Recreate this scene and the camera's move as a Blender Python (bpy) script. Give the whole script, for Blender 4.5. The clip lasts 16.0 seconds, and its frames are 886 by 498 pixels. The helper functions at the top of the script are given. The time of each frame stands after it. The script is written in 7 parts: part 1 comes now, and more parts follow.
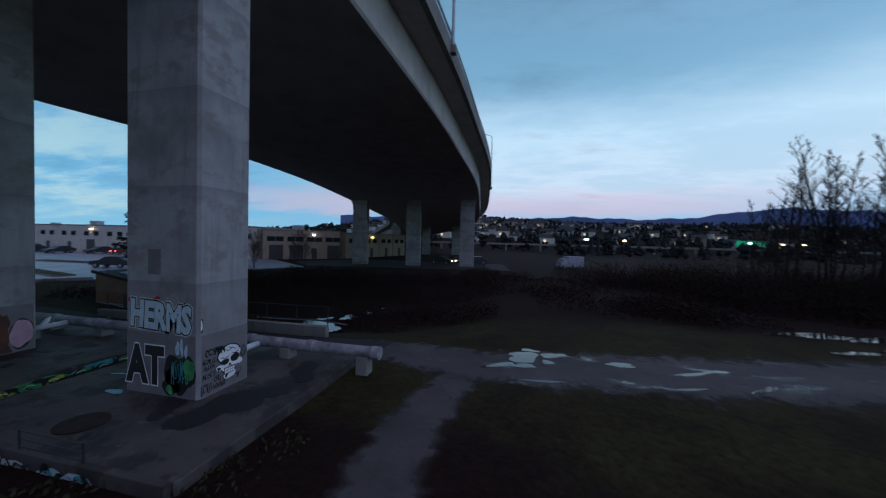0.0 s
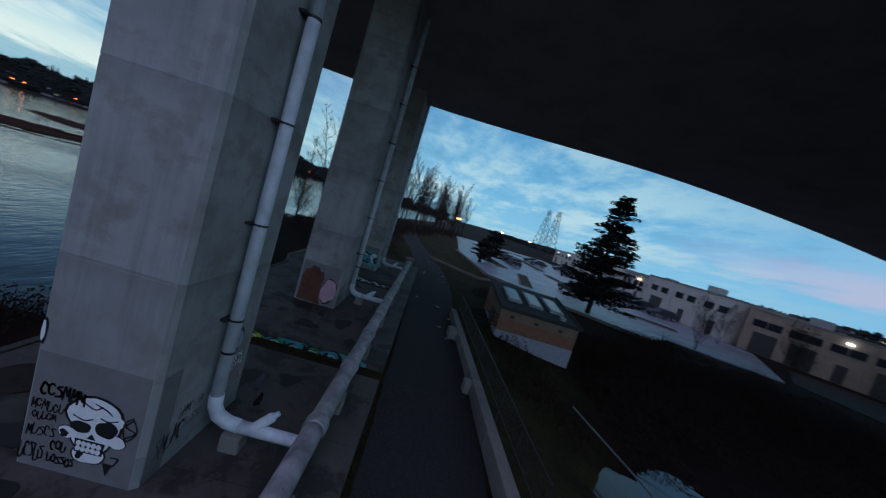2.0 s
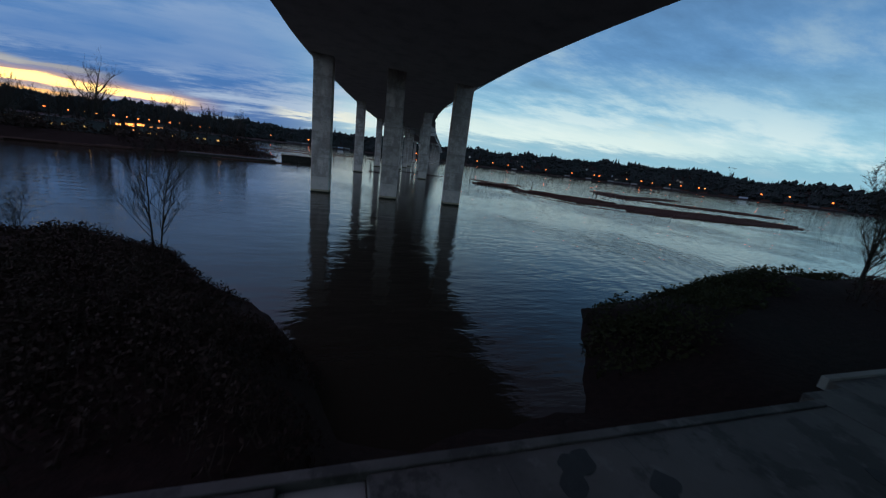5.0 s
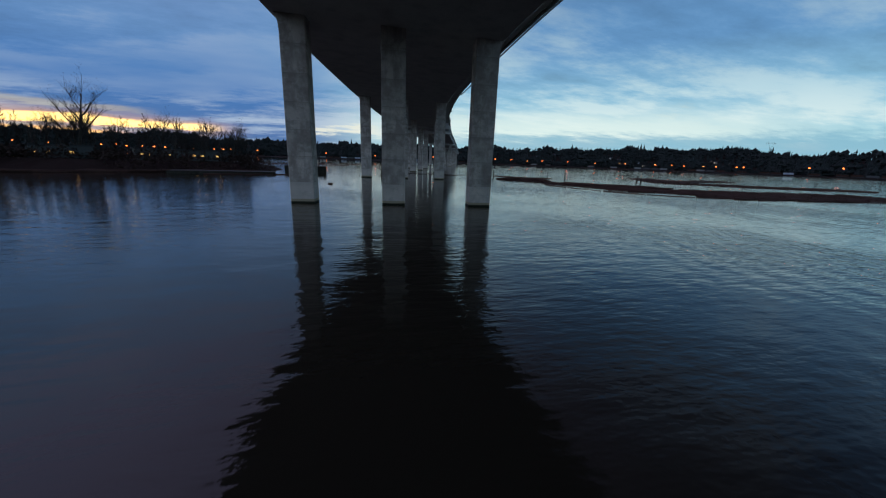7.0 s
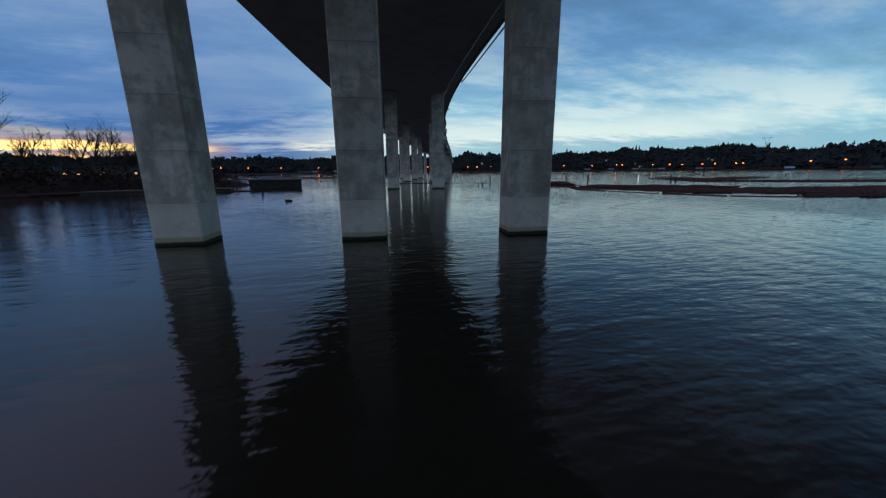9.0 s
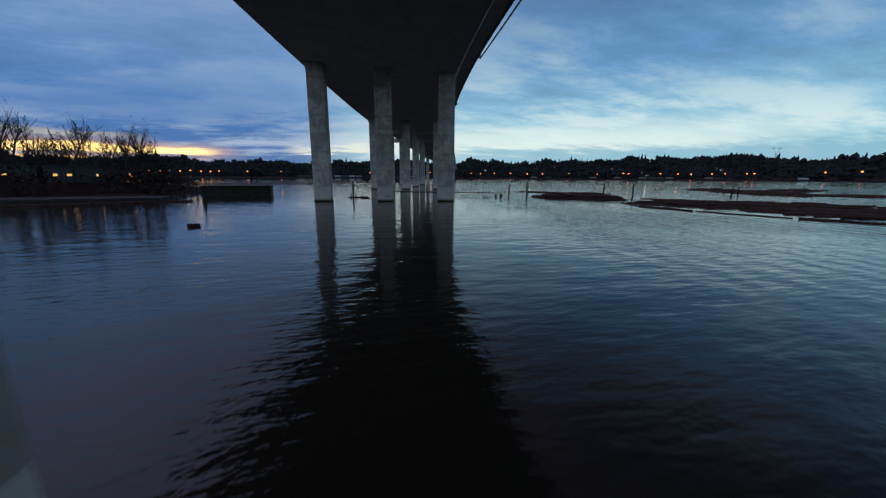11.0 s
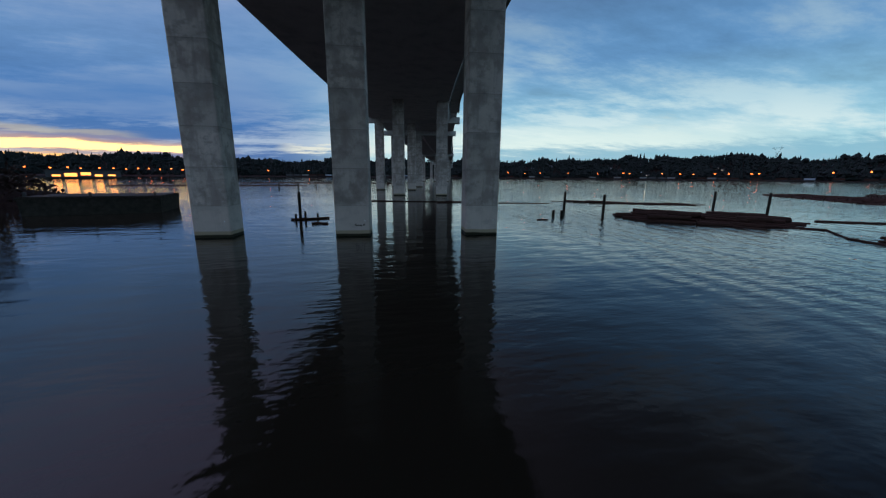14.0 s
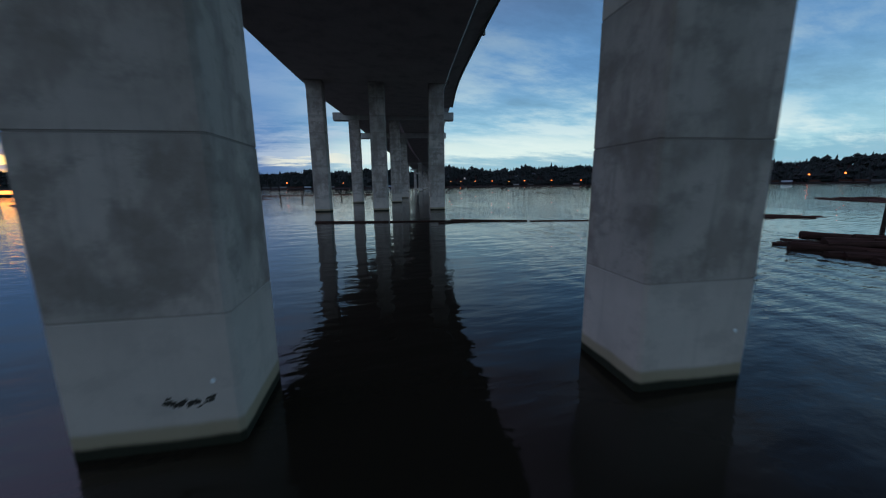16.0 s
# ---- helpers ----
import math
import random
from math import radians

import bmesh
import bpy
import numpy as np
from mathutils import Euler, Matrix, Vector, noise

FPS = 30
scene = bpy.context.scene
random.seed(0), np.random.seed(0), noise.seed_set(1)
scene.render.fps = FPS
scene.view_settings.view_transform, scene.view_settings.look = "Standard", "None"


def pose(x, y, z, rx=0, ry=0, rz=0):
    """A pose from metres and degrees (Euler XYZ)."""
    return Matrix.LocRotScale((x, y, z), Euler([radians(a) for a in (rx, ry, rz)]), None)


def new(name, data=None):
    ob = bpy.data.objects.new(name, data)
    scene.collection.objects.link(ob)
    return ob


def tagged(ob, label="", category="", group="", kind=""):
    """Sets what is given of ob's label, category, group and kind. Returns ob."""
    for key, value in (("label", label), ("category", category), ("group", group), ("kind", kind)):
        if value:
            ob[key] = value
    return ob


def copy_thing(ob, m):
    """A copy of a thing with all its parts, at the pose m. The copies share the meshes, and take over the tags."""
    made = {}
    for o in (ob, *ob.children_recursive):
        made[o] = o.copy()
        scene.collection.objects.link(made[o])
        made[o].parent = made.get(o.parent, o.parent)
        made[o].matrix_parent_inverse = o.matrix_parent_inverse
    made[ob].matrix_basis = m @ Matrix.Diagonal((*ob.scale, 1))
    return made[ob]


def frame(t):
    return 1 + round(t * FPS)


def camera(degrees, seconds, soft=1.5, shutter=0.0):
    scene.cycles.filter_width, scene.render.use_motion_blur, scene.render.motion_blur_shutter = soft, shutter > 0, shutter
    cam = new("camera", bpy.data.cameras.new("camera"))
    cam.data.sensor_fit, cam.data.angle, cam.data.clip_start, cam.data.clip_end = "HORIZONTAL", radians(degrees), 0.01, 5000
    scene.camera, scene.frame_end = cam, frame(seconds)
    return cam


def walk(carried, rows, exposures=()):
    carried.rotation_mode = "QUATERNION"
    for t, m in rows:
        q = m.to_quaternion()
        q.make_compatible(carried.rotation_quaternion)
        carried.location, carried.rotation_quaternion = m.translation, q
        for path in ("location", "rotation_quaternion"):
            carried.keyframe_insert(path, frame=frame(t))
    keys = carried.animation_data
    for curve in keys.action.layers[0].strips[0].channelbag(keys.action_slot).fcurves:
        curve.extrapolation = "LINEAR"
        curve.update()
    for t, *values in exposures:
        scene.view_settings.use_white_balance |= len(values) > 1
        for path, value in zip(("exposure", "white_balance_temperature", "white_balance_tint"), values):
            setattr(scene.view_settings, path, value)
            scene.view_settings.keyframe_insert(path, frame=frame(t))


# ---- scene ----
cam = camera(104.2, 16.0, 1.2, 0.2)
PATH = [
    (0, pose(-17.91, 7.68, 6.63, 88.50, -1.39, -166.60)),
    (0.5, pose(-17.41, 4.30, 6.88, 88.79, -6.43, -152.29)),
    (1, pose(-16.88, 1.18, 7.13, 87.67, -11.40, -132.14)),
    (1.5, pose(-15.75, -1.42, 7.12, 86.16, -14.77, -112.25)),
    (2, pose(-14.42, -3.59, 7.19, 84.55, -17.21, -91.02)),
    (2.5, pose(-12.70, -5.06, 7.25, 82.00, -19.27, -69.88)),
    (3, pose(-10.67, -5.64, 7.24, 78.83, -19.61, -49.34)),
    (3.5, pose(-8.77, -5.33, 7.19, 76.98, -17.62, -33.34)),
    (4, pose(-7.16, -4.19, 7.06, 75.62, -14.36, -23.74)),
    (4.5, pose(-5.96, -2.28, 6.59, 75.39, -10.25, -18.52)),
    (7, pose(-1.90, 11.91, 4.54, 75.65, -2.01, -13.13)),
    (7.5, pose(-1.22, 15.96, 4.09, 75.99, -1.17, -13.29)),
    (8, pose(-0.41, 20.34, 3.84, 76.14, -1.02, -13.46)),
    (8.5, pose(0.36, 24.73, 3.54, 76.91, -0.01, -13.72)),
    (9, pose(1.06, 29.27, 3.47, 77.20, 0.50, -14.06)),
    (9.5, pose(1.85, 33.77, 3.37, 77.44, 0.50, -14.21)),
    (10, pose(2.63, 38.17, 3.33, 78.11, 0.37, -14.26)),
    (12.5, pose(6.87, 60.59, 3.99, 78.22, -1.33, -12.97)),
    (13, pose(7.33, 65.14, 3.97, 78.12, -1.06, -13.61)),
    (13.5, pose(7.87, 69.70, 3.99, 78.07, -0.72, -13.93)),
    (14, pose(8.35, 74.34, 4.06, 78.04, -0.48, -14.67)),
    (14.5, pose(8.92, 78.96, 4.06, 77.87, -0.17, -15.59)),
    (15, pose(9.46, 83.54, 3.91, 78.38, 0.13, -16.34)),
    (15.5, pose(10.23, 88.15, 3.68, 79.22, 0.76, -17.04)),
    (16, pose(10.97, 92.84, 3.78, 79.56, 0.69, -17.53)),
]
walk(cam, PATH)

# ---- small tools ----
RNG = random.Random(7)


def material(name):
    m = bpy.data.materials.new(name)
    m.use_nodes = True
    return m, m.node_tree, m.node_tree.nodes["Principled BSDF"]


def noise_node(nt, vec, scale, detail=5.0, rough=0.55):
    n = nt.nodes.new("ShaderNodeTexNoise")
    n.inputs["Scale"].default_value = scale
    n.inputs["Detail"].default_value = detail
    n.inputs["Roughness"].default_value = rough
    if vec is not None:
        nt.links.new(vec, n.inputs["Vector"])
    return n.outputs["Fac"]


def ramp(nt, fac, stops):
    r = nt.nodes.new("ShaderNodeValToRGB")
    els = r.color_ramp.elements
    while len(els) < len(stops):
        els.new(0.5)
    for e, (pos, col) in zip(els, stops):
        e.position = pos
        e.color = (*col, 1) if len(col) == 3 else col
    nt.links.new(fac, r.inputs["Fac"])
    return r.outputs["Color"]


def feed(nt, sock, v):
    if isinstance(v, (int, float)):
        sock.default_value = v
    elif isinstance(v, tuple):
        sock.default_value = (*v, 1) if len(sock.default_value) == 4 and len(v) == 3 else v
    else:
        nt.links.new(v, sock)


def calc(nt, op, a, b=0.0, clamp=False):
    n = nt.nodes.new("ShaderNodeMath")
    n.operation, n.use_clamp = op, clamp
    feed(nt, n.inputs[0], a)
    feed(nt, n.inputs[1], b)
    return n.outputs[0]


def blend(nt, fac, a, b, mode="MIX"):
    n = nt.nodes.new("ShaderNodeMix")
    n.data_type, n.blend_type = "RGBA", mode
    feed(nt, n.inputs["Factor"], fac)
    feed(nt, n.inputs["A"], a)
    feed(nt, n.inputs["B"], b)
    return n.outputs["Result"]


def step(nt, v, lo, hi):
    n = nt.nodes.new("ShaderNodeMapRange")
    n.interpolation_type = "SMOOTHSTEP"
    feed(nt, n.inputs["Value"], v)
    n.inputs["From Min"].default_value, n.inputs["From Max"].default_value = lo, hi
    return n.outputs["Result"]


def coords(nt, scale=(1, 1, 1), kind="Object", vary=False):
    c = nt.nodes.new("ShaderNodeTexCoord").outputs[kind]
    mp = nt.nodes.new("ShaderNodeMapping")
    mp.inputs["Scale"].default_value = scale
    nt.links.new(c, mp.inputs["Vector"])
    if vary:
        info = nt.nodes.new("ShaderNodeObjectInfo")
        nt.links.new(calc(nt, "MULTIPLY", info.outputs["Random"], 60.0), mp.inputs["Location"])
    return mp.outputs["Vector"]


def bump(nt, bsdf, height, strength=0.3, dist=0.02):
    b = nt.nodes.new("ShaderNodeBump")
    b.inputs["Strength"].default_value, b.inputs["Distance"].default_value = strength, dist
    nt.links.new(height, b.inputs["Height"])
    nt.links.new(b.outputs["Normal"], bsdf.inputs["Normal"])


# ---- sky ----
def make_world():
    w = bpy.data.worlds.new("dusk_sky")
    scene.world = w
    w.use_nodes = True
    nt = w.node_tree
    bg = nt.nodes["Background"]
    d = nt.nodes.new("ShaderNodeTexCoord").outputs["Generated"]
    sep = nt.nodes.new("ShaderNodeSeparateXYZ")
    nt.links.new(d, sep.inputs[0])
    X, Y, Z = sep.outputs
    up = calc(nt, "MAXIMUM", Z, 0.0)

    def toward(az):
        a = radians(az)
        return calc(nt, "ADD", calc(nt, "MULTIPLY", X, -math.sin(a)), calc(nt, "MULTIPLY", Y, math.cos(a)))

    def times(*fs):
        out = fs[0]
        for f in fs[1:]:
            out = calc(nt, "MULTIPLY", out, f)
        return out
    # clear sky behind the clouds, by height, with the dusk tints of each quarter
    base = ramp(nt, up, [(0.0, (0.30, 0.50, 0.56)), (0.05, (0.36, 0.58, 0.62)), (0.14, (0.22, 0.43, 0.56)), (0.27, (0.10, 0.24, 0.44)), (0.5, (0.075, 0.17, 0.34)), (0.8, (0.08, 0.12, 0.22)), (1.0, (0.07, 0.09, 0.16))])
    sky = nt.nodes.new("ShaderNodeTexSky")
    sky.sky_type, sky.sun_disc = "NISHITA", False
    sky.sun_elevation, sky.sun_rotation = radians(0.5), radians(-30)
    base = blend(nt, 0.02, base, sky.outputs["Color"])
    west = toward(30)
    back = ramp(nt, up, [(0.0, (0.22, 0.40, 0.62)), (0.06, (0.26, 0.44, 0.64)), (0.14, (0.52, 0.63, 0.76)), (0.27, (0.46, 0.63, 0.78)), (0.45, (0.15, 0.34, 0.53)), (0.8, (0.09, 0.16, 0.28)), (1.0, (0.07, 0.09, 0.16))])
    base = blend(nt, step(nt, toward(172), 0.25, 0.85), base, back)
    side = ramp(nt, up, [(0.0, (0.18, 0.42, 0.60)), (0.1, (0.13, 0.37, 0.58)), (0.35, (0.075, 0.26, 0.47)), (0.8, (0.08, 0.13, 0.24)), (1.0, (0.07, 0.09, 0.16))])
    base = blend(nt, calc(nt, "MULTIPLY", step(nt, toward(-118), 0.62, 0.96), 0.9), base, side)
    deep = ramp(nt, up, [(0.0, (0.06, 0.12, 0.24)), (0.05, (0.075, 0.15, 0.33)), (0.13, (0.055, 0.155, 0.37)), (0.24, (0.11, 0.22, 0.42)), (0.5, (0.16, 0.23, 0.40)), (1.0, (0.07, 0.09, 0.16))])
    base = blend(nt, step(nt, toward(27), 0.82, 0.97), base, deep)
    # clouds on a flat layer overhead
    den = calc(nt, "ADD", up, 0.13)
    comb = nt.nodes.new("ShaderNodeCombineXYZ")
    nt.links.new(calc(nt, "DIVIDE", X, den), comb.inputs[0])
    nt.links.new(calc(nt, "DIVIDE", Y, den), comb.inputs[1])
    mp = nt.nodes.new("ShaderNodeMapping")
    mp.inputs["Scale"].default_value = (0.55, 1.0, 1.0)
    mp.inputs["Rotation"].default_value = (0, 0, radians(-20))
    mp.inputs["Location"].default_value = (3.1, 1.7, 0)
    nt.links.new(comb.outputs[0], mp.inputs["Vector"])
    n1 = noise_node(nt, mp.outputs[0], 0.9, 9.0, 0.60)
    n2 = noise_node(nt, mp.outputs[0], 2.6, 9.0, 0.66)
    n3 = noise_node(nt, mp.outputs[0], 0.33, 5.0, 0.5)
    c = calc(nt, "ADD", calc(nt, "MULTIPLY", n1, 0.6), calc(nt, "MULTIPLY", n2, 0.4))
    cloud = ramp(nt, up, [(0.0, (0.40, 0.54, 0.56)), (0.09, (0.60, 0.70, 0.68)), (0.17, (0.44, 0.58, 0.62)), (0.30, (0.27, 0.39, 0.49)), (0.5, (0.20, 0.27, 0.38)), (1.0, (0.10, 0.11, 0.18))])
    cloud = blend(nt, calc(nt, "MULTIPLY", step(nt, toward(25), 0.76, 0.98), 0.85), cloud, (0.28, 0.35, 0.49))
    cloud = blend(nt, calc(nt, "MULTIPLY", step(nt, toward(-112), 0.6, 0.95), 0.6), cloud, (0.24, 0.46, 0.58))
    cloud = blend(nt, step(nt, toward(172), 0.3, 0.9), cloud, (0.17, 0.36, 0.52))
    # a thicker soft bank of cloud in the high south and thinner streaks elsewhere
    bank = times(step(nt, toward(165), 0.35, 0.85), step(nt, calc(nt, "ADD", up, calc(nt, "MULTIPLY", calc(nt, "SUBTRACT", n1, 0.5), 0.22)), 0.32, 0.40), 0.75)
    cover = times(step(nt, c, 0.45, 0.58), step(nt, n3, 0.28, 0.52), 0.95)
    cover = calc(nt, "SUBTRACT", cover, times(cover, step(nt, toward(172), 0.3, 0.9), 0.7))
    col = blend(nt, cover, base, cloud)
    col = blend(nt, bank, col, (0.16, 0.34, 0.50))
    dark = blend(nt, 0.62, (0, 0, 0), col)
    col = blend(nt, times(step(nt, c, 0.49, 0.36), step(nt, up, 0.05, 0.16), 0.55), col, dark)
    # overhead, mostly unseen: even fade from sunset quarter, set to light columns, darken water
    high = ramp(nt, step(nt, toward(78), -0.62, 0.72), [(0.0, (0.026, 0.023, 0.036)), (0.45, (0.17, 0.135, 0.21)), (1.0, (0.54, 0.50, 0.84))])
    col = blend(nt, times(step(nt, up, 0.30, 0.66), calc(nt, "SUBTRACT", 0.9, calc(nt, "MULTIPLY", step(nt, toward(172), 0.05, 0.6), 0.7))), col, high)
    # pink afterglow opposite the sunset
    low = calc(nt, "ADD", up, calc(nt, "MULTIPLY", calc(nt, "SUBTRACT", n2, 0.5), 0.09))
    pink = times(step(nt, toward(-172), 0.62, 0.96), step(nt, low, 0.055, 0.085), step(nt, low, 0.16, 0.095))
    col = blend(nt, calc(nt, "MULTIPLY", pink, 0.5), col, (0.58, 0.40, 0.50))
    # pale gap under the cloud deck
    gap = times(step(nt, low, 0.035, 0.075), step(nt, low, 0.15, 0.09), step(nt, toward(-28), 0.80, 0.96))
    col = blend(nt, calc(nt, "MULTIPLY", gap, 0.75), col, (0.66, 0.74, 0.68))
    gap = times(step(nt, low, 0.052, 0.064), step(nt, low, 0.085, 0.072), step(nt, toward(3), 0.988, 0.997))
    col = blend(nt, calc(nt, "MULTIPLY", gap, 0.8), col, (0.72, 0.70, 0.58))
    col = blend(nt, times(step(nt, low, 0.088, 0.060), step(nt, toward(-48), 0.70, 0.92), 0.75), col, (0.17, 0.36, 0.47))
    # broken sunset streaks low over the horizon
    lift = calc(nt, "ADD", Z, calc(nt, "MULTIPLY", calc(nt, "SUBTRACT", n2, 0.5), 0.034))
    halo = times(step(nt, lift, 0.030, 0.050), step(nt, lift, 0.080, 0.056), step(nt, toward(31), 0.955, 0.990))
    col = blend(nt, calc(nt, "MULTIPLY", halo, 0.55), col, (0.80, 0.42, 0.17))
    glow = times(step(nt, lift, 0.042, 0.049), step(nt, lift, 0.063, 0.055), step(nt, west, 0.974, 0.993))
    col = blend(nt, calc(nt, "MULTIPLY", glow, 0.95), col, (1.95, 1.28, 0.42))
    ember = times(step(nt, lift, 0.024, 0.030), step(nt, lift, 0.040, 0.035), step(nt, toward(36), 0.985, 0.997))
    col = blend(nt, calc(nt, "MULTIPLY", ember, 0.8), col, (1.3, 0.62, 0.14))
    wisp = times(step(nt, lift, 0.070, 0.076), step(nt, lift, 0.088, 0.080), step(nt, toward(33), 0.984, 0.996))
    col = blend(nt, calc(nt, "MULTIPLY", wisp, 0.5), col, (0.5, 0.42, 0.28))
    col = blend(nt, 1.0, col, (0.97, 1.0, 1.02), "MULTIPLY")
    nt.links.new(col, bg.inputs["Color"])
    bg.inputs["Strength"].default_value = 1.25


make_world()


# ---- materials ----
def concrete(name, base, stain=0.5, streak=True, wet=0.0, tide=False, lifts=None, blotch=0.0, joint=0.55):
    m, nt, b = material(name)
    v = coords(nt, (1, 1, 1), vary=True)
    big = noise_node(nt, v, 0.55, 6)
    fine = noise_node(nt, v, 9.0, 6, 0.7)
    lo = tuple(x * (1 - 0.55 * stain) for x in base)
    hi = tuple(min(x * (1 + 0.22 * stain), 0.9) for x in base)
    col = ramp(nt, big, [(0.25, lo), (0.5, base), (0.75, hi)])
    if streak:
        sv = coords(nt, (2.2, 2.2, 0.16), vary=True)
        st = noise_node(nt, sv, 1.4, 5, 0.65)
        col = blend(nt, calc(nt, "MULTIPLY", step(nt, st, 0.52, 0.72), 0.55 * stain), col, tuple(x * 0.42 for x in base))
        hv = coords(nt, (0.35, 0.35, 3.0), vary=True)
        ht = noise_node(nt, hv, 0.9, 4)
        col = blend(nt, calc(nt, "MULTIPLY", step(nt, ht, 0.55, 0.7), 0.35 * stain), col, hi)
    col = blend(nt, calc(nt, "MULTIPLY", step(nt, fine, 0.55, 0.75), 0.25), col, lo)
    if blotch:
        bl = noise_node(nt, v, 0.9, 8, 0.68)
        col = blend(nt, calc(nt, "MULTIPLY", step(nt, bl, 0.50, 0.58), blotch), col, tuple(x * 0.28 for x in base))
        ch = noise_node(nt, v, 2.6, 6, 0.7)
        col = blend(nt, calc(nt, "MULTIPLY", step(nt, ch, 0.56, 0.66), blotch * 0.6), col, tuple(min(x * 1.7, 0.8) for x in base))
    rough = 0.85
    z = None
    if tide or lifts:
        sp = nt.nodes.new("ShaderNodeSeparateXYZ")
        nt.links.new(nt.nodes.new("ShaderNodeTexCoord").outputs["Object"], sp.inputs[0])
        z = sp.outputs[2]
    if lifts:
        mot = noise_node(nt, coords(nt, (0.8, 0.8, 1.1), vary=True), 1.3, 7, 0.66)
        col = blend(nt, calc(nt, "MULTIPLY", step(nt, mot, 0.48, 0.64), 0.55), col, (0.19, 0.155, 0.135))
        first, pitch = lifts
        at = calc(nt, "DIVIDE", calc(nt, "SUBTRACT", z, first), pitch)
        wn = nt.nodes.new("ShaderNodeTexWhiteNoise")
        wn.noise_dimensions = "2D"
        cb = nt.nodes.new("ShaderNodeCombineXYZ")
        nt.links.new(calc(nt, "FLOOR", at), cb.inputs[0])
        nt.links.new(calc(nt, "MULTIPLY", nt.nodes.new("ShaderNodeObjectInfo").outputs["Random"], 37.0), cb.inputs[1])
        nt.links.new(cb.outputs[0], wn.inputs["Vector"])
        col = blend(nt, calc(nt, "MULTIPLY", wn.outputs["Value"], 0.42), col, tuple(x * 0.55 for x in base))
        fr = calc(nt, "FRACT", at)
        ragged = calc(nt, "ADD", fr, calc(nt, "MULTIPLY", calc(nt, "SUBTRACT", noise_node(nt, coords(nt, (3, 3, 0.5), vary=True), 1.2, 5, 0.65), 0.5), 0.35))
        col = blend(nt, calc(nt, "MULTIPLY", step(nt, ragged, 0.80, 1.0), 0.38), col, tuple(x * 0.4 for x in base))
        line = calc(nt, "MULTIPLY", step(nt, calc(nt, "ABSOLUTE", calc(nt, "SUBTRACT", fr, 0.5)), 0.488, 0.497), joint)
        col = blend(nt, line, col, tuple(x * 0.25 for x in base))
    if tide:
        zj = calc(nt, "ADD", z, calc(nt, "MULTIPLY", calc(nt, "SUBTRACT", big, 0.5), 0.18))
        pv = coords(nt, (0.9, 0.9, 0.55), vary=True)
        mott = noise_node(nt, pv, 1.0, 6, 0.62)
        up = calc(nt, "MULTIPLY", step(nt, mott, 0.44, 0.62), step(nt, z, 2.03, 2.06))
        col = blend(nt, calc(nt, "MULTIPLY", up, 0.65), col, (0.27, 0.21, 0.185))
        clean = calc(nt, "MULTIPLY", step(nt, z, 2.06, 2.03), 0.45)
        col = blend(nt, clean, col, tuple(min(x * 1.25, 0.8) for x in base))
        col = blend(nt, calc(nt, "MULTIPLY", step(nt, zj, 0.46, 0.34), 0.8), col, (0.36, 0.27, 0.16))
        col = blend(nt, step(nt, zj, 0.22, 0.12), col, (0.022, 0.022, 0.012))
    nt.links.new(col, b.inputs["Base Color"])
    b.inputs["Roughness"].default_value = rough - wet
    b.inputs["Specular IOR Level"].default_value = 0.3
    h = calc(nt, "ADD", calc(nt, "MULTIPLY", fine, 0.5), big)
    bump(nt, b, h, 0.35, 0.02)
    return m


def plain(name, col, rough=0.6, metal=0.0, var=0.25, scale=6.0, bumpy=0.1):
    m, nt, b = material(name)
    v = coords(nt, vary=True)
    n = noise_node(nt, v, scale, 6, 0.65)
    nt.links.new(ramp(nt, n, [(0.3, tuple(c * (1 - var) for c in col)), (0.7, tuple(min(c * (1 + var), 1) for c in col))]), b.inputs["Base Color"])
    b.inputs["Roughness"].default_value, b.inputs["Metallic"].default_value = rough, metal
    if rough >= 0.8:
        b.inputs["Specular IOR Level"].default_value = 0.2
    if bumpy:
        bump(nt, b, n, bumpy, 0.02)
    return m


def emitter(name, col, strength):
    m, nt, b = material(name)
    b.inputs["Base Color"].default_value = (*col, 1)
    b.inputs["Emission Color"].default_value = (*col, 1)
    b.inputs["Emission Strength"].default_value = strength
    return m


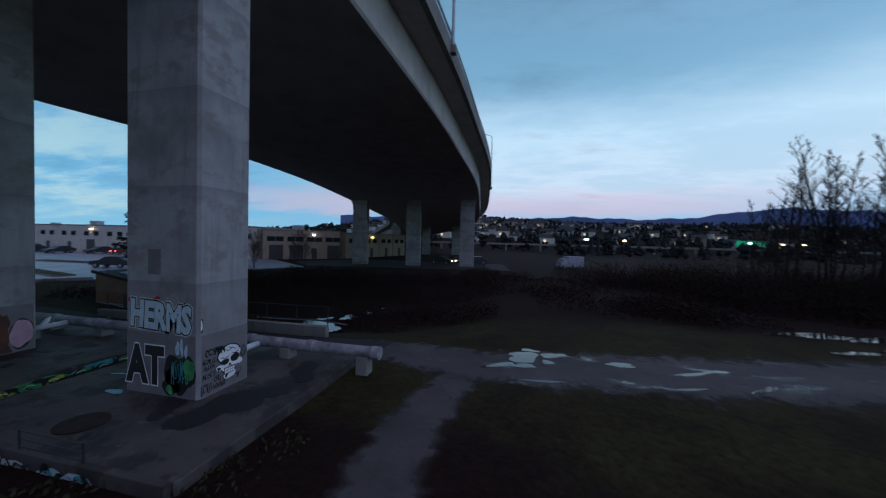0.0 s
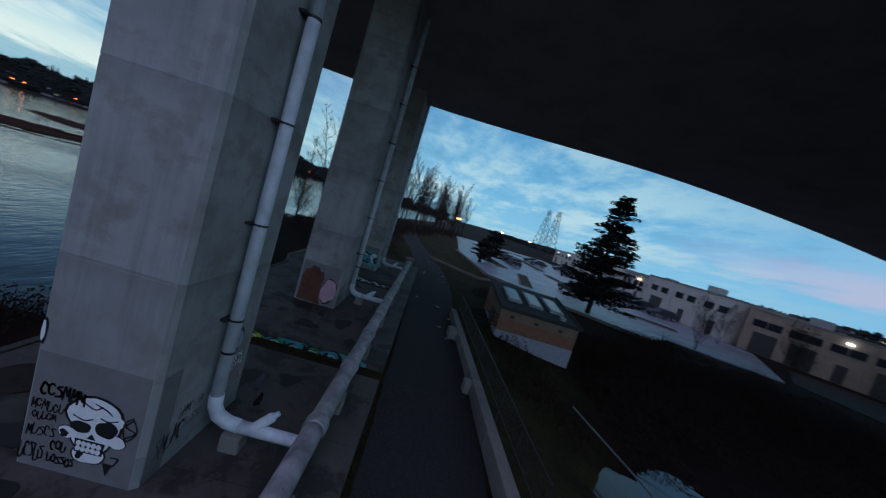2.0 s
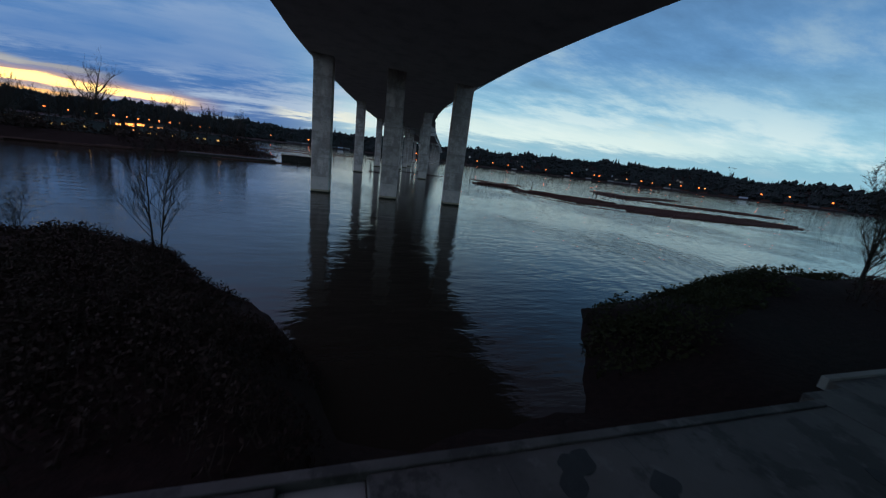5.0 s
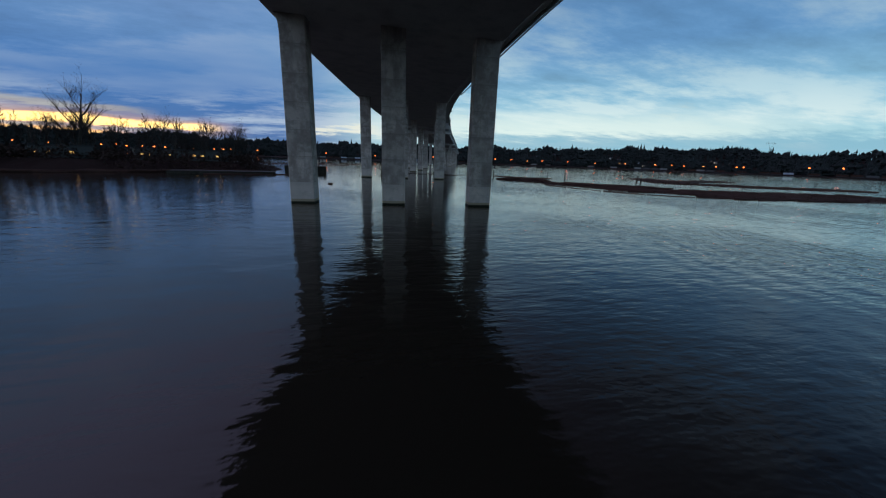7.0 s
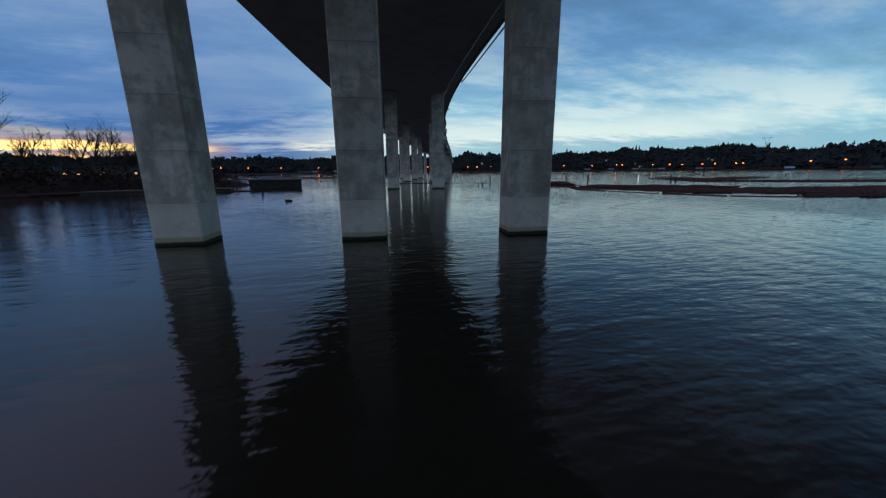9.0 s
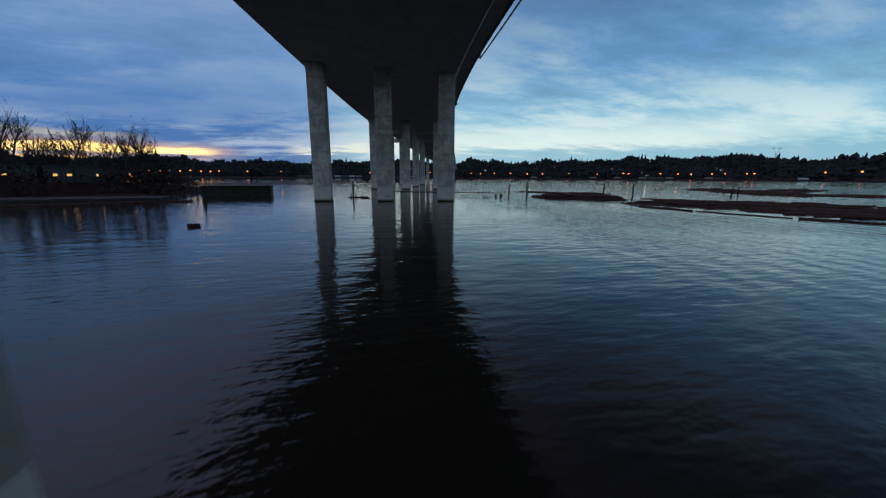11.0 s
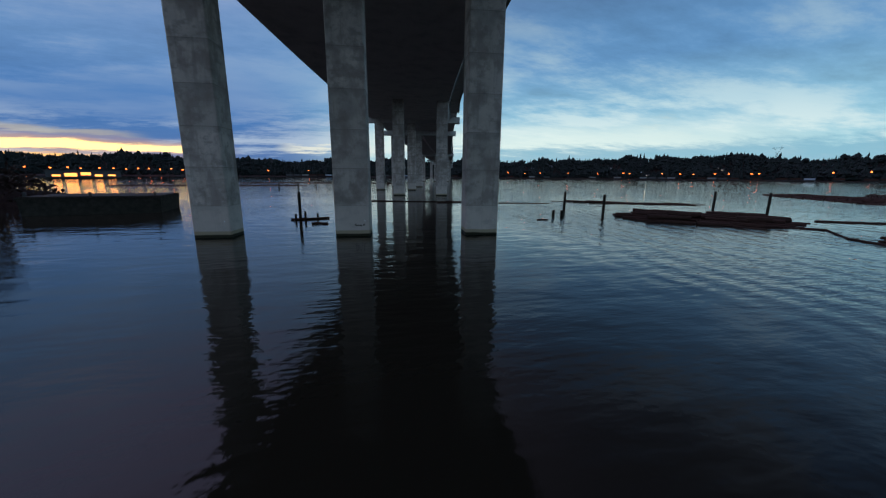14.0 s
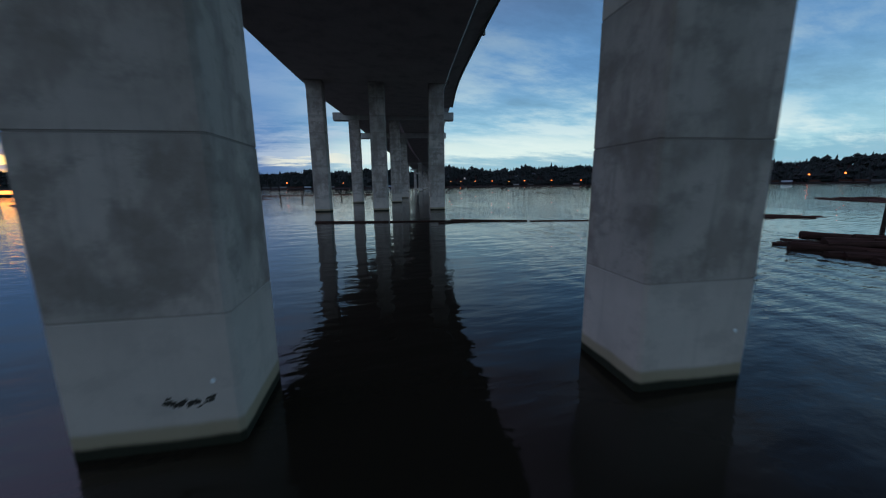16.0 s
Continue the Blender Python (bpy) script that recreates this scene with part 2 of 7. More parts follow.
def water_material():
    m, nt, b = material("river_water")
    b.inputs["Base Color"].default_value = (0.024, 0.019, 0.013, 1)
    b.inputs["Roughness"].default_value = 0.015
    b.inputs["IOR"].default_value = 1.325
    sp = nt.nodes.new("ShaderNodeSeparateXYZ")
    nt.links.new(nt.nodes.new("ShaderNodeTexCoord").outputs["Object"], sp.inputs[0])
    off = calc(nt, "SUBTRACT", sp.outputs[0], calc(nt, "MULTIPLY", sp.outputs[1], 0.09))
    swell = noise_node(nt, coords(nt, (0.55, 1.2, 1.0)), 0.62, 2, 0.5)
    chop = noise_node(nt, coords(nt, (0.62, 1.7, 1.0)), 1.9, 2, 0.5)
    fine = noise_node(nt, coords(nt, (0.8, 1.7, 1.0)), 5.5, 2, 0.5)
    field = noise_node(nt, coords(nt, (1.0, 0.7, 1.0)), 0.045, 3)
    gust = calc(nt, "ADD", calc(nt, "MULTIPLY", step(nt, field, 0.42, 0.60), 0.6), 0.4)
    open_east = step(nt, off, 5.0, 16.0)
    near_bank = step(nt, sp.outputs[1], 95.0, 55.0)
    lee = calc(nt, "ADD", calc(nt, "ADD", calc(nt, "MULTIPLY", open_east, 1.5), 1.0), calc(nt, "MULTIPLY", near_bank, 1.1))
    # long trains of ripples fanning over the open water on the east side
    wv = nt.nodes.new("ShaderNodeTexWave")
    wv.inputs["Scale"].default_value, wv.inputs["Distortion"].default_value = 0.185, 5.0
    wv.inputs["Detail"].default_value, wv.inputs["Detail Scale"].default_value = 3.0, 0.7
    rot = nt.nodes.new("ShaderNodeMapping")
    rot.inputs["Rotation"].default_value = (0, 0, radians(10))
    nt.links.new(coords(nt), rot.inputs["Vector"])
    nt.links.new(rot.outputs[0], wv.inputs["Vector"])
    h = calc(nt, "MULTIPLY", swell, 0.046)
    h = calc(nt, "ADD", h, calc(nt, "MULTIPLY", calc(nt, "MULTIPLY", chop, 0.0165), calc(nt, "MULTIPLY", gust, lee)))
    h = calc(nt, "ADD", h, calc(nt, "MULTIPLY", calc(nt, "MULTIPLY", fine, 0.0048), calc(nt, "MULTIPLY", gust, lee)))
    h = calc(nt, "ADD", h, calc(nt, "MULTIPLY", calc(nt, "MULTIPLY", wv.outputs["Fac"], 0.022), calc(nt, "MULTIPLY", open_east, gust)))
    bump(nt, b, h, 1.0, 1.0)
    return m


def ground_material():
    m, nt, b = material("ground_earth_grass")
    v = coords(nt)
    big = noise_node(nt, v, 0.16, 6, 0.6)
    mid = noise_node(nt, v, 0.7, 5, 0.6)
    fine = noise_node(nt, v, 5.0, 6, 0.7)
    earth = ramp(nt, fine, [(0.3, (0.011, 0.006, 0.005)), (0.7, (0.027, 0.014, 0.011))])
    grass = ramp(nt, fine, [(0.3, (0.018, 0.017, 0.006)), (0.7, (0.058, 0.052, 0.020))])
    sp = nt.nodes.new("ShaderNodeSeparateXYZ")
    nt.links.new(v, sp.inputs[0])
    # mown grass either side of the track, bare earth away from it
    yy = calc(nt, "ADD", sp.outputs[1], calc(nt, "MULTIPLY", calc(nt, "SUBTRACT", big, 0.5), 9.0))
    verge = calc(nt, "MULTIPLY", step(nt, yy, -14.5, -11.5), step(nt, yy, 1.6, -0.2))
    verge = calc(nt, "MULTIPLY", verge, calc(nt, "ADD", calc(nt, "MULTIPLY", step(nt, mid, 0.35, 0.60), 0.6), 0.4))
    nt.links.new(blend(nt, verge, earth, grass), b.inputs["Base Color"])
    b.inputs["Roughness"].default_value = 0.95
    b.inputs["Specular IOR Level"].default_value = 0.1
    bump(nt, b, calc(nt, "ADD", fine, big), 0.7, 0.08)
    return m


def mud_material():
    """Trodden mud and gravel with wet streaks, thinning out into the grass at its edges."""
    m, nt, b = material("muddy_gravel")
    v = coords(nt)
    big = noise_node(nt, v, 0.45, 6, 0.65)
    fine = noise_node(nt, v, 6.0, 6, 0.7)
    streak = noise_node(nt, coords(nt, (0.5, 1.5, 1.0)), 0.8, 6, 0.66)
    col = ramp(nt, big, [(0.3, (0.042, 0.037, 0.035)), (0.7, (0.10, 0.090, 0.088))])
    col = blend(nt, calc(nt, "MULTIPLY", step(nt, fine, 0.5, 0.7), 0.4), col, (0.022, 0.019, 0.017))
    wet = step(nt, streak, 0.56, 0.66)
    col = blend(nt, calc(nt, "MULTIPLY", wet, 0.5), col, (0.030, 0.027, 0.026))
    nt.links.new(col, b.inputs["Base Color"])
    nt.links.new(calc(nt, "SUBTRACT", 0.85, calc(nt, "MULTIPLY", wet, 0.62)), b.inputs["Roughness"])
    at = nt.nodes.new("ShaderNodeAttribute")
    at.attribute_name = "edge"
    ragged = calc(nt, "ADD", at.outputs["Fac"], calc(nt, "MULTIPLY", calc(nt, "SUBTRACT", noise_node(nt, v, 2.2, 6, 0.7), 0.5), 0.9))
    nt.links.new(step(nt, ragged, 0.10, 0.55), b.inputs["Alpha"])
    bump(nt, b, calc(nt, "ADD", fine, big), 0.5, 0.04)
    return m


M_WATER = water_material()
M_GROUND = ground_material()
M_COL_LAND = concrete("column_concrete", (0.39, 0.39, 0.39), 0.8, lifts=(2.9, 2.44), joint=0.18)
M_COL_WATER = concrete("pier_concrete", (0.58, 0.488, 0.435), 0.9, tide=True, lifts=(2.04, 2.44))
M_DECK = concrete("deck_concrete", (0.58, 0.53, 0.50), 0.5)
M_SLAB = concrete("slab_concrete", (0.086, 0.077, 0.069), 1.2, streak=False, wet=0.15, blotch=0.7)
M_WALL = concrete("wall_concrete", (0.24, 0.23, 0.21), 0.7)
M_BANDGREY = plain("grey_cover_paint", (0.20, 0.19, 0.195), 0.8, var=0.15, scale=2.0)
M_PIPE = plain("white_pipe_paint", (0.62, 0.67, 0.73), 0.55, var=0.22, scale=3.0)
M_PIPEOLD = plain("weathered_pipe_paint", (0.28, 0.27, 0.29), 0.65, var=0.6, scale=2.2)
M_STEEL = plain("dark_steel", (0.06, 0.06, 0.065), 0.5, 0.6)
M_GALV = plain("galvanised_steel", (0.36, 0.38, 0.40), 0.45, 0.7)
M_ASPHALT = plain("asphalt", (0.034, 0.032, 0.033), 0.85, var=0.35, scale=14.0, bumpy=0.4)
M_DIRT = mud_material()
# pale blue base colour carries the sky's sheen on the wet asphalt
M_LOT = plain("wet_lot_asphalt_sky_tint", (0.20, 0.22, 0.27), 0.4, var=0.5, scale=0.35, bumpy=0.15)
M_POND = plain("pond_water", (0.026, 0.018, 0.030), 0.10, var=0.6, scale=1.6, bumpy=0.25)
M_PUDDLE = plain("puddle_water", (0.02, 0.02, 0.022), 0.02, var=0.1, bumpy=0)
M_BARK = plain("bark", (0.045, 0.036, 0.030), 0.9, var=0.4, scale=8.0, bumpy=0.5)
M_TWIG = plain("twigs", (0.040, 0.032, 0.028), 0.9, var=0.3, bumpy=0)
M_NEEDLE = plain("needles", (0.018, 0.022, 0.021), 0.85, var=0.5, scale=3.0, bumpy=0.3)
M_BRUSH = plain("dry_brush", (0.034, 0.020, 0.015), 0.95, var=0.5, scale=4.0, bumpy=0.3)
M_LEAFY = plain("bramble_leaves", (0.030, 0.031, 0.011), 0.85, var=0.5, scale=4.0, bumpy=0.2)
M_LOG = plain("wet_log_bark", (0.050, 0.023, 0.017), 0.85, var=0.5, scale=5.0, bumpy=0.5)
M_PILE = plain("old_pile_wood", (0.030, 0.024, 0.019), 0.85, var=0.4, scale=5.0, bumpy=0.4)
M_BARGE = plain("rusted_hull", (0.030, 0.026, 0.020), 0.8, var=0.5, scale=2.0)
M_WHITEWALL = plain("pale_stucco", (0.55, 0.53, 0.48), 0.85, var=0.12, scale=1.2)
M_TANWALL = plain("tan_stucco", (0.36, 0.30, 0.23), 0.85, var=0.15, scale=1.2)
M_SHEDTAN = plain("tan_shed_paint", (0.25, 0.17, 0.12), 0.85, var=0.15, scale=1.2)
M_BRICKTAN = plain("tan_block_wall", (0.26, 0.13, 0.085), 0.85, var=0.15, scale=5.0)
M_GREYBLUE = plain("pale_grey_wall", (0.34, 0.36, 0.42), 0.8, var=0.15)
M_FRAME = plain("dull_window_frame", (0.16, 0.16, 0.16), 0.6)
M_ROOF = plain("dark_roofing", (0.03, 0.03, 0.033), 0.7, var=0.3)
M_GLASSY = plain("skylight_glass", (0.30, 0.33, 0.36), 0.12, var=0.1, bumpy=0)
M_WINDOW = plain("window_glass", (0.02, 0.025, 0.03), 0.08, var=0.1, bumpy=0)
M_DOOR = plain("dark_door", (0.05, 0.048, 0.05), 0.6)
M_BLACK = plain("black_spray_paint", (0.012, 0.012, 0.013), 0.5, var=0.2, bumpy=0)
M_WHITE = plain("white_spray_paint", (0.82, 0.84, 0.86), 0.6, var=0.1, bumpy=0)
M_PALEBLUE = plain("pale_blue_spray", (0.50, 0.64, 0.70), 0.6, var=0.15, bumpy=0)
M_GREEN = plain("green_spray", (0.05, 0.30, 0.10), 0.6, var=0.5, scale=3.0, bumpy=0)
M_YELLOWGREEN = plain("lime_spray", (0.35, 0.45, 0.04), 0.6, var=0.4, scale=3.0, bumpy=0)
M_TEAL = plain("teal_spray", (0.06, 0.36, 0.38), 0.6, var=0.4, scale=3.0, bumpy=0)
M_ORANGE = plain("rust_orange_spray", (0.105, 0.034, 0.018), 0.6, var=0.35, scale=2.0, bumpy=0)
M_PINK = plain("pink_spray", (0.50, 0.30, 0.36), 0.6, var=0.3, scale=2.0, bumpy=0)
M_RED = plain("red_spray", (0.35, 0.03, 0.02), 0.6, var=0.3, bumpy=0)
M_LAMP_ORANGE = emitter("sodium_glow", (1.0, 0.15, 0.024), 6.0)
M_LAMP_AMBER = emitter("amber_glow", (1.0, 0.35, 0.08), 5.0)
M_LAMP_WHITE = emitter("cool_lamp_glow", (0.9, 0.95, 1.0), 5.0)
M_LAMP_WARM = emitter("warm_lamp_glow", (1.0, 0.72, 0.35), 6.0)


# ---- mesh building ----
class Shape:
    def __init__(self):
        self.v, self.f = [], []

    def add(self, verts, faces):
        o = len(self.v)
        self.v += [tuple(p) for p in verts]
        self.f += [tuple(i + o for i in f) for f in faces]
        return self

    def box(self, x0, y0, z0, x1, y1, z1, m=None, bev=0.0):
        if bev > 0:
            poly = [(x0 + bev, y0), (x1 - bev, y0), (x1, y0 + bev), (x1, y1 - bev), (x1 - bev, y1), (x0 + bev, y1), (x0, y1 - bev), (x0, y0 + bev)]
            inn = [(x0 + bev, y0 + bev * 0.6), (x1 - bev, y0 + bev * 0.6), (x1 - bev * 0.6, y0 + bev), (x1 - bev * 0.6, y1 - bev), (x1 - bev, y1 - bev * 0.6), (x0 + bev, y1 - bev * 0.6), (x0 + bev * 0.6, y1 - bev), (x0 + bev * 0.6, y0 + bev)]
            rings = [[(x, y, z0) for x, y in poly], [(x, y, z1 - bev * 0.6) for x, y in poly], [(x, y, z1) for x, y in inn]]
            if m is not None:
                rings = [[tuple(m @ Vector(p)) for p in r] for r in rings]
            return self.loft(rings)
        c = [(x0, y0, z0), (x1, y0, z0), (x1, y1, z0), (x0, y1, z0), (x0, y0, z1), (x1, y0, z1), (x1, y1, z1), (x0, y1, z1)]
        if m is not None:
            c = [tuple(m @ Vector(p)) for p in c]
        return self.add(c, [(3, 2, 1, 0), (4, 5, 6, 7), (0, 1, 5, 4), (1, 2, 6, 5), (2, 3, 7, 6), (3, 0, 4, 7)])

    def loft(self, rings, caps=True):
        n, o = len(rings[0]), len(self.v)
        for r in rings:
            self.v += [tuple(p) for p in r]
        for k in range(len(rings) - 1):
            for i in range(n):
                j = (i + 1) % n
                self.f.append((o + k * n + i, o + k * n + j, o + (k + 1) * n + j, o + (k + 1) * n + i))
        if caps:
            self.f.append(tuple(o + i for i in reversed(range(n))))
            self.f.append(tuple(o + (len(rings) - 1) * n + i for i in range(n)))
        return self

    def tube(self, pts, radii, n=8, caps=True):
        rings = []
        for k, p in enumerate(pts):
            p = Vector(p)
            a = Vector(pts[max(k - 1, 0)])
            b = Vector(pts[min(k + 1, len(pts) - 1)])
            d = (b - a).normalized()
            u = d.orthogonal() if abs(d.z) < 0.95 else d.cross(Vector((0, 1, 0)))
            u.normalize()
            if k:
                u = (last - d * last.dot(d)).normalized()
            last = u
            w = d.cross(u)
            r = radii[k] if isinstance(radii, (list, tuple)) else radii
            rings.append([tuple(p + (u * math.cos(2 * math.pi * i / n) + w * math.sin(2 * math.pi * i / n)) * r) for i in range(n)])
        return self.loft(rings, caps)

    def flat(self, pts, m=None):
        q = [tuple(m @ Vector((*p, 0))) for p in pts] if m is not None else pts
        return self.add(q, [tuple(range(len(pts)))])

    def mesh(self, name, mat=None, smooth=False):
        me = bpy.data.meshes.new(name)
        me.from_pydata(self.v, [], self.f)
        if mat is not None:
            me.materials.append(mat)
        if smooth:
            me.polygons.foreach_set("use_smooth", [True] * len(me.polygons))
        me.update()
        return me


def part(name, shape, mat, parent, label="", smooth=False):
    ob = new(name, shape.mesh(name, mat, smooth))
    ob.parent = parent
    return tagged(ob, label)


def thing(name, shape, mat, label, category, group="", kind="", smooth=False):
    return tagged(new(name, shape.mesh(name, mat, smooth)), label, category, group, kind)


def holder(name, m, label, category, group="", kind=""):
    ob = tagged(new(name), label, category, group, kind)
    ob.matrix_basis = m
    return ob


def spline(pts, n):
    """Points of a smooth curve through pts, n steps a span."""
    p = [np.array(q, float) for q in pts]
    p = [2 * p[0] - p[1], *p, 2 * p[-1] - p[-2]]
    out = []
    for i in range(1, len(p) - 2):
        for k in range(n):
            t = k / n
            out.append(0.5 * (2 * p[i] + (p[i + 1] - p[i - 1]) * t + (2 * p[i - 1] - 5 * p[i] + 4 * p[i + 1] - p[i + 2]) * t * t + (3 * p[i] - p[i - 1] - 3 * p[i + 1] + p[i + 2]) * t ** 3))
    out.append(p[-2])
    return out


# ---- ground, river and hills ----
SLAB = 2.47
SHORE = [(-400, 26), (-60, 24), (-19, 20.3), (-12.4, 18.6), (-9.8, 15.6), (-7.5, 12.6), (-5.7, 9.2), (-5.0, 6.2), (1.4, 6.0), (3.4, 8.7), (6.3, 12.0), (14, 14.3), (26, 15.6), (60, 18), (140, 10), (400, -20)]
SHX, SHY = [s[0] for s in SHORE], [s[1] for s in SHORE]


def smooth01(x, lo, hi):
    t = np.clip((x - lo) / (hi - lo), 0, 1)
    return t * t * (3 - 2 * t)


def bank(az):
    """Distance of the opposite bank from (20, 80) by bearing from north, radians."""
    return 780 + 35 * np.sin(az * 2.0 + 0.6) + 90 * smooth01(-az, 0.25, 1.0)


def height(x, y):
    x, y = np.asarray(x, float), np.asarray(y, float)
    wob = 0.5 * np.sin(x * 0.9 + 1.3) + 0.4 * np.sin(x * 2.3 + y)
    s = np.interp(x, SHX, SHY) + wob * 0.5
    land = np.clip((s - y) * 0.42, -2.5, 2.22)
    rise = smooth01(s - y, 4, 10)
    land = land + 0.03 * rise * np.sin(x * 0.7) * np.cos(y * 0.6)
    bx, by = (x + 4) / 10.5, (y + 19) / 10.5
    land = land - 1.75 * np.exp(-(bx ** 4 + by ** 4))
    land = land - 0.75 * np.exp(-(((x + 5.2) / 2.1) ** 2 + ((y + 12.2) / 2.6) ** 2) * (1 + 0.45 * np.sin(3 * x) * np.sin(2.1 * y)))
    land = land + 0.9 * np.exp(-(((x - 15) / 8) ** 2 + ((y - 10.5) / 2.5) ** 2))
    # hills behind the town, inland
    inl = smooth01(-y, 130, 460)
    land = land + inl * (25 + 5 * np.sin(x * 0.006 + 1) + 3 * np.sin(x * 0.017)) * (1 - 0.62 * smooth01(x, 60, 330))
    # low island up river
    ix, iy = x + 80, y - 100
    u, w = ix * 0.82 + iy * 0.57, -ix * 0.57 + iy * 0.82
    isl = 2.2 - 4.7 * smooth01(np.hypot((u - 6) / 66, w / 17), 0.72, 1.08)
    land = np.maximum(land, isl)
    # opposite bank and its wooded hills
    az = np.arctan2(x - 20, y - 80)
    d = np.hypot(x - 20, y - 80)
    near = bank(az)
    far = np.where(y > -40, -2.5 + 4.0 * smooth01(d, near - 30, near + 20), -2.5)
    hill = (33 + 10 * smooth01(az, 0.15, 0.6) - 9 * smooth01(az, 0.7, 1.3) - 5 * smooth01(-az, 0.15, 0.9) + 3 * np.sin(az * 9) + 2 * np.sin(az * 23)) * smooth01(d, near + 60, near + 330)
    far = far + hill * smooth01(y, 40, 250)
    return np.maximum(land, far)


def build_ground():
    def axis(lo, hi, a, b, fine):
        mid = list(np.arange(a, b, fine))
        out, v, st = [], b, fine
        while v < hi:
            out.append(v)
            st *= 1.13
            v += min(st, 40)
        out.append(hi)
        low, v, st = [], a, fine
        while v > lo:
            st *= 1.13
            v -= min(st, 40)
            low.append(max(v, lo))
        return np.array(low[::-1] + mid + out)
    gx, gy = axis(-3200, 3200, -40, 40, 0.8), axis(-3200, 3200, -34, 26, 0.8)
    xx, yy = np.meshgrid(gx, gy)
    zz = height(xx, yy)
    n, m = len(gx), len(gy)
    s = Shape()
    s.v = list(zip(xx.ravel().tolist(), yy.ravel().tolist(), zz.ravel().tolist()))
    s.f = [(j * n + i, j * n + i + 1, (j + 1) * n + i + 1, (j + 1) * n + i) for j in range(m - 1) for i in range(n - 1)]
    thing("ground", s, M_GROUND, "dark earth and rough grass running down to the river bank", "ground", kind="structure", smooth=True)
    w = Shape()
    w.box(-3100, -30, -0.05, 3100, 3100, 0.0)
    thing("water", w, M_WATER, "dark rippled river water reflecting the dusk sky", "water", kind="structure")


build_ground()


def hgt(x, y):
    return float(height(x, y))


def drape(name, rows_xy, lift, mat, label, category, kind="structure"):
    """A ribbon laid over the ground through rows of left and right edge points."""
    s = Shape()
    for row in rows_xy:
        for x, y in row:
            s.v.append((x, y, hgt(x, y) + lift))
    k = len(rows_xy[0])
    for i in range(len(rows_xy) - 1):
        for j in range(k - 1):
            a = i * k + j
            s.f.append((a, a + 1, a + k + 1, a + k))
    ob = thing(name, s, mat, label, category, kind=kind, smooth=True)
    edge = ob.data.attributes.new("edge", "FLOAT", "POINT")
    n = len(rows_xy)
    edge.data.foreach_set("value", [min(j, k - 1 - j, i / 6, (n - 1 - i) / 6) / (k - 1) * 2.0 for i in range(n) for j in range(k)])
    return ob


def ribbon(centre, widths, across, seed, rag):
    rg = random.Random(seed)
    pts = spline(centre, 60)
    rows = []
    for i, p in enumerate(pts):
        a, b = pts[max(i - 1, 0)], pts[min(i + 1, len(pts) - 1)]
        d = (b - a) / np.linalg.norm(b - a)
        nrm = np.array([-d[1], d[0]])
        wd = widths[0] + (widths[1] - widths[0]) * i / (len(pts) - 1)
        l, r = [wd / 2 + rag * (rg.uniform(-0.55, 0.55) + 0.6 * math.sin(i * 0.21 + k) + 0.5 * math.sin(i * 0.57 + 2 * k)) for k in (0.0, 2.2)]
        rows.append([tuple(p[:2] + nrm * (l - (l + r) * j / across)) for j in range(across + 1)])
    return rows


drape("road", ribbon([(-75, -11), (-55, -9.2), (-44, -8.4), (-34, -7.5), (-27, -6.2), (-21, -5.2), (-17, -4.6), (-13, -5.2), (-9, -5.0)], (7.5, 3.4), 10, 3, 0.22), 0.02, M_DIRT, "muddy gravel track with pot holes and puddles", "road")
drape("footpath", ribbon([(-47, -9.5), (-42, -14), (-40.6, -20), (-42.5, -28), (-50, -36)], (2.6, 2.2), 6, 6, 0.14), 0.03, M_DIRT, "pale dirt footpath curving off beyond the track", "path")
drape("path", ribbon([(-12.5, -5.0), (-6, -4.9), (4, -4.8), (14, -4.6), (26, -3.2), (40, -1.0), (70, 2)], (2.7, 2.7), 4, 4, 0.03), 0.035, M_ASPHALT, "narrow dark asphalt walking path beside the concrete slab", "path")
drape("footpath", ribbon([(-16.2, -4.2), (-15.6, -1.2), (-15.5, 2.0), (-16.5, 6.5), (-20, 12)], (1.9, 2.3), 6, 5, 0.10), 0.018, M_DIRT, "worn dirt footpath through the grass", "path")


def puddle(x, y, rx, ry, turn, seed):
    rg = random.Random(seed)
    n = 26
    ph = [rg.uniform(0, 6.28) for _ in range(4)]
    pts = []
    for i in range(n):
        a = 2 * math.pi * i / n
        k = 1 + 0.22 * math.sin(2 * a + ph[0]) + 0.16 * math.sin(3 * a + ph[1]) + 0.1 * math.sin(5 * a + ph[2]) + 0.06 * math.sin(8 * a + ph[3])
        px, py = rx * k * math.cos(a), ry * k * math.sin(a)
        pts.append((x + px * math.cos(turn) - py * math.sin(turn), y + px * math.sin(turn) + py * math.cos(turn)))
    z = sum(hgt(*q) for q in pts) / n + 0.03
    s = Shape()
    s.loft([[(a, b, z - 0.03) for a, b in pts], [(a, b, z) for a, b in pts]])
    thing("puddle", s, M_PUDDLE, "still rain puddle on the muddy track reflecting the sky", "puddle", "puddles")


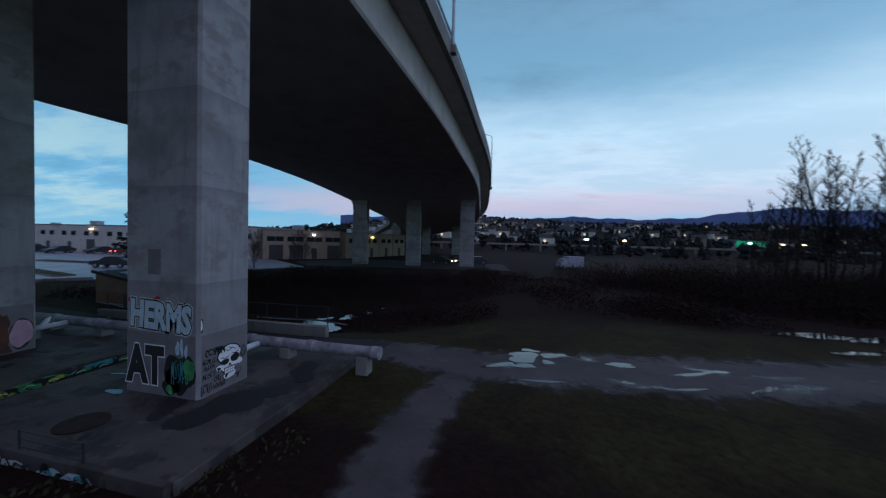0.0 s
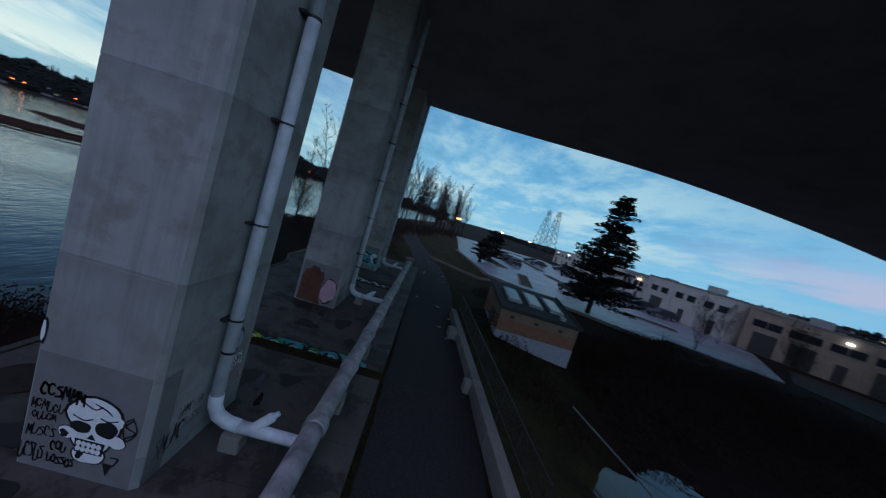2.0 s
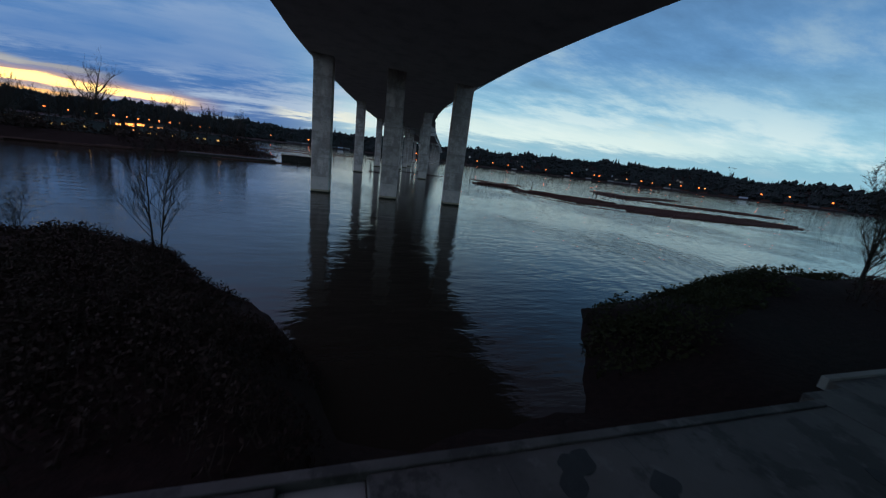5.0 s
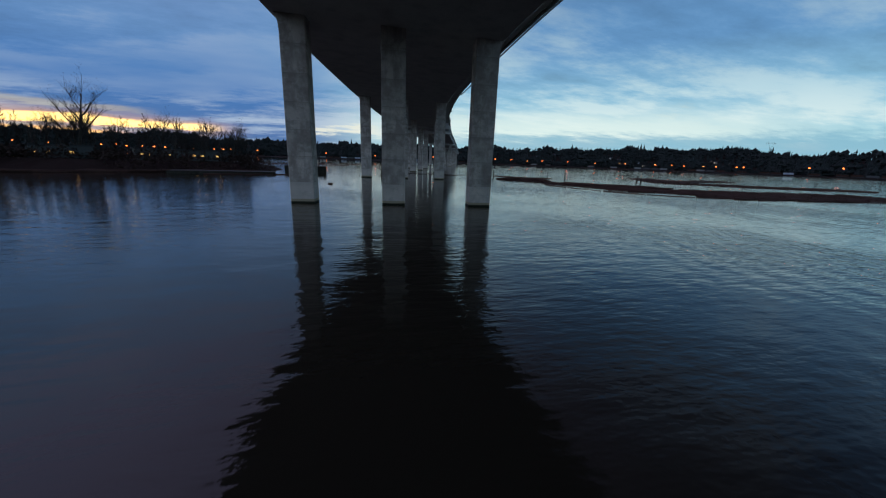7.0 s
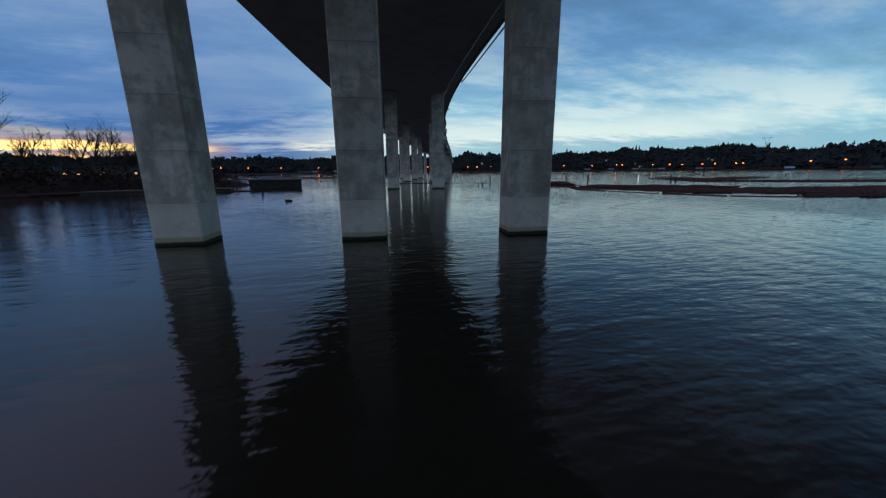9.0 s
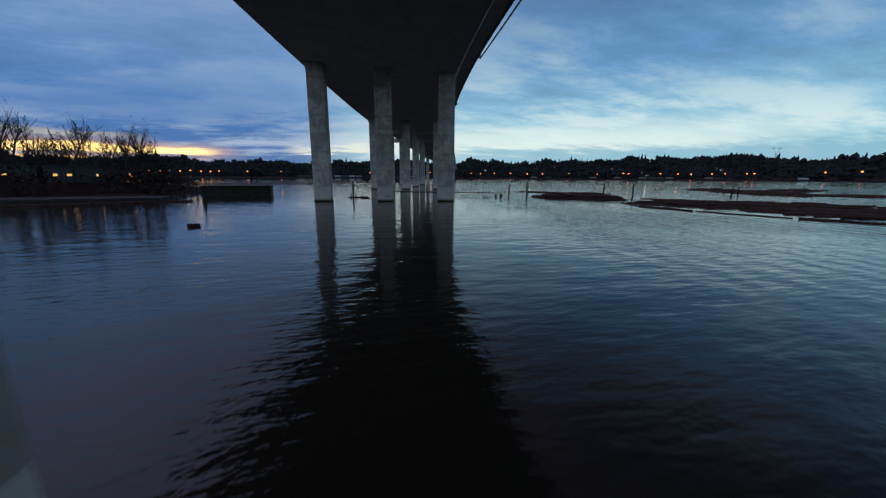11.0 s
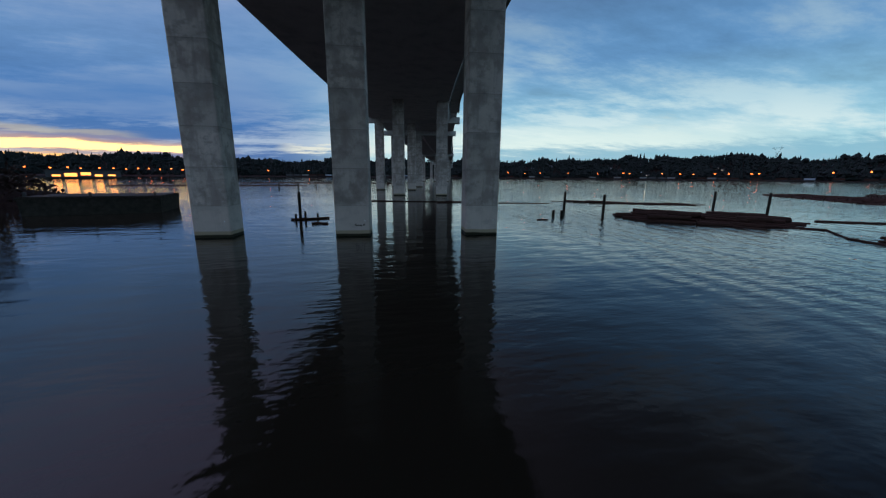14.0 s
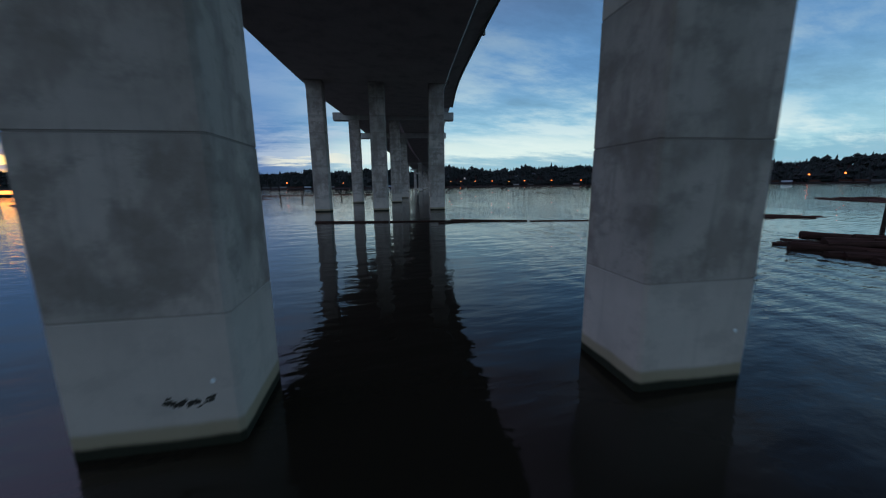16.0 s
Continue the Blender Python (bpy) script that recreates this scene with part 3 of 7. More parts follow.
for i, q in enumerate([(-18.05, -5.45, 0.72, 0.55, 0.2), (-19.05, -5.85, 0.42, 0.3, 0.3), (-17.2, -4.35, 0.6, 0.16, 0.5), (-18.0, -4.45, 0.42, 0.2, 0), (-18.85, -5.0, 0.26, 0.17, 0), (-18.2, -6.3, 0.3, 0.2, 0), (-21.4, -5.5, 0.55, 0.2, 0.1), (-23.7, -5.4, 0.8, 0.10, 0.5), (-24.6, -5.9, 0.4, 0.12, 0.2), (-25.3, -4.6, 0.7, 0.10, 0.7), (-32.1, -13.2, 2.0, 0.55, 0.25), (-31.7, -10.1, 1.0, 0.22, 0.2), (-34.6, -13.1, 1.2, 0.4, 0.4), (-33.6, -10.6, 0.6, 0.2, 0.2), (-18.6, -3.2, 0.7, 0.08, 0.2), (-23.0, -3.9, 0.5, 0.07, 0.4)]):
    puddle(q[0], q[1] - 0.35, *q[2:], 20 + i)

# ---- the bridge ----
BENTS = {-2: (11.0, -92.0, 20.0), -1: (0.3, -47.5, 12.0), 0: (0.0, 0.0, 0.0), 1: (1.46, 48.36, -6.7), 2: (8.46, 99.24, -7.8), 3: (18.21, 148.34, -13.0), 4: (25.29, 174.28, -13.5), 5: (33.0, 203.5, -14.5), 6: (70.0, 332.0, -16.0), 7: (97.0, 425.0, -16.0), 8: (123.0, 515.0, -16.0), 9: (149.0, 605.0, -16.0), 10: (175.0, 695.0, -16.0)}
CW, CD, CS = 2.38, 1.62, 8.907
PW, PD = 2.30, 1.87
# centre line: x, y, height of the girder's underside, fall from one edge to the other
LINE = [(62, -190, 5.5, 0.6), (33, -138, 8.3, 0.9), (8.57, -92, 10.4, 1.0), (0.38, -47.5, 13.1, 0.8), (-0.64, -22, 14.75, 0.88), (-0.3, 0, 14.8, 1.4), (0.1, 24, 15.5, 0.8), (1.52, 48.33, 16.2, 0.9), (8.46, 99.22, 18.1, 0.7), (18.21, 148.34, 18.9, 0.4), (25.29, 174.28, 19.2, 0.3)]
FAR = [(25.29, 174.28, 19.9, 0.0), (33.0, 203.5, 20.0, 0.0), (41.0, 233.0, 20.0, 0.0), (51.0, 268.0, 19.8, 0), (62.0, 305.0, 19.8, 0), (90, 400, 19.9, 0), (123, 515, 19.9, 0), (160, 643, 19.9, 0), (205, 798, 19.9, 0)]


def sweep(line, section, steps=10, closed=True):
    """Sweeps a cross section of (across, up) points along the centre line."""
    pts = spline(line, steps)
    rings = []
    for i, p in enumerate(pts):
        a, b = pts[max(i - 1, 0)], pts[min(i + 1, len(pts) - 1)]
        d = (b - a)[:2]
        d = d / np.linalg.norm(d)
        nx, ny = d[1], -d[0]
        rings.append([(p[0] + nx * u, p[1] + ny * u, p[2] - p[3] * u / 20.0 + h) for u, h in section])
    return Shape().loft(rings)


def build_deck():
    deck = holder("bridge_deck", pose(0, 0, 0), "long curved concrete highway bridge deck with dark underside", "bridge deck", kind="structure")
    part("girder", sweep(LINE, [(-10.95, 0.12), (-10.85, 0), (10.25, 0), (10.4, 0.12), (10.6, 1.75), (-11.0, 2.05)]), M_DECK, deck)
    part("deck_slab", sweep(LINE, [(-12.6, 2.06), (-11.02, 2.052), (10.62, 1.752), (13.2, 2.2), (13.2, 2.5), (-12.6, 2.5)]), M_DECK, deck)
    for sgn in (-1, 1):
        e = 13.25 if sgn > 0 else 12.65
        a, b = sorted((sgn * e, sgn * (e - 0.3)))
        part("parapet", sweep(LINE, [(a, 2.02), (b, 2.02), (b, 3.1), (a, 3.1)]), M_WALL, deck, "pale concrete parapet wall")
        a, b = sorted((sgn * (e - 0.05), sgn * (e - 0.15)))
        part("handrail", sweep(LINE, [(a, 3.55), (b, 3.55), (b, 3.65), (a, 3.65)]), M_GALV, deck, "thin steel handrail on the parapet")
    part("conduit", sweep(LINE[5:9], [(13.6, 2.2), (13.72, 2.2), (13.72, 2.34), (13.6, 2.34)]), M_GALV, deck, "thin conduit hung outside the parapet")
    part("drain_pipe", sweep(LINE[6:], [(10.75, 1.15), (10.95, 1.15), (10.95, 1.35), (10.75, 1.35)]), M_GALV, deck, "pale drain pipe along the girder web")
    far = holder("approach_span", pose(0, 0, 0), "twin girder bridge spans on wide cap beams over the river", "bridge deck", kind="structure")
    for u0, u1 in ((-11.5, -0.2), (0.6, 12.2)):
        part("girder", sweep(FAR, [(u0, 0), (u1, 0), (u1, 2.2), (u0, 2.2)], 4), M_DECK, far)
    part("parapet", sweep(FAR, [(-12.9, 1.9), (-11.5, 1.6), (-11.4, 2.2), (-12.6, 3.2), (-12.9, 3.2)], 4), M_WALL, far)
    part("parapet", sweep(FAR, [(12.9, 1.9), (12.9, 3.2), (12.6, 3.2), (12.1, 2.2), (12.2, 1.6)], 4), M_WALL, far)
    pts = spline(FAR, 12)
    for p, q in zip(pts[2:-1], pts[3:]):
        d = (q - p)[:2] / np.linalg.norm((q - p)[:2])
        m = Matrix.Translation((p[0], p[1], p[2] + 1.4)) @ Matrix.Rotation(math.atan2(d[1], d[0]) - math.pi / 2, 4, "Z")
        part("cross_brace", Shape().box(-0.25, -0.55, 0, 0.65, 0.55, 0.5, m), M_DECK, far)


build_deck()


def octagon(w, d, c, off=0.0):
    x, y = w / 2 - off, d / 2 - off
    return [(-x + c, -y), (x - c, -y), (x, -y + c), (x, y - c), (x - c, y), (-x + c, y), (-x, y - c), (-x, -y + c)]


def shaft(z0, z1, lift, first, w, d, groove):
    rings, z = [], z0
    o0, o1 = octagon(w, d, 0.07), octagon(w, d, 0.07, groove)
    rings.append([(x, y, z0) for x, y in o0])
    z = first
    while z < z1 - 0.4:
        for dz, o in ((-0.022, o0), (-0.012, o1), (0.012, o1), (0.022, o0)):
            rings.append([(x, y, z + dz) for x, y in o])
        z += lift
    rings.append([(x, y, z1) for x, y in o0])
    return Shape().loft(rings)


def haunch(sgn, top, w, d):
    """Curved flare at the column's head toward the deck's edge."""
    s, n = Shape(), 7
    prof = [(w / 2 - 0.05, top - 1.6)]
    for k in range(n + 1):
        a = k / n * math.pi / 2
        prof.append((w / 2 + 0.9 * (1 - math.cos(a)), top - 1.5 + 1.5 * math.sin(a)))
    prof.append((w / 2 - 0.05, top))
    a = [(sgn * x, -d / 2 + 0.02, z) for x, z in prof]
    b = [(sgn * x, d / 2 - 0.02, z) for x, z in prof]
    return s.loft([a, b] if sgn < 0 else [b, a])


def deck_at(y):
    ys = [l[1] for l in LINE]
    return float(np.interp(y, ys, [l[2] for l in LINE])), float(np.interp(y, ys, [l[3] for l in LINE]))


COLUMNS = {}


def build_bents():
    for k, (bx, by, rot) in BENTS.items():
        water = k > 0
        zb = 0.0 if water else (SLAB if k == 0 else 2.2)
        if k >= 4:
            soff, fall = 18.3, 0.0
        else:
            soff, fall = deck_at(by)
        top = soff - zb + 0.9 if k < 4 else soff - zb
        me, size = None, (PW, PD) if water else (CW, CD)
        for c in (-1, 0, 1):
            r = radians(rot)
            m = pose(bx + c * CS * math.cos(r), by + c * CS * math.sin(r), zb, 0, 0, rot)
            lab = "tall concrete bridge pier standing in the river with a dark tide mark" if water else "tall chamfered concrete bridge column with stains and cast joints"
            col = holder("bridge_column", m, lab, "column", "bridge columns")
            if me is None:
                me = part("shaft", shaft(-2.2 if water else -0.6, top, 2.44, 2.04 if water else 2.9, *size, 0.012 if water else 0.004), M_COL_WATER if water else M_COL_LAND, col).data
            else:
                ob = new("shaft", me)
                ob.parent = col
            if c and k < 4:
                part("haunch", haunch(c, soff - zb - c * fall * CS / 20.0 + 0.3, *size), M_COL_WATER if water else M_COL_LAND, col)
            COLUMNS[k, c] = col
        if k >= 4:
            m = pose(bx, by, 0, 0, 0, rot)
            cap = holder("cap_beam", m, "heavy concrete cap beam across the bridge piers", "cap beam", "cap beams")
            part("beam", Shape().box(-13.4, -1.1, 18.3, 13.4, 1.1, 19.9, None, 0.12), M_DECK, cap)


build_bents()


# ---- lettering and spray paint ----
FACES = {"W": ((0, -1, 0), (-1, 0, 0), (-CW / 2, 0, 0)), "N": ((-1, 0, 0), (0, 1, 0), (0, CD / 2, 0)), "S": ((1, 0, 0), (0, -1, 0), (0, -CD / 2, 0)), "E": ((0, 1, 0), (1, 0, 0), (CW / 2, 0, 0))}


def on_face(side, lift=0.004):
    """Maps (along, up, out) to a face of a column in its own frame."""
    u, n, o = (Vector(a) for a in FACES[side])
    m = Matrix((u, Vector((0, 0, 1)), n)).transposed().to_4x4()
    m.translation = o + n * lift
    return m


def text_mesh(body, size, mat, swell=0.0, shear=0.0):
    cu = bpy.data.curves.new("lettering", "FONT")
    cu.body, cu.size, cu.offset, cu.shear = body, size, swell, shear
    cu.align_x, cu.align_y, cu.resolution_u = "CENTER", "CENTER", 2
    ob = bpy.data.objects.new("lettering", cu)
    scene.collection.objects.link(ob)
    bpy.context.view_layer.update()
    me = bpy.data.meshes.new_from_object(ob.evaluated_get(bpy.context.evaluated_depsgraph_get()))
    bpy.data.objects.remove(ob)
    me.materials.clear()
    me.materials.append(mat)
    return me


def lettering(parent, side, body, x, z, size, layers, wide=1.0, turn=0.0):
    for i, (mat, swell) in enumerate(layers):
        ob = new("graffiti", text_mesh(body, size, mat, swell))
        ob.parent = parent
        ob.matrix_basis = on_face(side, 0.005 + 0.003 * i) @ Matrix.Translation((x, z, 0)) @ Matrix.Rotation(turn, 4, "Z") @ Matrix.Diagonal((wide, 1, 1, 1))


def blob(cx, cy, rx, ry, rg, rough=0.15, n=22, turn=0.0):
    ph = [rg.uniform(0, 6.28) for _ in range(3)]
    out = []
    for i in range(n):
        a = 2 * math.pi * i / n
        k = 1 + rough * (math.sin(2 * a + ph[0]) + 0.7 * math.sin(3 * a + ph[1]) + 0.5 * math.sin(5 * a + ph[2]))
        x, y = rx * k * math.cos(a), ry * k * math.sin(a)
        out.append((cx + x * math.cos(turn) - y * math.sin(turn), cy + x * math.sin(turn) + y * math.cos(turn)))
    return out


def stroke(s, pts, w, m):
    """A flat brush line through pts."""
    p = spline([(a, b) for a, b in pts], 4)
    for i in range(len(p) - 1):
        d = p[i + 1] - p[i]
        ln = np.linalg.norm(d)
        if ln < 1e-6:
            continue
        nx = np.array([-d[1], d[0]]) / ln * w / 2
        e = d / ln * w * 0.3
        s.flat([tuple(p[i] - nx - e), tuple(p[i + 1] - nx + e), tuple(p[i + 1] + nx + e), tuple(p[i] + nx - e)], m)


def scribble(parent, side, x0, x1, z0, z1, mat, seed, w=0.022, loops=9):
    """Hand-sprayed tag that cannot be read: separate looping letters."""
    rg = random.Random(seed)
    s, m = Shape(), on_face(side, 0.009)
    n = max(3, loops)
    cw, ch = (x1 - x0) / n, z1 - z0
    for k in range(n):
        cx, cz = x0 + (k + 0.5) * cw, (z0 + z1) / 2 + rg.uniform(-0.12, 0.12) * ch
        kind = rg.randrange(4)
        if kind == 0:
            pts = [(cx + 0.42 * cw * math.cos(a), cz + 0.42 * ch * math.sin(a)) for a in np.linspace(0.6, 0.6 + rg.uniform(4.2, 6.6), 9)]
        elif kind == 1:
            pts = [(cx - 0.4 * cw, cz - 0.5 * ch), (cx - 0.2 * cw, cz + 0.5 * ch), (cx + 0.1 * cw, cz - 0.2 * ch), (cx + 0.4 * cw, cz + 0.45 * ch), (cx + 0.5 * cw, cz - 0.5 * ch)]
        elif kind == 2:
            pts = [(cx + 0.4 * cw, cz + 0.4 * ch), (cx - 0.3 * cw, cz + 0.3 * ch), (cx + 0.2 * cw, cz), (cx + 0.3 * cw, cz - 0.35 * ch), (cx - 0.4 * cw, cz - 0.42 * ch)]
        else:
            pts = [(cx - 0.3 * cw, cz + 0.5 * ch), (cx - 0.32 * cw, cz - 0.45 * ch), (cx + 0.3 * cw, cz - 0.4 * ch), (cx + 0.45 * cw, cz + 0.1 * ch)]
        stroke(s, [(a + rg.uniform(-0.08, 0.08) * cw, b + rg.uniform(-0.06, 0.06) * ch) for a, b in pts], w, m)
    part("graffiti", s, mat, parent)


def paint(parent, side, polys, mat, lift=0.006, name="graffiti"):
    s, m = Shape(), on_face(side, lift)
    for q in polys:
        s.flat(q, m)
    part(name, s, mat, parent)


def throw_up(length, high, cols, seed, parent, m):
    """A block of spray lettering that cannot be read: swollen coloured forms with dark outlines."""
    rg = random.Random(seed)
    back, dark, fill, light = Shape(), Shape(), [Shape() for _ in cols], Shape()
    n = max(3, int(length / (high * 0.85)))
    up = m @ Matrix.Identity(4)
    for k in range(max(2, n // 2)):
        back.flat(blob((k + 0.5) * length / max(2, n // 2), high * 0.48, length / max(2, n // 2) * 0.62, high * 0.46, rg, 0.08), up @ Matrix.Translation((0, 0, 0.004)))
    for k in range(n):
        cx, cy = (k + 0.5) * length / n, high * rg.uniform(0.42, 0.56)
        rx, ry = length / n * 0.52, high * rg.uniform(0.32, 0.42)
        t = rg.uniform(-0.5, 0.5)
        dark.flat(blob(cx, cy, rx, ry, rg, 0.16, turn=t), up @ Matrix.Translation((0, 0, 0.007 + 0.0004 * k)))
        st = rg.getstate()
        fill[k % len(cols)].flat(blob(cx, cy, rx * 0.80, ry * 0.80, rg, 0.16, turn=t), up @ Matrix.Translation((0, 0, 0.011 + 0.0004 * k)))
        for _ in range(3):
            x, y = cx + rg.uniform(-0.5, 0.5) * rx, cy + rg.uniform(-0.5, 0.5) * ry
            stroke(dark, [(x, y), (x + rg.uniform(-0.4, 0.4) * rx, y + rg.uniform(-0.5, 0.5) * ry), (x + rg.uniform(-0.6, 0.6) * rx, y + rg.uniform(-0.6, 0.6) * ry)], high * 0.06, up @ Matrix.Translation((0, 0, 0.017)))
        stroke(light, [(cx - rx * 0.5, cy + ry * 0.35), (cx - rx * 0.1, cy + ry * 0.5), (cx + rx * 0.3, cy + ry * 0.35)], high * 0.04, up @ Matrix.Translation((0, 0, 0.02)))
    part("graffiti", back, cols[-1], parent)
    part("graffiti", dark, M_BLACK, parent)
    for s, c in zip(fill, cols):
        if s.f:
            part("graffiti", s, c, parent)
    part("graffiti", light, M_WHITE, parent)


def band(col, top, sides, mat, wrap=0.0):
    """Cover paint rolled round a column's foot, a little proud of the concrete."""
    o = octagon(CW, CD, 0.09, -0.003)
    s = Shape()
    n = len(o)
    for i in range(n):
        if i in sides:
            a, b = o[i], o[(i + 1) % n]
            s.add([(*a, 0.0), (*b, 0.0), (*b, top), (*a, top)], [(0, 1, 2, 3)])
    if wrap:
        y = -CD / 2 - 0.003
        s.add([(-CW / 2 + 0.09, y, 0), (-CW / 2 + wrap, y, 0), (-CW / 2 + wrap, y, top), (-CW / 2 + 0.09, y, top)], [(0, 1, 2, 3)])
    part("cover_paint", s, mat, col, "grey cover paint rolled over the foot")


def column_art():
    a, b, c = COLUMNS[0, -1], COLUMNS[0, 0], COLUMNS[0, 1]
    tagged(a, "concrete bridge column with grey painted foot, skull drawing and spray tags")
    tagged(b, "concrete bridge column with rust orange and pink spray paint at its foot")
    tagged(c, "concrete bridge column with blue spray lettering at its foot")
    band(a, 1.6, (3, 4, 5, 6, 7), M_BANDGREY, 0.42)
    band(b, 1.6, (3, 4, 5, 6, 7), M_BANDGREY, 0.1)
    band(c, 1.5, (5, 6, 7), M_BANDGREY, 0.1)
    # letters on the face toward the river
    lettering(a, "N", "HERMS", -0.02, 2.0, 0.92, [(M_WHITE, 0.105), (M_BLACK, 0.088), (M_PALEBLUE, 0.050)], 0.70, radians(-3))
    rg = random.Random(3)
    paint(a, "N", [blob(-0.95, 2.42, 0.13, 0.08, rg), blob(-0.1, 2.44, 0.15, 0.09, rg), blob(0.75, 2.36, 0.12, 0.07, rg)], M_RED, 0.0035)
    lettering(a, "N", "AT", -0.50, 0.70, 1.28, [(M_WHITE, 0.105), (M_BLACK, 0.072)], 0.72)
    paint(a, "N", [blob(0.62, 0.62, 0.44, 0.56, rg, 0.16), blob(0.35, 0.35, 0.3, 0.3, rg)], M_BLACK, 0.006)
    paint(a, "N", [blob(0.55, 1.25, 0.06, 0.2, rg), blob(0.68, 1.3, 0.05, 0.22, rg), blob(0.82, 1.2, 0.05, 0.17, rg)], M_PALEBLUE, 0.009)
    paint(a, "N", [blob(0.92, 0.75, 0.16, 0.3, rg), blob(0.3, 0.18, 0.1, 0.12, rg)], M_GREEN, 0.010)
    scribble(a, "N", 0.35, 0.9, 0.4, 0.95, M_TEAL, 14, 0.02, 6)
    paint(a, "N", [[(-0.42, 3.1), (0.0, 3.1), (0.0, 3.75), (-0.42, 3.75)]], M_BANDGREY, 0.003, "cover_paint")
    # the skull
    rg = random.Random(5)
    bone = [blob(0.13, 0.88, 0.36, 0.26, rg, 0.05), blob(0.13, 0.62, 0.27, 0.22, rg, 0.05), blob(0.13, 0.36, 0.20, 0.13, rg, 0.06), blob(-0.20, 0.60, 0.10, 0.08, rg, 0.05), blob(0.45, 0.62, 0.11, 0.09, rg, 0.05), blob(0.42, 0.90, 0.09, 0.07, rg, 0.05)]
    grown = [[(cx + (x - cx) * k, cy + (y - cy) * k) for x, y in q] for q in bone for cx, cy, k in [(sum(x for x, _ in q) / len(q), sum(y for _, y in q) / len(q), 1.12)]]
    for i, q in enumerate(grown):
        paint(a, "W", [q], M_BLACK, 0.0045 + 0.0003 * i)
    for i, q in enumerate(bone):
        paint(a, "W", [q], M_WHITE, 0.0075 + 0.0003 * i)
    for i, q in enumerate([blob(-0.03, 0.72, 0.13, 0.085, rg, 0.06), blob(0.30, 0.76, 0.14, 0.12, rg, 0.06), [(0.13, 0.66), (0.07, 0.575), (0.19, 0.575)], blob(-0.22, 0.58, 0.06, 0.05, rg), blob(0.02, 0.35, 0.05, 0.07, rg)]):
        paint(a, "W", [q], M_BLACK, 0.011 + 0.0004 * i)
    teeth = [blob(-0.01 + 0.065 * k, 0.50 - 0.075 * r, 0.034, 0.04, rg, 0.05, 10) for k in range(5) for r in range(2)]
    paint(a, "W", [[(-0.07, 0.555), (0.32, 0.56), (0.31, 0.38), (-0.05, 0.37)]], M_BLACK, 0.0135)
    for i, q in enumerate(teeth):
        paint(a, "W", [q], M_WHITE, 0.0155)
    s = Shape()
    for q in ([(-0.15, 0.86), (0.0, 0.82), (0.1, 0.86)], [(0.2, 0.9), (0.3, 0.88), (0.42, 0.92)], [(-0.05, 1.06), (0.1, 1.0), (0.2, 1.06)], [(0.1, 1.08), (0.25, 1.03), (0.33, 0.98)]):
        stroke(s, q, 0.018, on_face("W", 0.012))
    for q in ([(0.60, 0.98), (0.53, 0.88), (0.66, 0.82), (0.55, 0.72)], [(0.42, 0.40), (0.52, 0.40), (0.47, 0.28)], [(0.60, 1.02), (0.50, 0.9), (0.56, 0.68), (0.68, 0.84), (0.60, 1.02)]):
        stroke(s, q, 0.02, on_face("W", 0.012))
    part("graffiti", s, M_BLACK, a)
    paint(a, "W", [[(0.33, 0.30), (0.47, 0.30), (0.40, 0.12)]], M_BLACK, 0.009)
    for i, (x0, x1, z0, z1, w, n) in enumerate([(-0.62, -0.05, 1.02, 1.2, 0.028, 6), (-0.70, -0.28, 0.82, 0.95, 0.016, 6), (-0.66, -0.36, 0.68, 0.78, 0.016, 5), (-0.70, -0.32, 0.45, 0.60, 0.017, 5), (-0.36, -0.16, 0.30, 0.44, 0.02, 3), (-0.74, -0.42, 0.10, 0.34, 0.02, 5), (-0.38, -0.02, 0.12, 0.24, 0.02, 6)]):
        scribble(a, "W", x0, x1, z0, z1, M_BLACK, 40 + i, w, n)
    # pale throw-up curling round the corner from the river side
    paint(a, "W", [blob(-0.72, 1.86, 0.045, 0.17, rg, 0.08)], M_BLACK, 0.006)
    paint(a, "W", [blob(-0.73, 1.86, 0.028, 0.13, rg, 0.08)], M_WHITE, 0.009)
    # inland face
    for i, (cx, rx) in enumerate([(0.30, 0.17), (0.58, 0.18)]):
        paint(a, "S", [blob(cx, 1.50, rx + 0.02, 0.225, rg, 0.06)], M_BLACK, 0.005 + 0.001 * i)
        paint(a, "S", [blob(cx, 1.50, rx - 0.01, 0.195, rg, 0.10)], M_GREYBLUE, 0.008 + 0.001 * i)
    s = Shape()
    for q in ([(0.22, 1.44), (0.36, 1.58)], [(0.24, 1.58), (0.36, 1.44)], [(0.29, 1.60), (0.30, 1.42)], [(0.44, 1.66), (0.44, 1.5), (0.38, 1.36)], [(0.50, 1.52), (0.62, 1.50), (0.56, 1.43), (0.52, 1.52)]):
        stroke(s, q, 0.018, on_face("S", 0.013))
    part("graffiti", s, M_BLACK, a)
    paint(a, "S", [blob(0.28, 1.22, 0.11, 0.08, rg)], M_GREEN, 0.004)
    lettering(a, "S", "FUCK'N", 0.62, 1.10, 0.175, [(M_BLACK, 0.018), (M_WHITE, 0.003)], 0.85, radians(8))
    lettering(a, "S", "ROYAL", 0.70, 0.95, 0.19, [(M_BLACK, 0.018), (M_WHITE, 0.003)], 0.85, radians(4))
    scribble(a, "S", 0.45, 1.05, 0.62, 0.82, M_PINK, 61, 0.02, 8)
    scribble(a, "S", 0.15, 0.40, 0.72, 0.90, M_PALEBLUE, 62, 0.012, 6)
    scribble(a, "S", -1.0, -0.45, 0.28, 0.62, M_BLACK, 63, 0.018, 5)
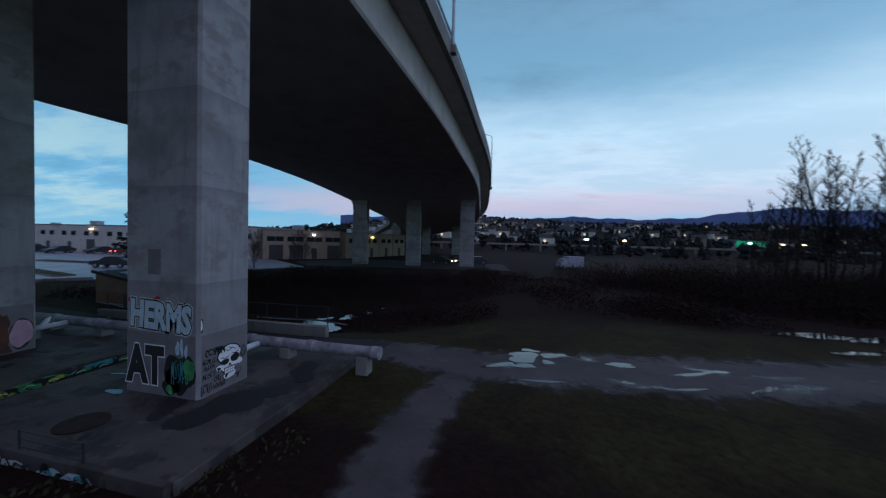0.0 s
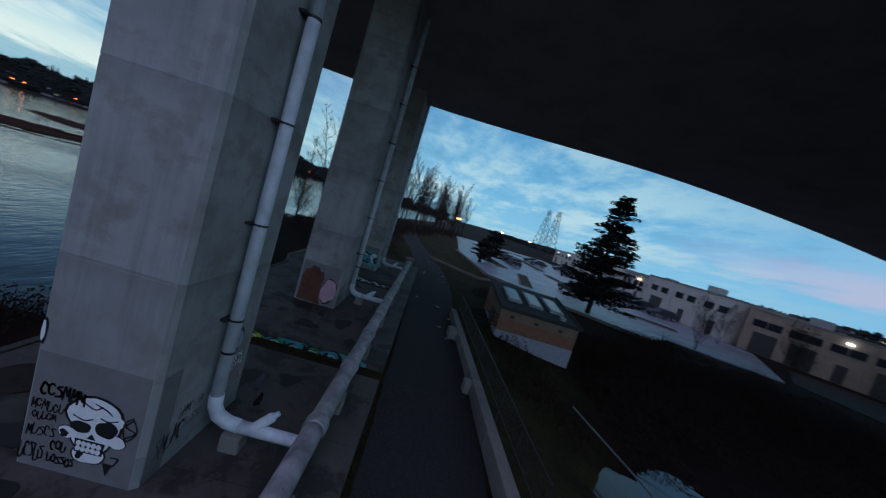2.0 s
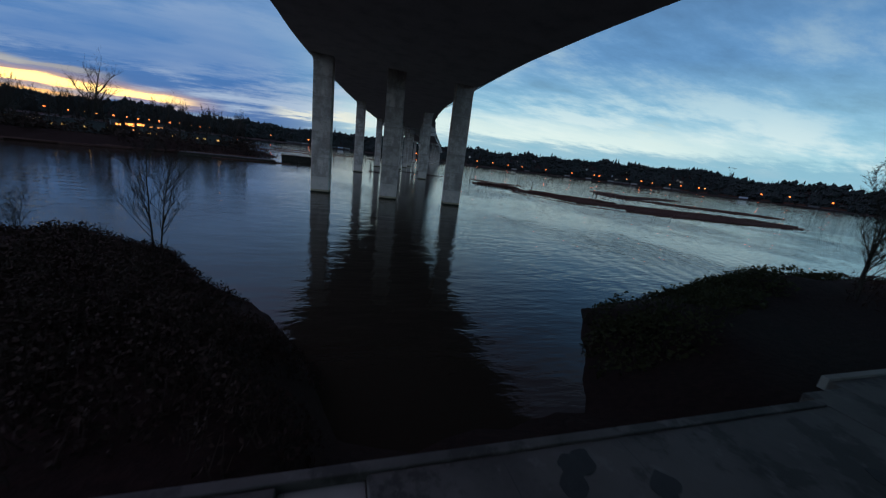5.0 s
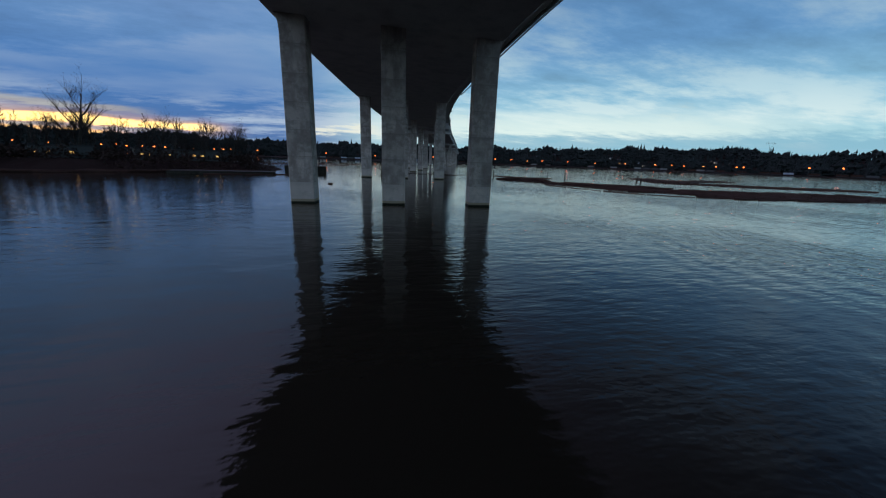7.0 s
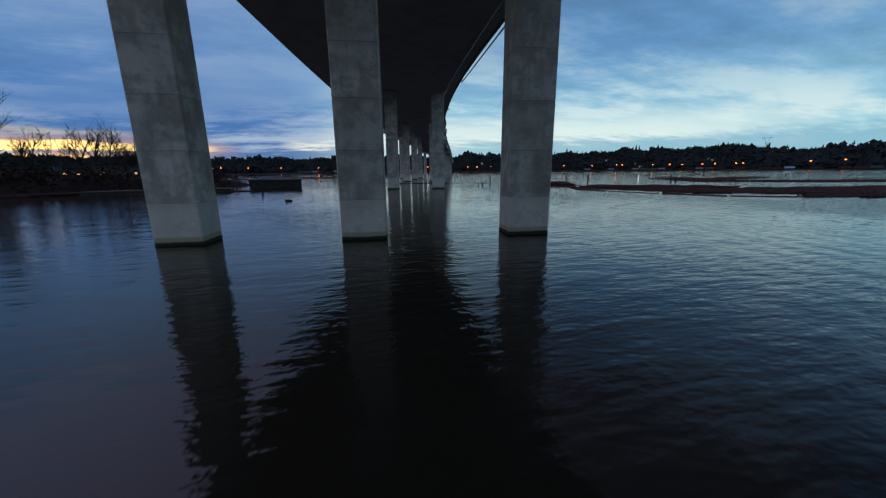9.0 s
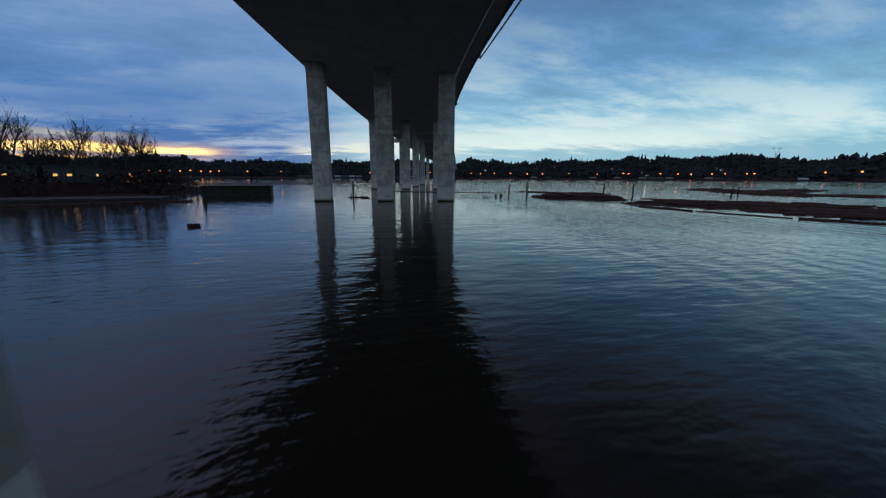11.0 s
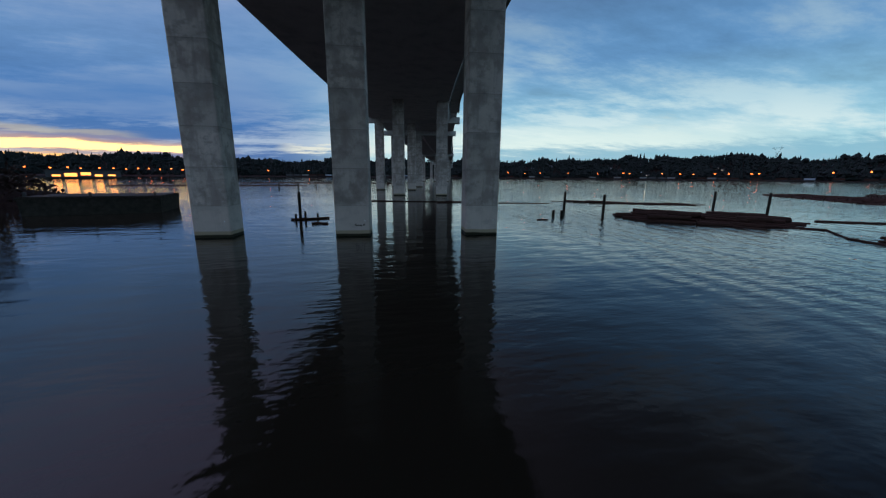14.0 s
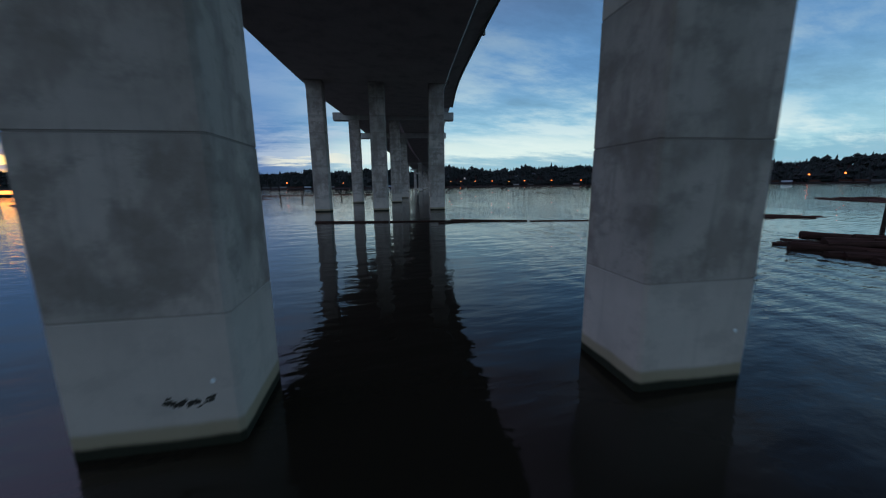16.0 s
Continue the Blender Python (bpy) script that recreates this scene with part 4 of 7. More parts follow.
    scribble(a, "S", -0.62, -0.1, 0.70, 0.86, M_BLACK, 64, 0.011, 7)
    scribble(a, "S", -0.50, -0.05, 0.48, 0.62, M_BLACK, 65, 0.014, 5)
    # second column
    paint(b, "W", [[(-0.70, 0.05), (-0.66, 0.5), (-0.69, 0.92), (-0.60, 1.26), (-0.46, 1.30), (-0.38, 1.46), (-0.12, 1.42), (-0.02, 1.28), (0.09, 1.31), (0.17, 1.02), (0.10, 0.8), (0.15, 0.5), (0.10, 0.3), (0.22, 0.02)]], M_ORANGE)
    paint(b, "W", [blob(0.42, 0.62, 0.30, 0.50, rg, 0.08)], M_BLACK, 0.008)
    paint(b, "W", [blob(0.42, 0.62, 0.28, 0.48, rg, 0.08)], M_PINK, 0.011)
    scribble(b, "W", 0.25, 0.55, 0.3, 0.95, M_BLACK, 70, 0.025, 3)
    paint(b, "N", [blob(0.7, 0.62, 0.40, 0.52, rg, 0.08)], M_PINK, 0.006)
    scribble(b, "N", 0.45, 0.95, 0.35, 1.0, M_BLACK, 74, 0.035, 3)
    scribble(b, "S", -0.95, -0.35, 0.2, 0.9, M_BLACK, 71, 0.05, 4)
    # third column
    throw_up(1.5, 1.2, (M_PALEBLUE, M_TEAL), 72, c, on_face("W", 0.0) @ Matrix.Translation((-0.76, 0.15, 0)))
    scribble(c, "S", -1.0, 0.3, 0.2, 0.9, M_PALEBLUE, 73, 0.06, 6)


column_art()


# ---- slab under the columns ----
def build_slab():
    sl = holder("slab", pose(0, 0, 0), "stained concrete slab under the bridge with drain trenches and spray paint", "slab", kind="structure")
    t = SLAB
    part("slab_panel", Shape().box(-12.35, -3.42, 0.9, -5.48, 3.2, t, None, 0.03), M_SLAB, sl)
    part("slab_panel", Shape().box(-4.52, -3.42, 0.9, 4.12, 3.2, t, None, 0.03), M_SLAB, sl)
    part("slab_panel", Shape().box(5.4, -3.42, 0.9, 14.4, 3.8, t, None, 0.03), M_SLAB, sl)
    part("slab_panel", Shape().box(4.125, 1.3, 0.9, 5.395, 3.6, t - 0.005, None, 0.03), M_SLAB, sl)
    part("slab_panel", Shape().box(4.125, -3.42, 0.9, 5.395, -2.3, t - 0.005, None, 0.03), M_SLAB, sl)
    part("trench_floor", Shape().box(-5.475, -3.4, 0.9, -4.525, 2.9, t - 0.62), M_DIRT, sl)
    part("trench_floor", Shape().box(4.13, -2.295, 0.9, 5.39, 1.295, t - 0.6), M_DIRT, sl)
    part("sill", Shape().box(-5.475, 2.9, 0.9, -4.525, 3.2, t - 0.1, None, 0.02), M_WALL, sl)
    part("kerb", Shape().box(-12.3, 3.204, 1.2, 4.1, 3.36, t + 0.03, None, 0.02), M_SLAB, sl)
    part("kerb", Shape().box(5.42, 3.805, 1.2, 14.4, 3.96, t + 0.05, None, 0.02), M_WALL, sl)
    for k in range(5):
        x = -11.0 + k * 1.4
        part("joint", Shape().box(x, -3.3, t - 0.002, x + 0.006, 3.12, t + 0.002), M_BLACK, sl)
    for k in range(4):
        x = -2.8 + k * 1.9
        part("joint", Shape().box(x, -3.3, t - 0.002, x + 0.006, 3.12, t + 0.002), M_BLACK, sl)
    wall = Matrix(((0, 0, -1, -4.522), (-1, 0, 0, 2.85), (0, 1, 0, t - 0.60), (0, 0, 0, 1)))
    throw_up(2.6, 0.58, (M_YELLOWGREEN, M_GREEN), 81, sl, wall)
    throw_up(2.9, 0.58, (M_GREEN, M_TEAL), 82, sl, wall @ Matrix.Translation((2.7, 0, 0)))
    w2 = Matrix(((0, 0, -1, 5.398), (-1, 0, 0, 1.2), (0, 1, 0, t - 0.58), (0, 0, 0, 1)))
    throw_up(2.1, 0.56, (M_TEAL, M_PALEBLUE), 83, sl, w2)
    throw_up(1.2, 0.5, (M_BANDGREY, M_WHITE), 84, sl, w2 @ Matrix.Translation((2.2, 0, 0)))
    fr = Matrix(((-1, 0, 0, -9.4), (0, 0, 1, 3.362), (0, 1, 0, t - 0.62), (0, 0, 0, 1)))
    throw_up(1.3, 0.55, (M_TEAL, M_PALEBLUE), 85, sl, fr)
    throw_up(1.1, 0.55, (M_BANDGREY, M_WHITE), 86, sl, fr @ Matrix.Translation((-1.4, 0, 0)))
    rg = random.Random(11)
    M_STAIN = plain("oil_stain", (0.014, 0.013, 0.013), 0.7, var=0.3, bumpy=0)
    spots = [(-3.0, 1.6, 0.5), (-1.6, 0.4, 0.6), (-3.2, -0.5, 0.35), (-2.4, -1.5, 0.4), (-0.9, 2.3, 0.3), (-1.9, 2.8, 0.35), (1.9, -1.7, 0.5), (2.6, 1.5, 0.5), (-6.6, -1.4, 0.3), (-3.7, -2.2, 0.3), (0.2, -2.4, 0.5), (-2.0, -0.6, 0.25), (3.2, -0.6, 0.35), (8, -1.6, 0.5), (10.5, 1.4, 0.6), (-11.4, -1.6, 0.7), (-10.9, 0.9, 0.9), (-11.2, 0.2, 0.7), (-9.7, 1.25, 0.5), (-9.3, 2.6, 0.12), (-1.3, 1.3, 0.3), (-2.6, 0.6, 0.2)]
    for i, (x, y, r) in enumerate(spots):
        q = [(a + rg.uniform(-0.05, 0.05) * r, b + rg.uniform(-0.05, 0.05) * r) for a, b in blob(x, y, r, r * rg.uniform(0.5, 0.9), rg, 0.24, 44, rg.uniform(0, 3))]
        part("stain", Shape().loft([[(a, b, t - 0.01) for a, b in q], [(a, b, t + 0.004 + 0.0004 * i) for a, b in q]]), M_STAIN, sl)
    for x, y, rx, ry, tn in [(-7.0, -0.9, 0.34, 0.07, 0.3), (-6.5, 0.1, 0.26, 0.05, 0.2), (-7.6, -1.2, 0.28, 0.05, 0.1), (7.0, 1.6, 0.4, 0.1, 0.1), (-7.62, 1.0, 0.30, 0.10, 0.1)]:
        q = blob(x, y, rx, ry, rg, 0.2, 20, tn)
        part("wet_patch", Shape().loft([[(a, b, t - 0.01) for a, b in q], [(a, b, t + 0.014) for a, b in q]]), M_PUDDLE, sl)
    # iron lid
    ring = Shape()
    for r0, r1, z in ((0.34, 0.46, 0.03), (0.0, 0.33, 0.018)):
        pts = [(r1 * math.cos(a), r1 * math.sin(a)) for a in np.linspace(0, 2 * math.pi, 24, endpoint=False)]
        ring.loft([[(-8.7 + a, 2.3 + b, t - 0.02) for a, b in pts], [(-8.7 + a, 2.3 + b, t + z - 0.006 * (r0 > 0)) for a, b in pts]])
    thing("manhole_cover", ring, M_PILE, "round iron lid set in the concrete slab", "manhole cover")


build_slab()


# ---- drain pipes ----
def build_pipes():
    run = holder("drain_main", pose(0, 0, 0), "long painted drain pipe on concrete blocks with faded tags", "pipe")
    y, z, r = -2.62, 2.92, 0.185
    xs = list(np.arange(-13.4, 12.4, 2.43)) + [12.4]
    for a, b in zip(xs[:-1], xs[1:]):
        part("pipe_length", Shape().tube([(a + 0.01, y, z), (b - 0.01, y, z)], r, 20), M_PIPEOLD, run, smooth=False)
    for a in xs[1:-1]:
        part("coupling", Shape().tube([(a - 0.14, y, z), (a - 0.12, y, z), (a + 0.12, y, z), (a + 0.14, y, z)], [r + 0.005, r + 0.03, r + 0.03, r + 0.005], 20), M_PIPEOLD, run, "pipe coupling sleeve")
    part("coupling", Shape().tube([(-13.46, y, z), (-13.2, y, z)], r + 0.03, 20), M_PIPEOLD, run)
    part("end_hood", Shape().box(12.2, y - 0.32, SLAB, 12.75, y + 0.32, 3.3, None, 0.03), M_WALL, run, "concrete block at the pipe's end")
    rg = random.Random(21)
    for i, x in enumerate(np.arange(-12.9, 12.2, 2.85)):
        zb = SLAB if x > -12.3 else 1.9
        part("support_block", Shape().box(x - 0.2, y - 0.22, zb - 0.02, x + 0.2, y + 0.22, z - r + 0.06, None, 0.02), M_WALL, run)
    for i, x in enumerate([-12.2, -10.6, -9.6, -7.9, -5.2, -3.4, -1.7, 0.6]):
        s = Shape()
        m = Matrix(((1, 0, 0, x), (0, 0, -1, y - r - 0.004), (0, 1, 0, z), (0, 0, 0, 1)))
        pts = [(0.1 * k, rg.uniform(-0.06, 0.06)) for k in range(6)]
        stroke(s, pts, 0.02, m)
        part("tag", s, M_BLACK if i % 3 else M_YELLOWGREEN, run)
    for x0, ln, mat in ((-12.6, 0.5, M_PALEBLUE), (-10.2, 0.9, M_YELLOWGREEN), (-8.9, 0.5, M_ORANGE), (-8.2, 0.6, M_GREEN), (-6.6, 0.5, M_YELLOWGREEN), (-2.9, 0.4, M_TEAL), (2.2, 0.6, M_PALEBLUE)):
        a0 = rg.uniform(2.6, 3.6)
        rows = [[(x0 + ln * u + rg.uniform(-0.05, 0.05), y + (r + 0.004) * math.cos(a0 + v), z + (r + 0.004) * math.sin(a0 + v)) for v in np.linspace(0, 1.5, 7)] for u in (0, 0.3, 0.7, 1)]
        s = Shape()
        o = len(s.v)
        s.v += [q for row in rows for q in row]
        s.f += [(o + i * 7 + j, o + i * 7 + j + 1, o + (i + 1) * 7 + j + 1, o + (i + 1) * 7 + j) for i in range(3) for j in range(6)]
        part("paint_mark", s, mat, run)
    for (k, c) in ((0, -1), (0, 0), (0, 1)):
        cx = c * CS + (0.0 if c < 0 else 0.35)
        dp = holder("downpipe", pose(cx, -CD / 2 - 0.17, 0), "white painted drain downpipe clamped to a concrete column", "pipe", "downpipes")
        rr = 0.102
        part("pipe_length", Shape().tube([(0, 0, 3.25), (0, 0, 9.4)], rr, 16), M_PIPE, dp, smooth=True)
        part("pipe_length", Shape().tube([(0, 0, 9.42), (0, 0, 14.6)], rr, 16), M_PIPE, dp, smooth=True)
        part("elbow", Shape().tube([(0, 0, 3.27), (0, -0.01, 3.08), (-0.01, -0.10, 2.93), (-0.02, -0.28, 2.86), (-0.03, -0.5, 2.85)], rr + 0.012, 16), M_PIPE, dp, smooth=True)
        part("branch", Shape().tube([(-0.03, -0.45, 2.85), (-0.06, -1.72, 2.88)], rr, 16), M_PIPE, dp, smooth=True)
        part("stub", Shape().tube([(-0.04, -0.72, 2.88), (0.06, -0.95, 3.09), (0.07, -0.98, 3.12)], [rr * 0.85, rr * 0.85, rr * 0.6], 14), M_PIPE, dp, "capped clean-out stub")
        part("stub_cap", Shape().tube([(0.068, -0.975, 3.115), (0.095, -1.04, 3.175)], 0.045, 8), M_PALEBLUE, dp)
        for zz in (4.6, 6.2, 7.82, 9.43, 11.05, 12.6):
            part("clamp", Shape().tube([(0, 0, zz - 0.015), (0, 0, zz + 0.015)], rr + 0.012, 16).box(-0.17, 0.06, zz - 0.02, 0.17, 0.168, zz + 0.02), M_STEEL, dp, "dark steel clamp")
        part("foot_block", Shape().box(-0.2, -0.62, SLAB - 0.01, 0.14, -0.3, 2.75, None, 0.02), M_WALL, dp)
        part("sticker", Shape().tube([(0, 0, 4.02), (0, 0, 4.06)], rr + 0.003, 16), M_BLACK, dp)


build_pipes()


# ---- low wall, fence and shed in the hollow ----
def build_guard():
    g = holder("guard_wall", pose(0, 0, 0), "low concrete kerb wall along the path with a wire fence behind", "wall")
    a, b = Vector((-9.1, -6.6, 0)), Vector((4.2, -6.0, 0))
    d = (b - a).normalized()
    ang = math.atan2(d.y, d.x)
    ln = (b - a).length
    m = Matrix.Translation(a) @ Matrix.Rotation(ang, 4, "Z")
    n = 5
    for k in range(n):
        part("wall_block", Shape().box(k * ln / n + 0.008, -0.15, 1.7, (k + 1) * ln / n - 0.008, 0.15, 2.5, m, 0.03), M_WALL, g)
    part("buttress", Shape().box(9.5, 0.174, 1.9, 10.2, 0.55, 2.5, m, 0.03), M_WALL, g)
    part("buttress", Shape().box(5.0, 0.174, 1.9, 5.4, 0.4, 2.45, m, 0.03), M_WALL, g)
    for k in range(9):
        x = 0.15 + k * (ln - 0.3) / 8
        part("fence_post", Shape().tube([m @ Vector((x, -0.26, 1.7)), m @ Vector((x, -0.26, 3.35))], 0.025, 8), M_STEEL, g)
    for z in (2.68, 3.33):
        part("fence_rail", Shape().tube([m @ Vector((0.1, -0.26, z)), m @ Vector((ln - 0.1, -0.26, z))], 0.018, 6), M_STEEL, g)
    wire = Shape()
    for k in range(int(ln / 0.16)):
        x = 0.1 + k * 0.16
        for s in (-1, 1):
            p, q = m @ Vector((x, -0.26, 2.68)), m @ Vector((min(max(x + s * 0.65, 0), ln), -0.26, 3.33))
            wire.tube([p, q], 0.0035, 3, False)
    tagged(part("wire_mesh", wire, M_STEEL, g), kind="stuff")
    for k in range(4):
        part("rail", Shape().tube([(3.4, -6.6, 2.45 + k * 0.22), (3.5, -8.4, 2.45 + k * 0.22)], 0.02, 6), M_STEEL, g)
    thing("leaning_pole", Shape().tube([(-1.15, -11.21, 1.35), (-2.4, -11.5, 1.28), (-5.0, -11.9, 1.28), (-7.03, -12.15, 1.1)], 0.035, 8), M_GALV, "long thin pale pole lying over the muddy hollow", "pole")
    rg = random.Random(90)
    for k, (x, y, rx, ry) in enumerate([(-4.3, -11.6, 1.5, 1.5), (-4.1, -13.4, 1.3, 1.4), (-5.0, -16.6, 0.55, 0.9), (-5.3, -18.0, 0.5, 0.8), (-3.4, -15.2, 0.35, 0.6), (-6.1, -20.1, 0.2, 0.45)]):
        q = blob(x, y, rx, ry, rg, 0.30, 120, rg.uniform(0, 3))
        q = [(a + rg.uniform(-0.08, 0.08), c + rg.uniform(-0.08, 0.08)) for a, c in q]
        z = max(0.5, hgt(x, y) + 0.05) + 0.004 * k
        thing("pond", Shape().loft([[(a, c, z - 0.5) for a, c in q], [(a, c, z) for a, c in q]]), M_POND, "shallow standing water in the hollow reflecting the sky", "pond", "ponds")


build_guard()


def build_shed():
    sh = holder("shed", pose(4.0, -13.0, 0), "small tan pump house with dark sloped roof and three skylights", "shed")
    w, d = 4.5, 4.6
    part("lower_wall", Shape().box(0, 0, 0.2, d, w, 2.15), M_GREYBLUE, sh, "pale grey painted lower wall")
    part("middle_wall", Shape().box(0.01, 0.01, 2.152, d - 0.01, w - 0.01, 2.85), M_BRICKTAN, sh, "brown block wall course")
    part("upper_wall", Shape().loft([[(0, 0, 2.852), (d, 0, 2.852), (d, w, 2.852), (0, w, 2.852)], [(0, 0, 3.35), (d, 0, 3.95), (d, w, 3.95), (0, w, 3.35)]]), M_SHEDTAN, sh, "tan upper wall")
    part("roof", Shape().loft([[(-0.12, -0.12, 3.36), (d + 0.12, -0.12, 3.99), (d + 0.12, w + 0.12, 3.99), (-0.12, w + 0.12, 3.36)], [(-0.12, -0.12, 3.48), (d + 0.12, -0.12, 4.11), (d + 0.12, w + 0.12, 4.11), (-0.12, w + 0.12, 3.48)]]), M_ROOF, sh, "dark roofing felt")
    for y0, y1 in ((-0.15, -0.05), (w + 0.05, w + 0.15)):
        part("verge_trim", Shape().loft([[(-0.15, y0, 3.40), (d + 0.15, y0, 4.03), (d + 0.15, y1, 4.03), (-0.15, y1, 3.40)], [(-0.15, y0, 3.56), (d + 0.15, y0, 4.19), (d + 0.15, y1, 4.19), (-0.15, y1, 3.56)]]), M_ROOF, sh)
    part("fascia", Shape().box(-0.16, -0.04, 3.38, -0.122, w + 0.04, 3.56), M_ROOF, sh)
    for k in range(3):
        y = 0.55 + k * 1.3
        f = lambda x: 3.48 + (x + 0.12) * 0.63 / (d + 0.24)
        sky = part("skylight", Shape().loft([[(1.2, y, f(1.2)), (3.4, y, f(3.4)), (3.4, y + 0.85, f(3.4)), (1.2, y + 0.85, f(1.2))], [(1.2, y, f(1.2) + 0.12), (3.4, y, f(3.4) + 0.12), (3.4, y + 0.85, f(3.4) + 0.12), (1.2, y + 0.85, f(1.2) + 0.12)]]), M_GALV, sh)
        part("pane", Shape().loft([[(1.26, y + 0.06, f(1.26) + 0.12), (3.34, y + 0.06, f(3.34) + 0.12), (3.34, y + 0.79, f(3.34) + 0.12), (1.26, y + 0.79, f(1.26) + 0.12)], [(1.3, y + 0.1, f(1.3) + 0.15), (3.3, y + 0.1, f(3.3) + 0.15), (3.3, y + 0.75, f(3.3) + 0.15), (1.3, y + 0.75, f(1.3) + 0.15)]]), M_GLASSY, sky, "pale skylight glazing")
    for y in (0.9, 2.3, 3.7):
        part("vent", Shape().box(-0.05, y, 2.95, -0.002, y + 0.22, 3.12), M_STEEL, sh)
    part("roof_vent", Shape().box(0.4, 0.7, 3.5, 0.7, 1.0, 3.72, None, 0.03), M_GALV, sh)
    part("door", Shape().box(1.2, w, 0.9, 2.2, w + 0.04, 2.9), M_DOOR, sh)


build_shed()


# ---- parking lot and warehouses ----
def build_lot():
    pts = [(17, -28), (14, -24), (19, -16.5), (24, -11.5), (45, -9), (100, -12), (112, -46), (26, -46), (13, -36)]
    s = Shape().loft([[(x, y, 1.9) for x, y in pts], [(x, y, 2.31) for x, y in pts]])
    thing("parking_lot", s, M_LOT, "wet asphalt parking lot, coloured pale blue for the sky's sheen", "parking lot", kind="structure")
    s = Shape().loft([[(x, y, 1.9) for x, y in [(8, -40), (14, -38), (22, -46), (14, -58), (-14, -58), (-16, -44)]], [(x, y, 2.28) for x, y in [(8, -40), (14, -38), (22, -46), (14, -58), (-14, -58), (-16, -44)]]])
    thing("yard", s, M_ASPHALT, "dark paved yard under the bridge", "yard", kind="structure")
    for a, b, lab in [((24.4, -4.4), (19.3, -9.5), ""), ((19.3, -9.5), (22.7, -13.6), ""), ((24, -11.2), (20.5, -15.6), ""), ((24.2, -11), (46, -8.6), ""), ((18.5, -16.8), (13.6, -24), "")]:
        d = Vector((*b, 0)) - Vector((*a, 0))
        m = Matrix.Translation((*a, 0)) @ Matrix.Rotation(math.atan2(d.y, d.x), 4, "Z")
        thing("kerb", Shape().box(0, -0.1, 2.0, d.length, 0.1, 2.46, m, 0.03), M_WALL, "pale concrete kerb at the edge of the lot", "kerb", kind="structure")


build_lot()


def lot_islands():
    for i, (x, y, ln, wd, a) in enumerate([(30, -17, 11, 1.6, -12), (46, -15, 16, 1.8, 5), (40, -27, 18, 1.6, 2), (66, -27, 22, 1.6, 2), (72, -17, 20, 2.0, 3), (26, -32, 6, 1.6, 60), (92, -30, 14, 1.6, 80)]):
        m = pose(x, y, 2.31, 0, 0, a)
        ob = holder("planting_island", m, "kerbed planting strip of dark grass in the parking lot", "planting strip", "planting strips")
        part("kerb", Shape().box(-ln / 2, -wd / 2, -0.05, ln / 2, wd / 2, 0.13, None, 0.03), M_WALL, ob)
        part("turf", Shape().box(-ln / 2 + 0.15, -wd / 2 + 0.15, 0.10, ln / 2 - 0.15, wd / 2 - 0.15, 0.17, None, 0.03), M_LEAFY, ob)
    line = plain("worn_line_paint", (0.55, 0.56, 0.58), 0.7, var=0.3)
    for k in range(26):
        thing("bay_line", Shape().box(30 + k * 2.7, -42.4, 2.29, 30.1 + k * 2.7, -37.6, 2.316), line, "worn white parking bay line", "bay line", "parking bay lines")


lot_islands()


def warehouse(a, b, deep, high, mat, label, bays, seed, lamp):
    """A flat-roofed block whose front runs from a to b."""
    rg = random.Random(seed)
    d = Vector((*b, 0)) - Vector((*a, 0))
    ln = d.length
    ob = holder("warehouse", Matrix.Translation((*a, 2.25)) @ Matrix.Rotation(math.atan2(d.y, d.x), 4, "Z"), label, "warehouse", "warehouses")
    part("wall", Shape().box(0, 0, -0.6, ln, deep, high), mat, ob)
    part("roof", Shape().box(-0.1, -0.1, high + 0.002, ln + 0.1, deep + 0.1, high + 0.25), M_WALL, ob, "flat roof with a coping")
    part("roof_unit", Shape().box(ln * 0.4, deep * 0.4, high + 0.25, ln * 0.4 + 2.2, deep * 0.4 + 1.6, high + 1.3, None, 0.05), M_GALV, ob)
    for k in range(bays):
        x0 = ln * k / bays
        w = ln / bays
        part("pilaster", Shape().box(x0 + 0.02, -0.18, -0.5, x0 + 0.4, -0.002, high - 0.1), mat, ob)
        if rg.random() < 0.35:
            part("dock_door", Shape().box(x0 + w * 0.3, -0.1, 0.0, x0 + w * 0.3 + 2.4, -0.003, 2.7), M_DOOR, ob, "dark roll-up dock door")
        else:
            dr = part("door", Shape().box(x0 + w * 0.45, -0.08, 0.0, x0 + w * 0.45 + 1.0, -0.003, 2.1), M_DOOR, ob)
        for j in range(2):
            xw = x0 + w * (0.18 + 0.42 * j)
            win = part("window", Shape().box(xw, -0.07, high * 0.62, xw + 1.5, -0.003, high * 0.62 + 1.0), M_FRAME, ob)
            part("pane", Shape().box(xw + 0.07, -0.085, high * 0.62 + 0.07, xw + 1.43, -0.071, high * 0.62 + 0.93), M_WINDOW, win)
        if k in lamp:
            part("wall_lamp", Shape().box(x0 + w * 0.5, -0.4, high * 0.86, x0 + w * 0.5 + 0.5, -0.004, high * 0.86 + 0.22, None, 0.03), M_LAMP_WARM if k % 2 else M_LAMP_WHITE, ob, "glowing wall lamp")
    return ob


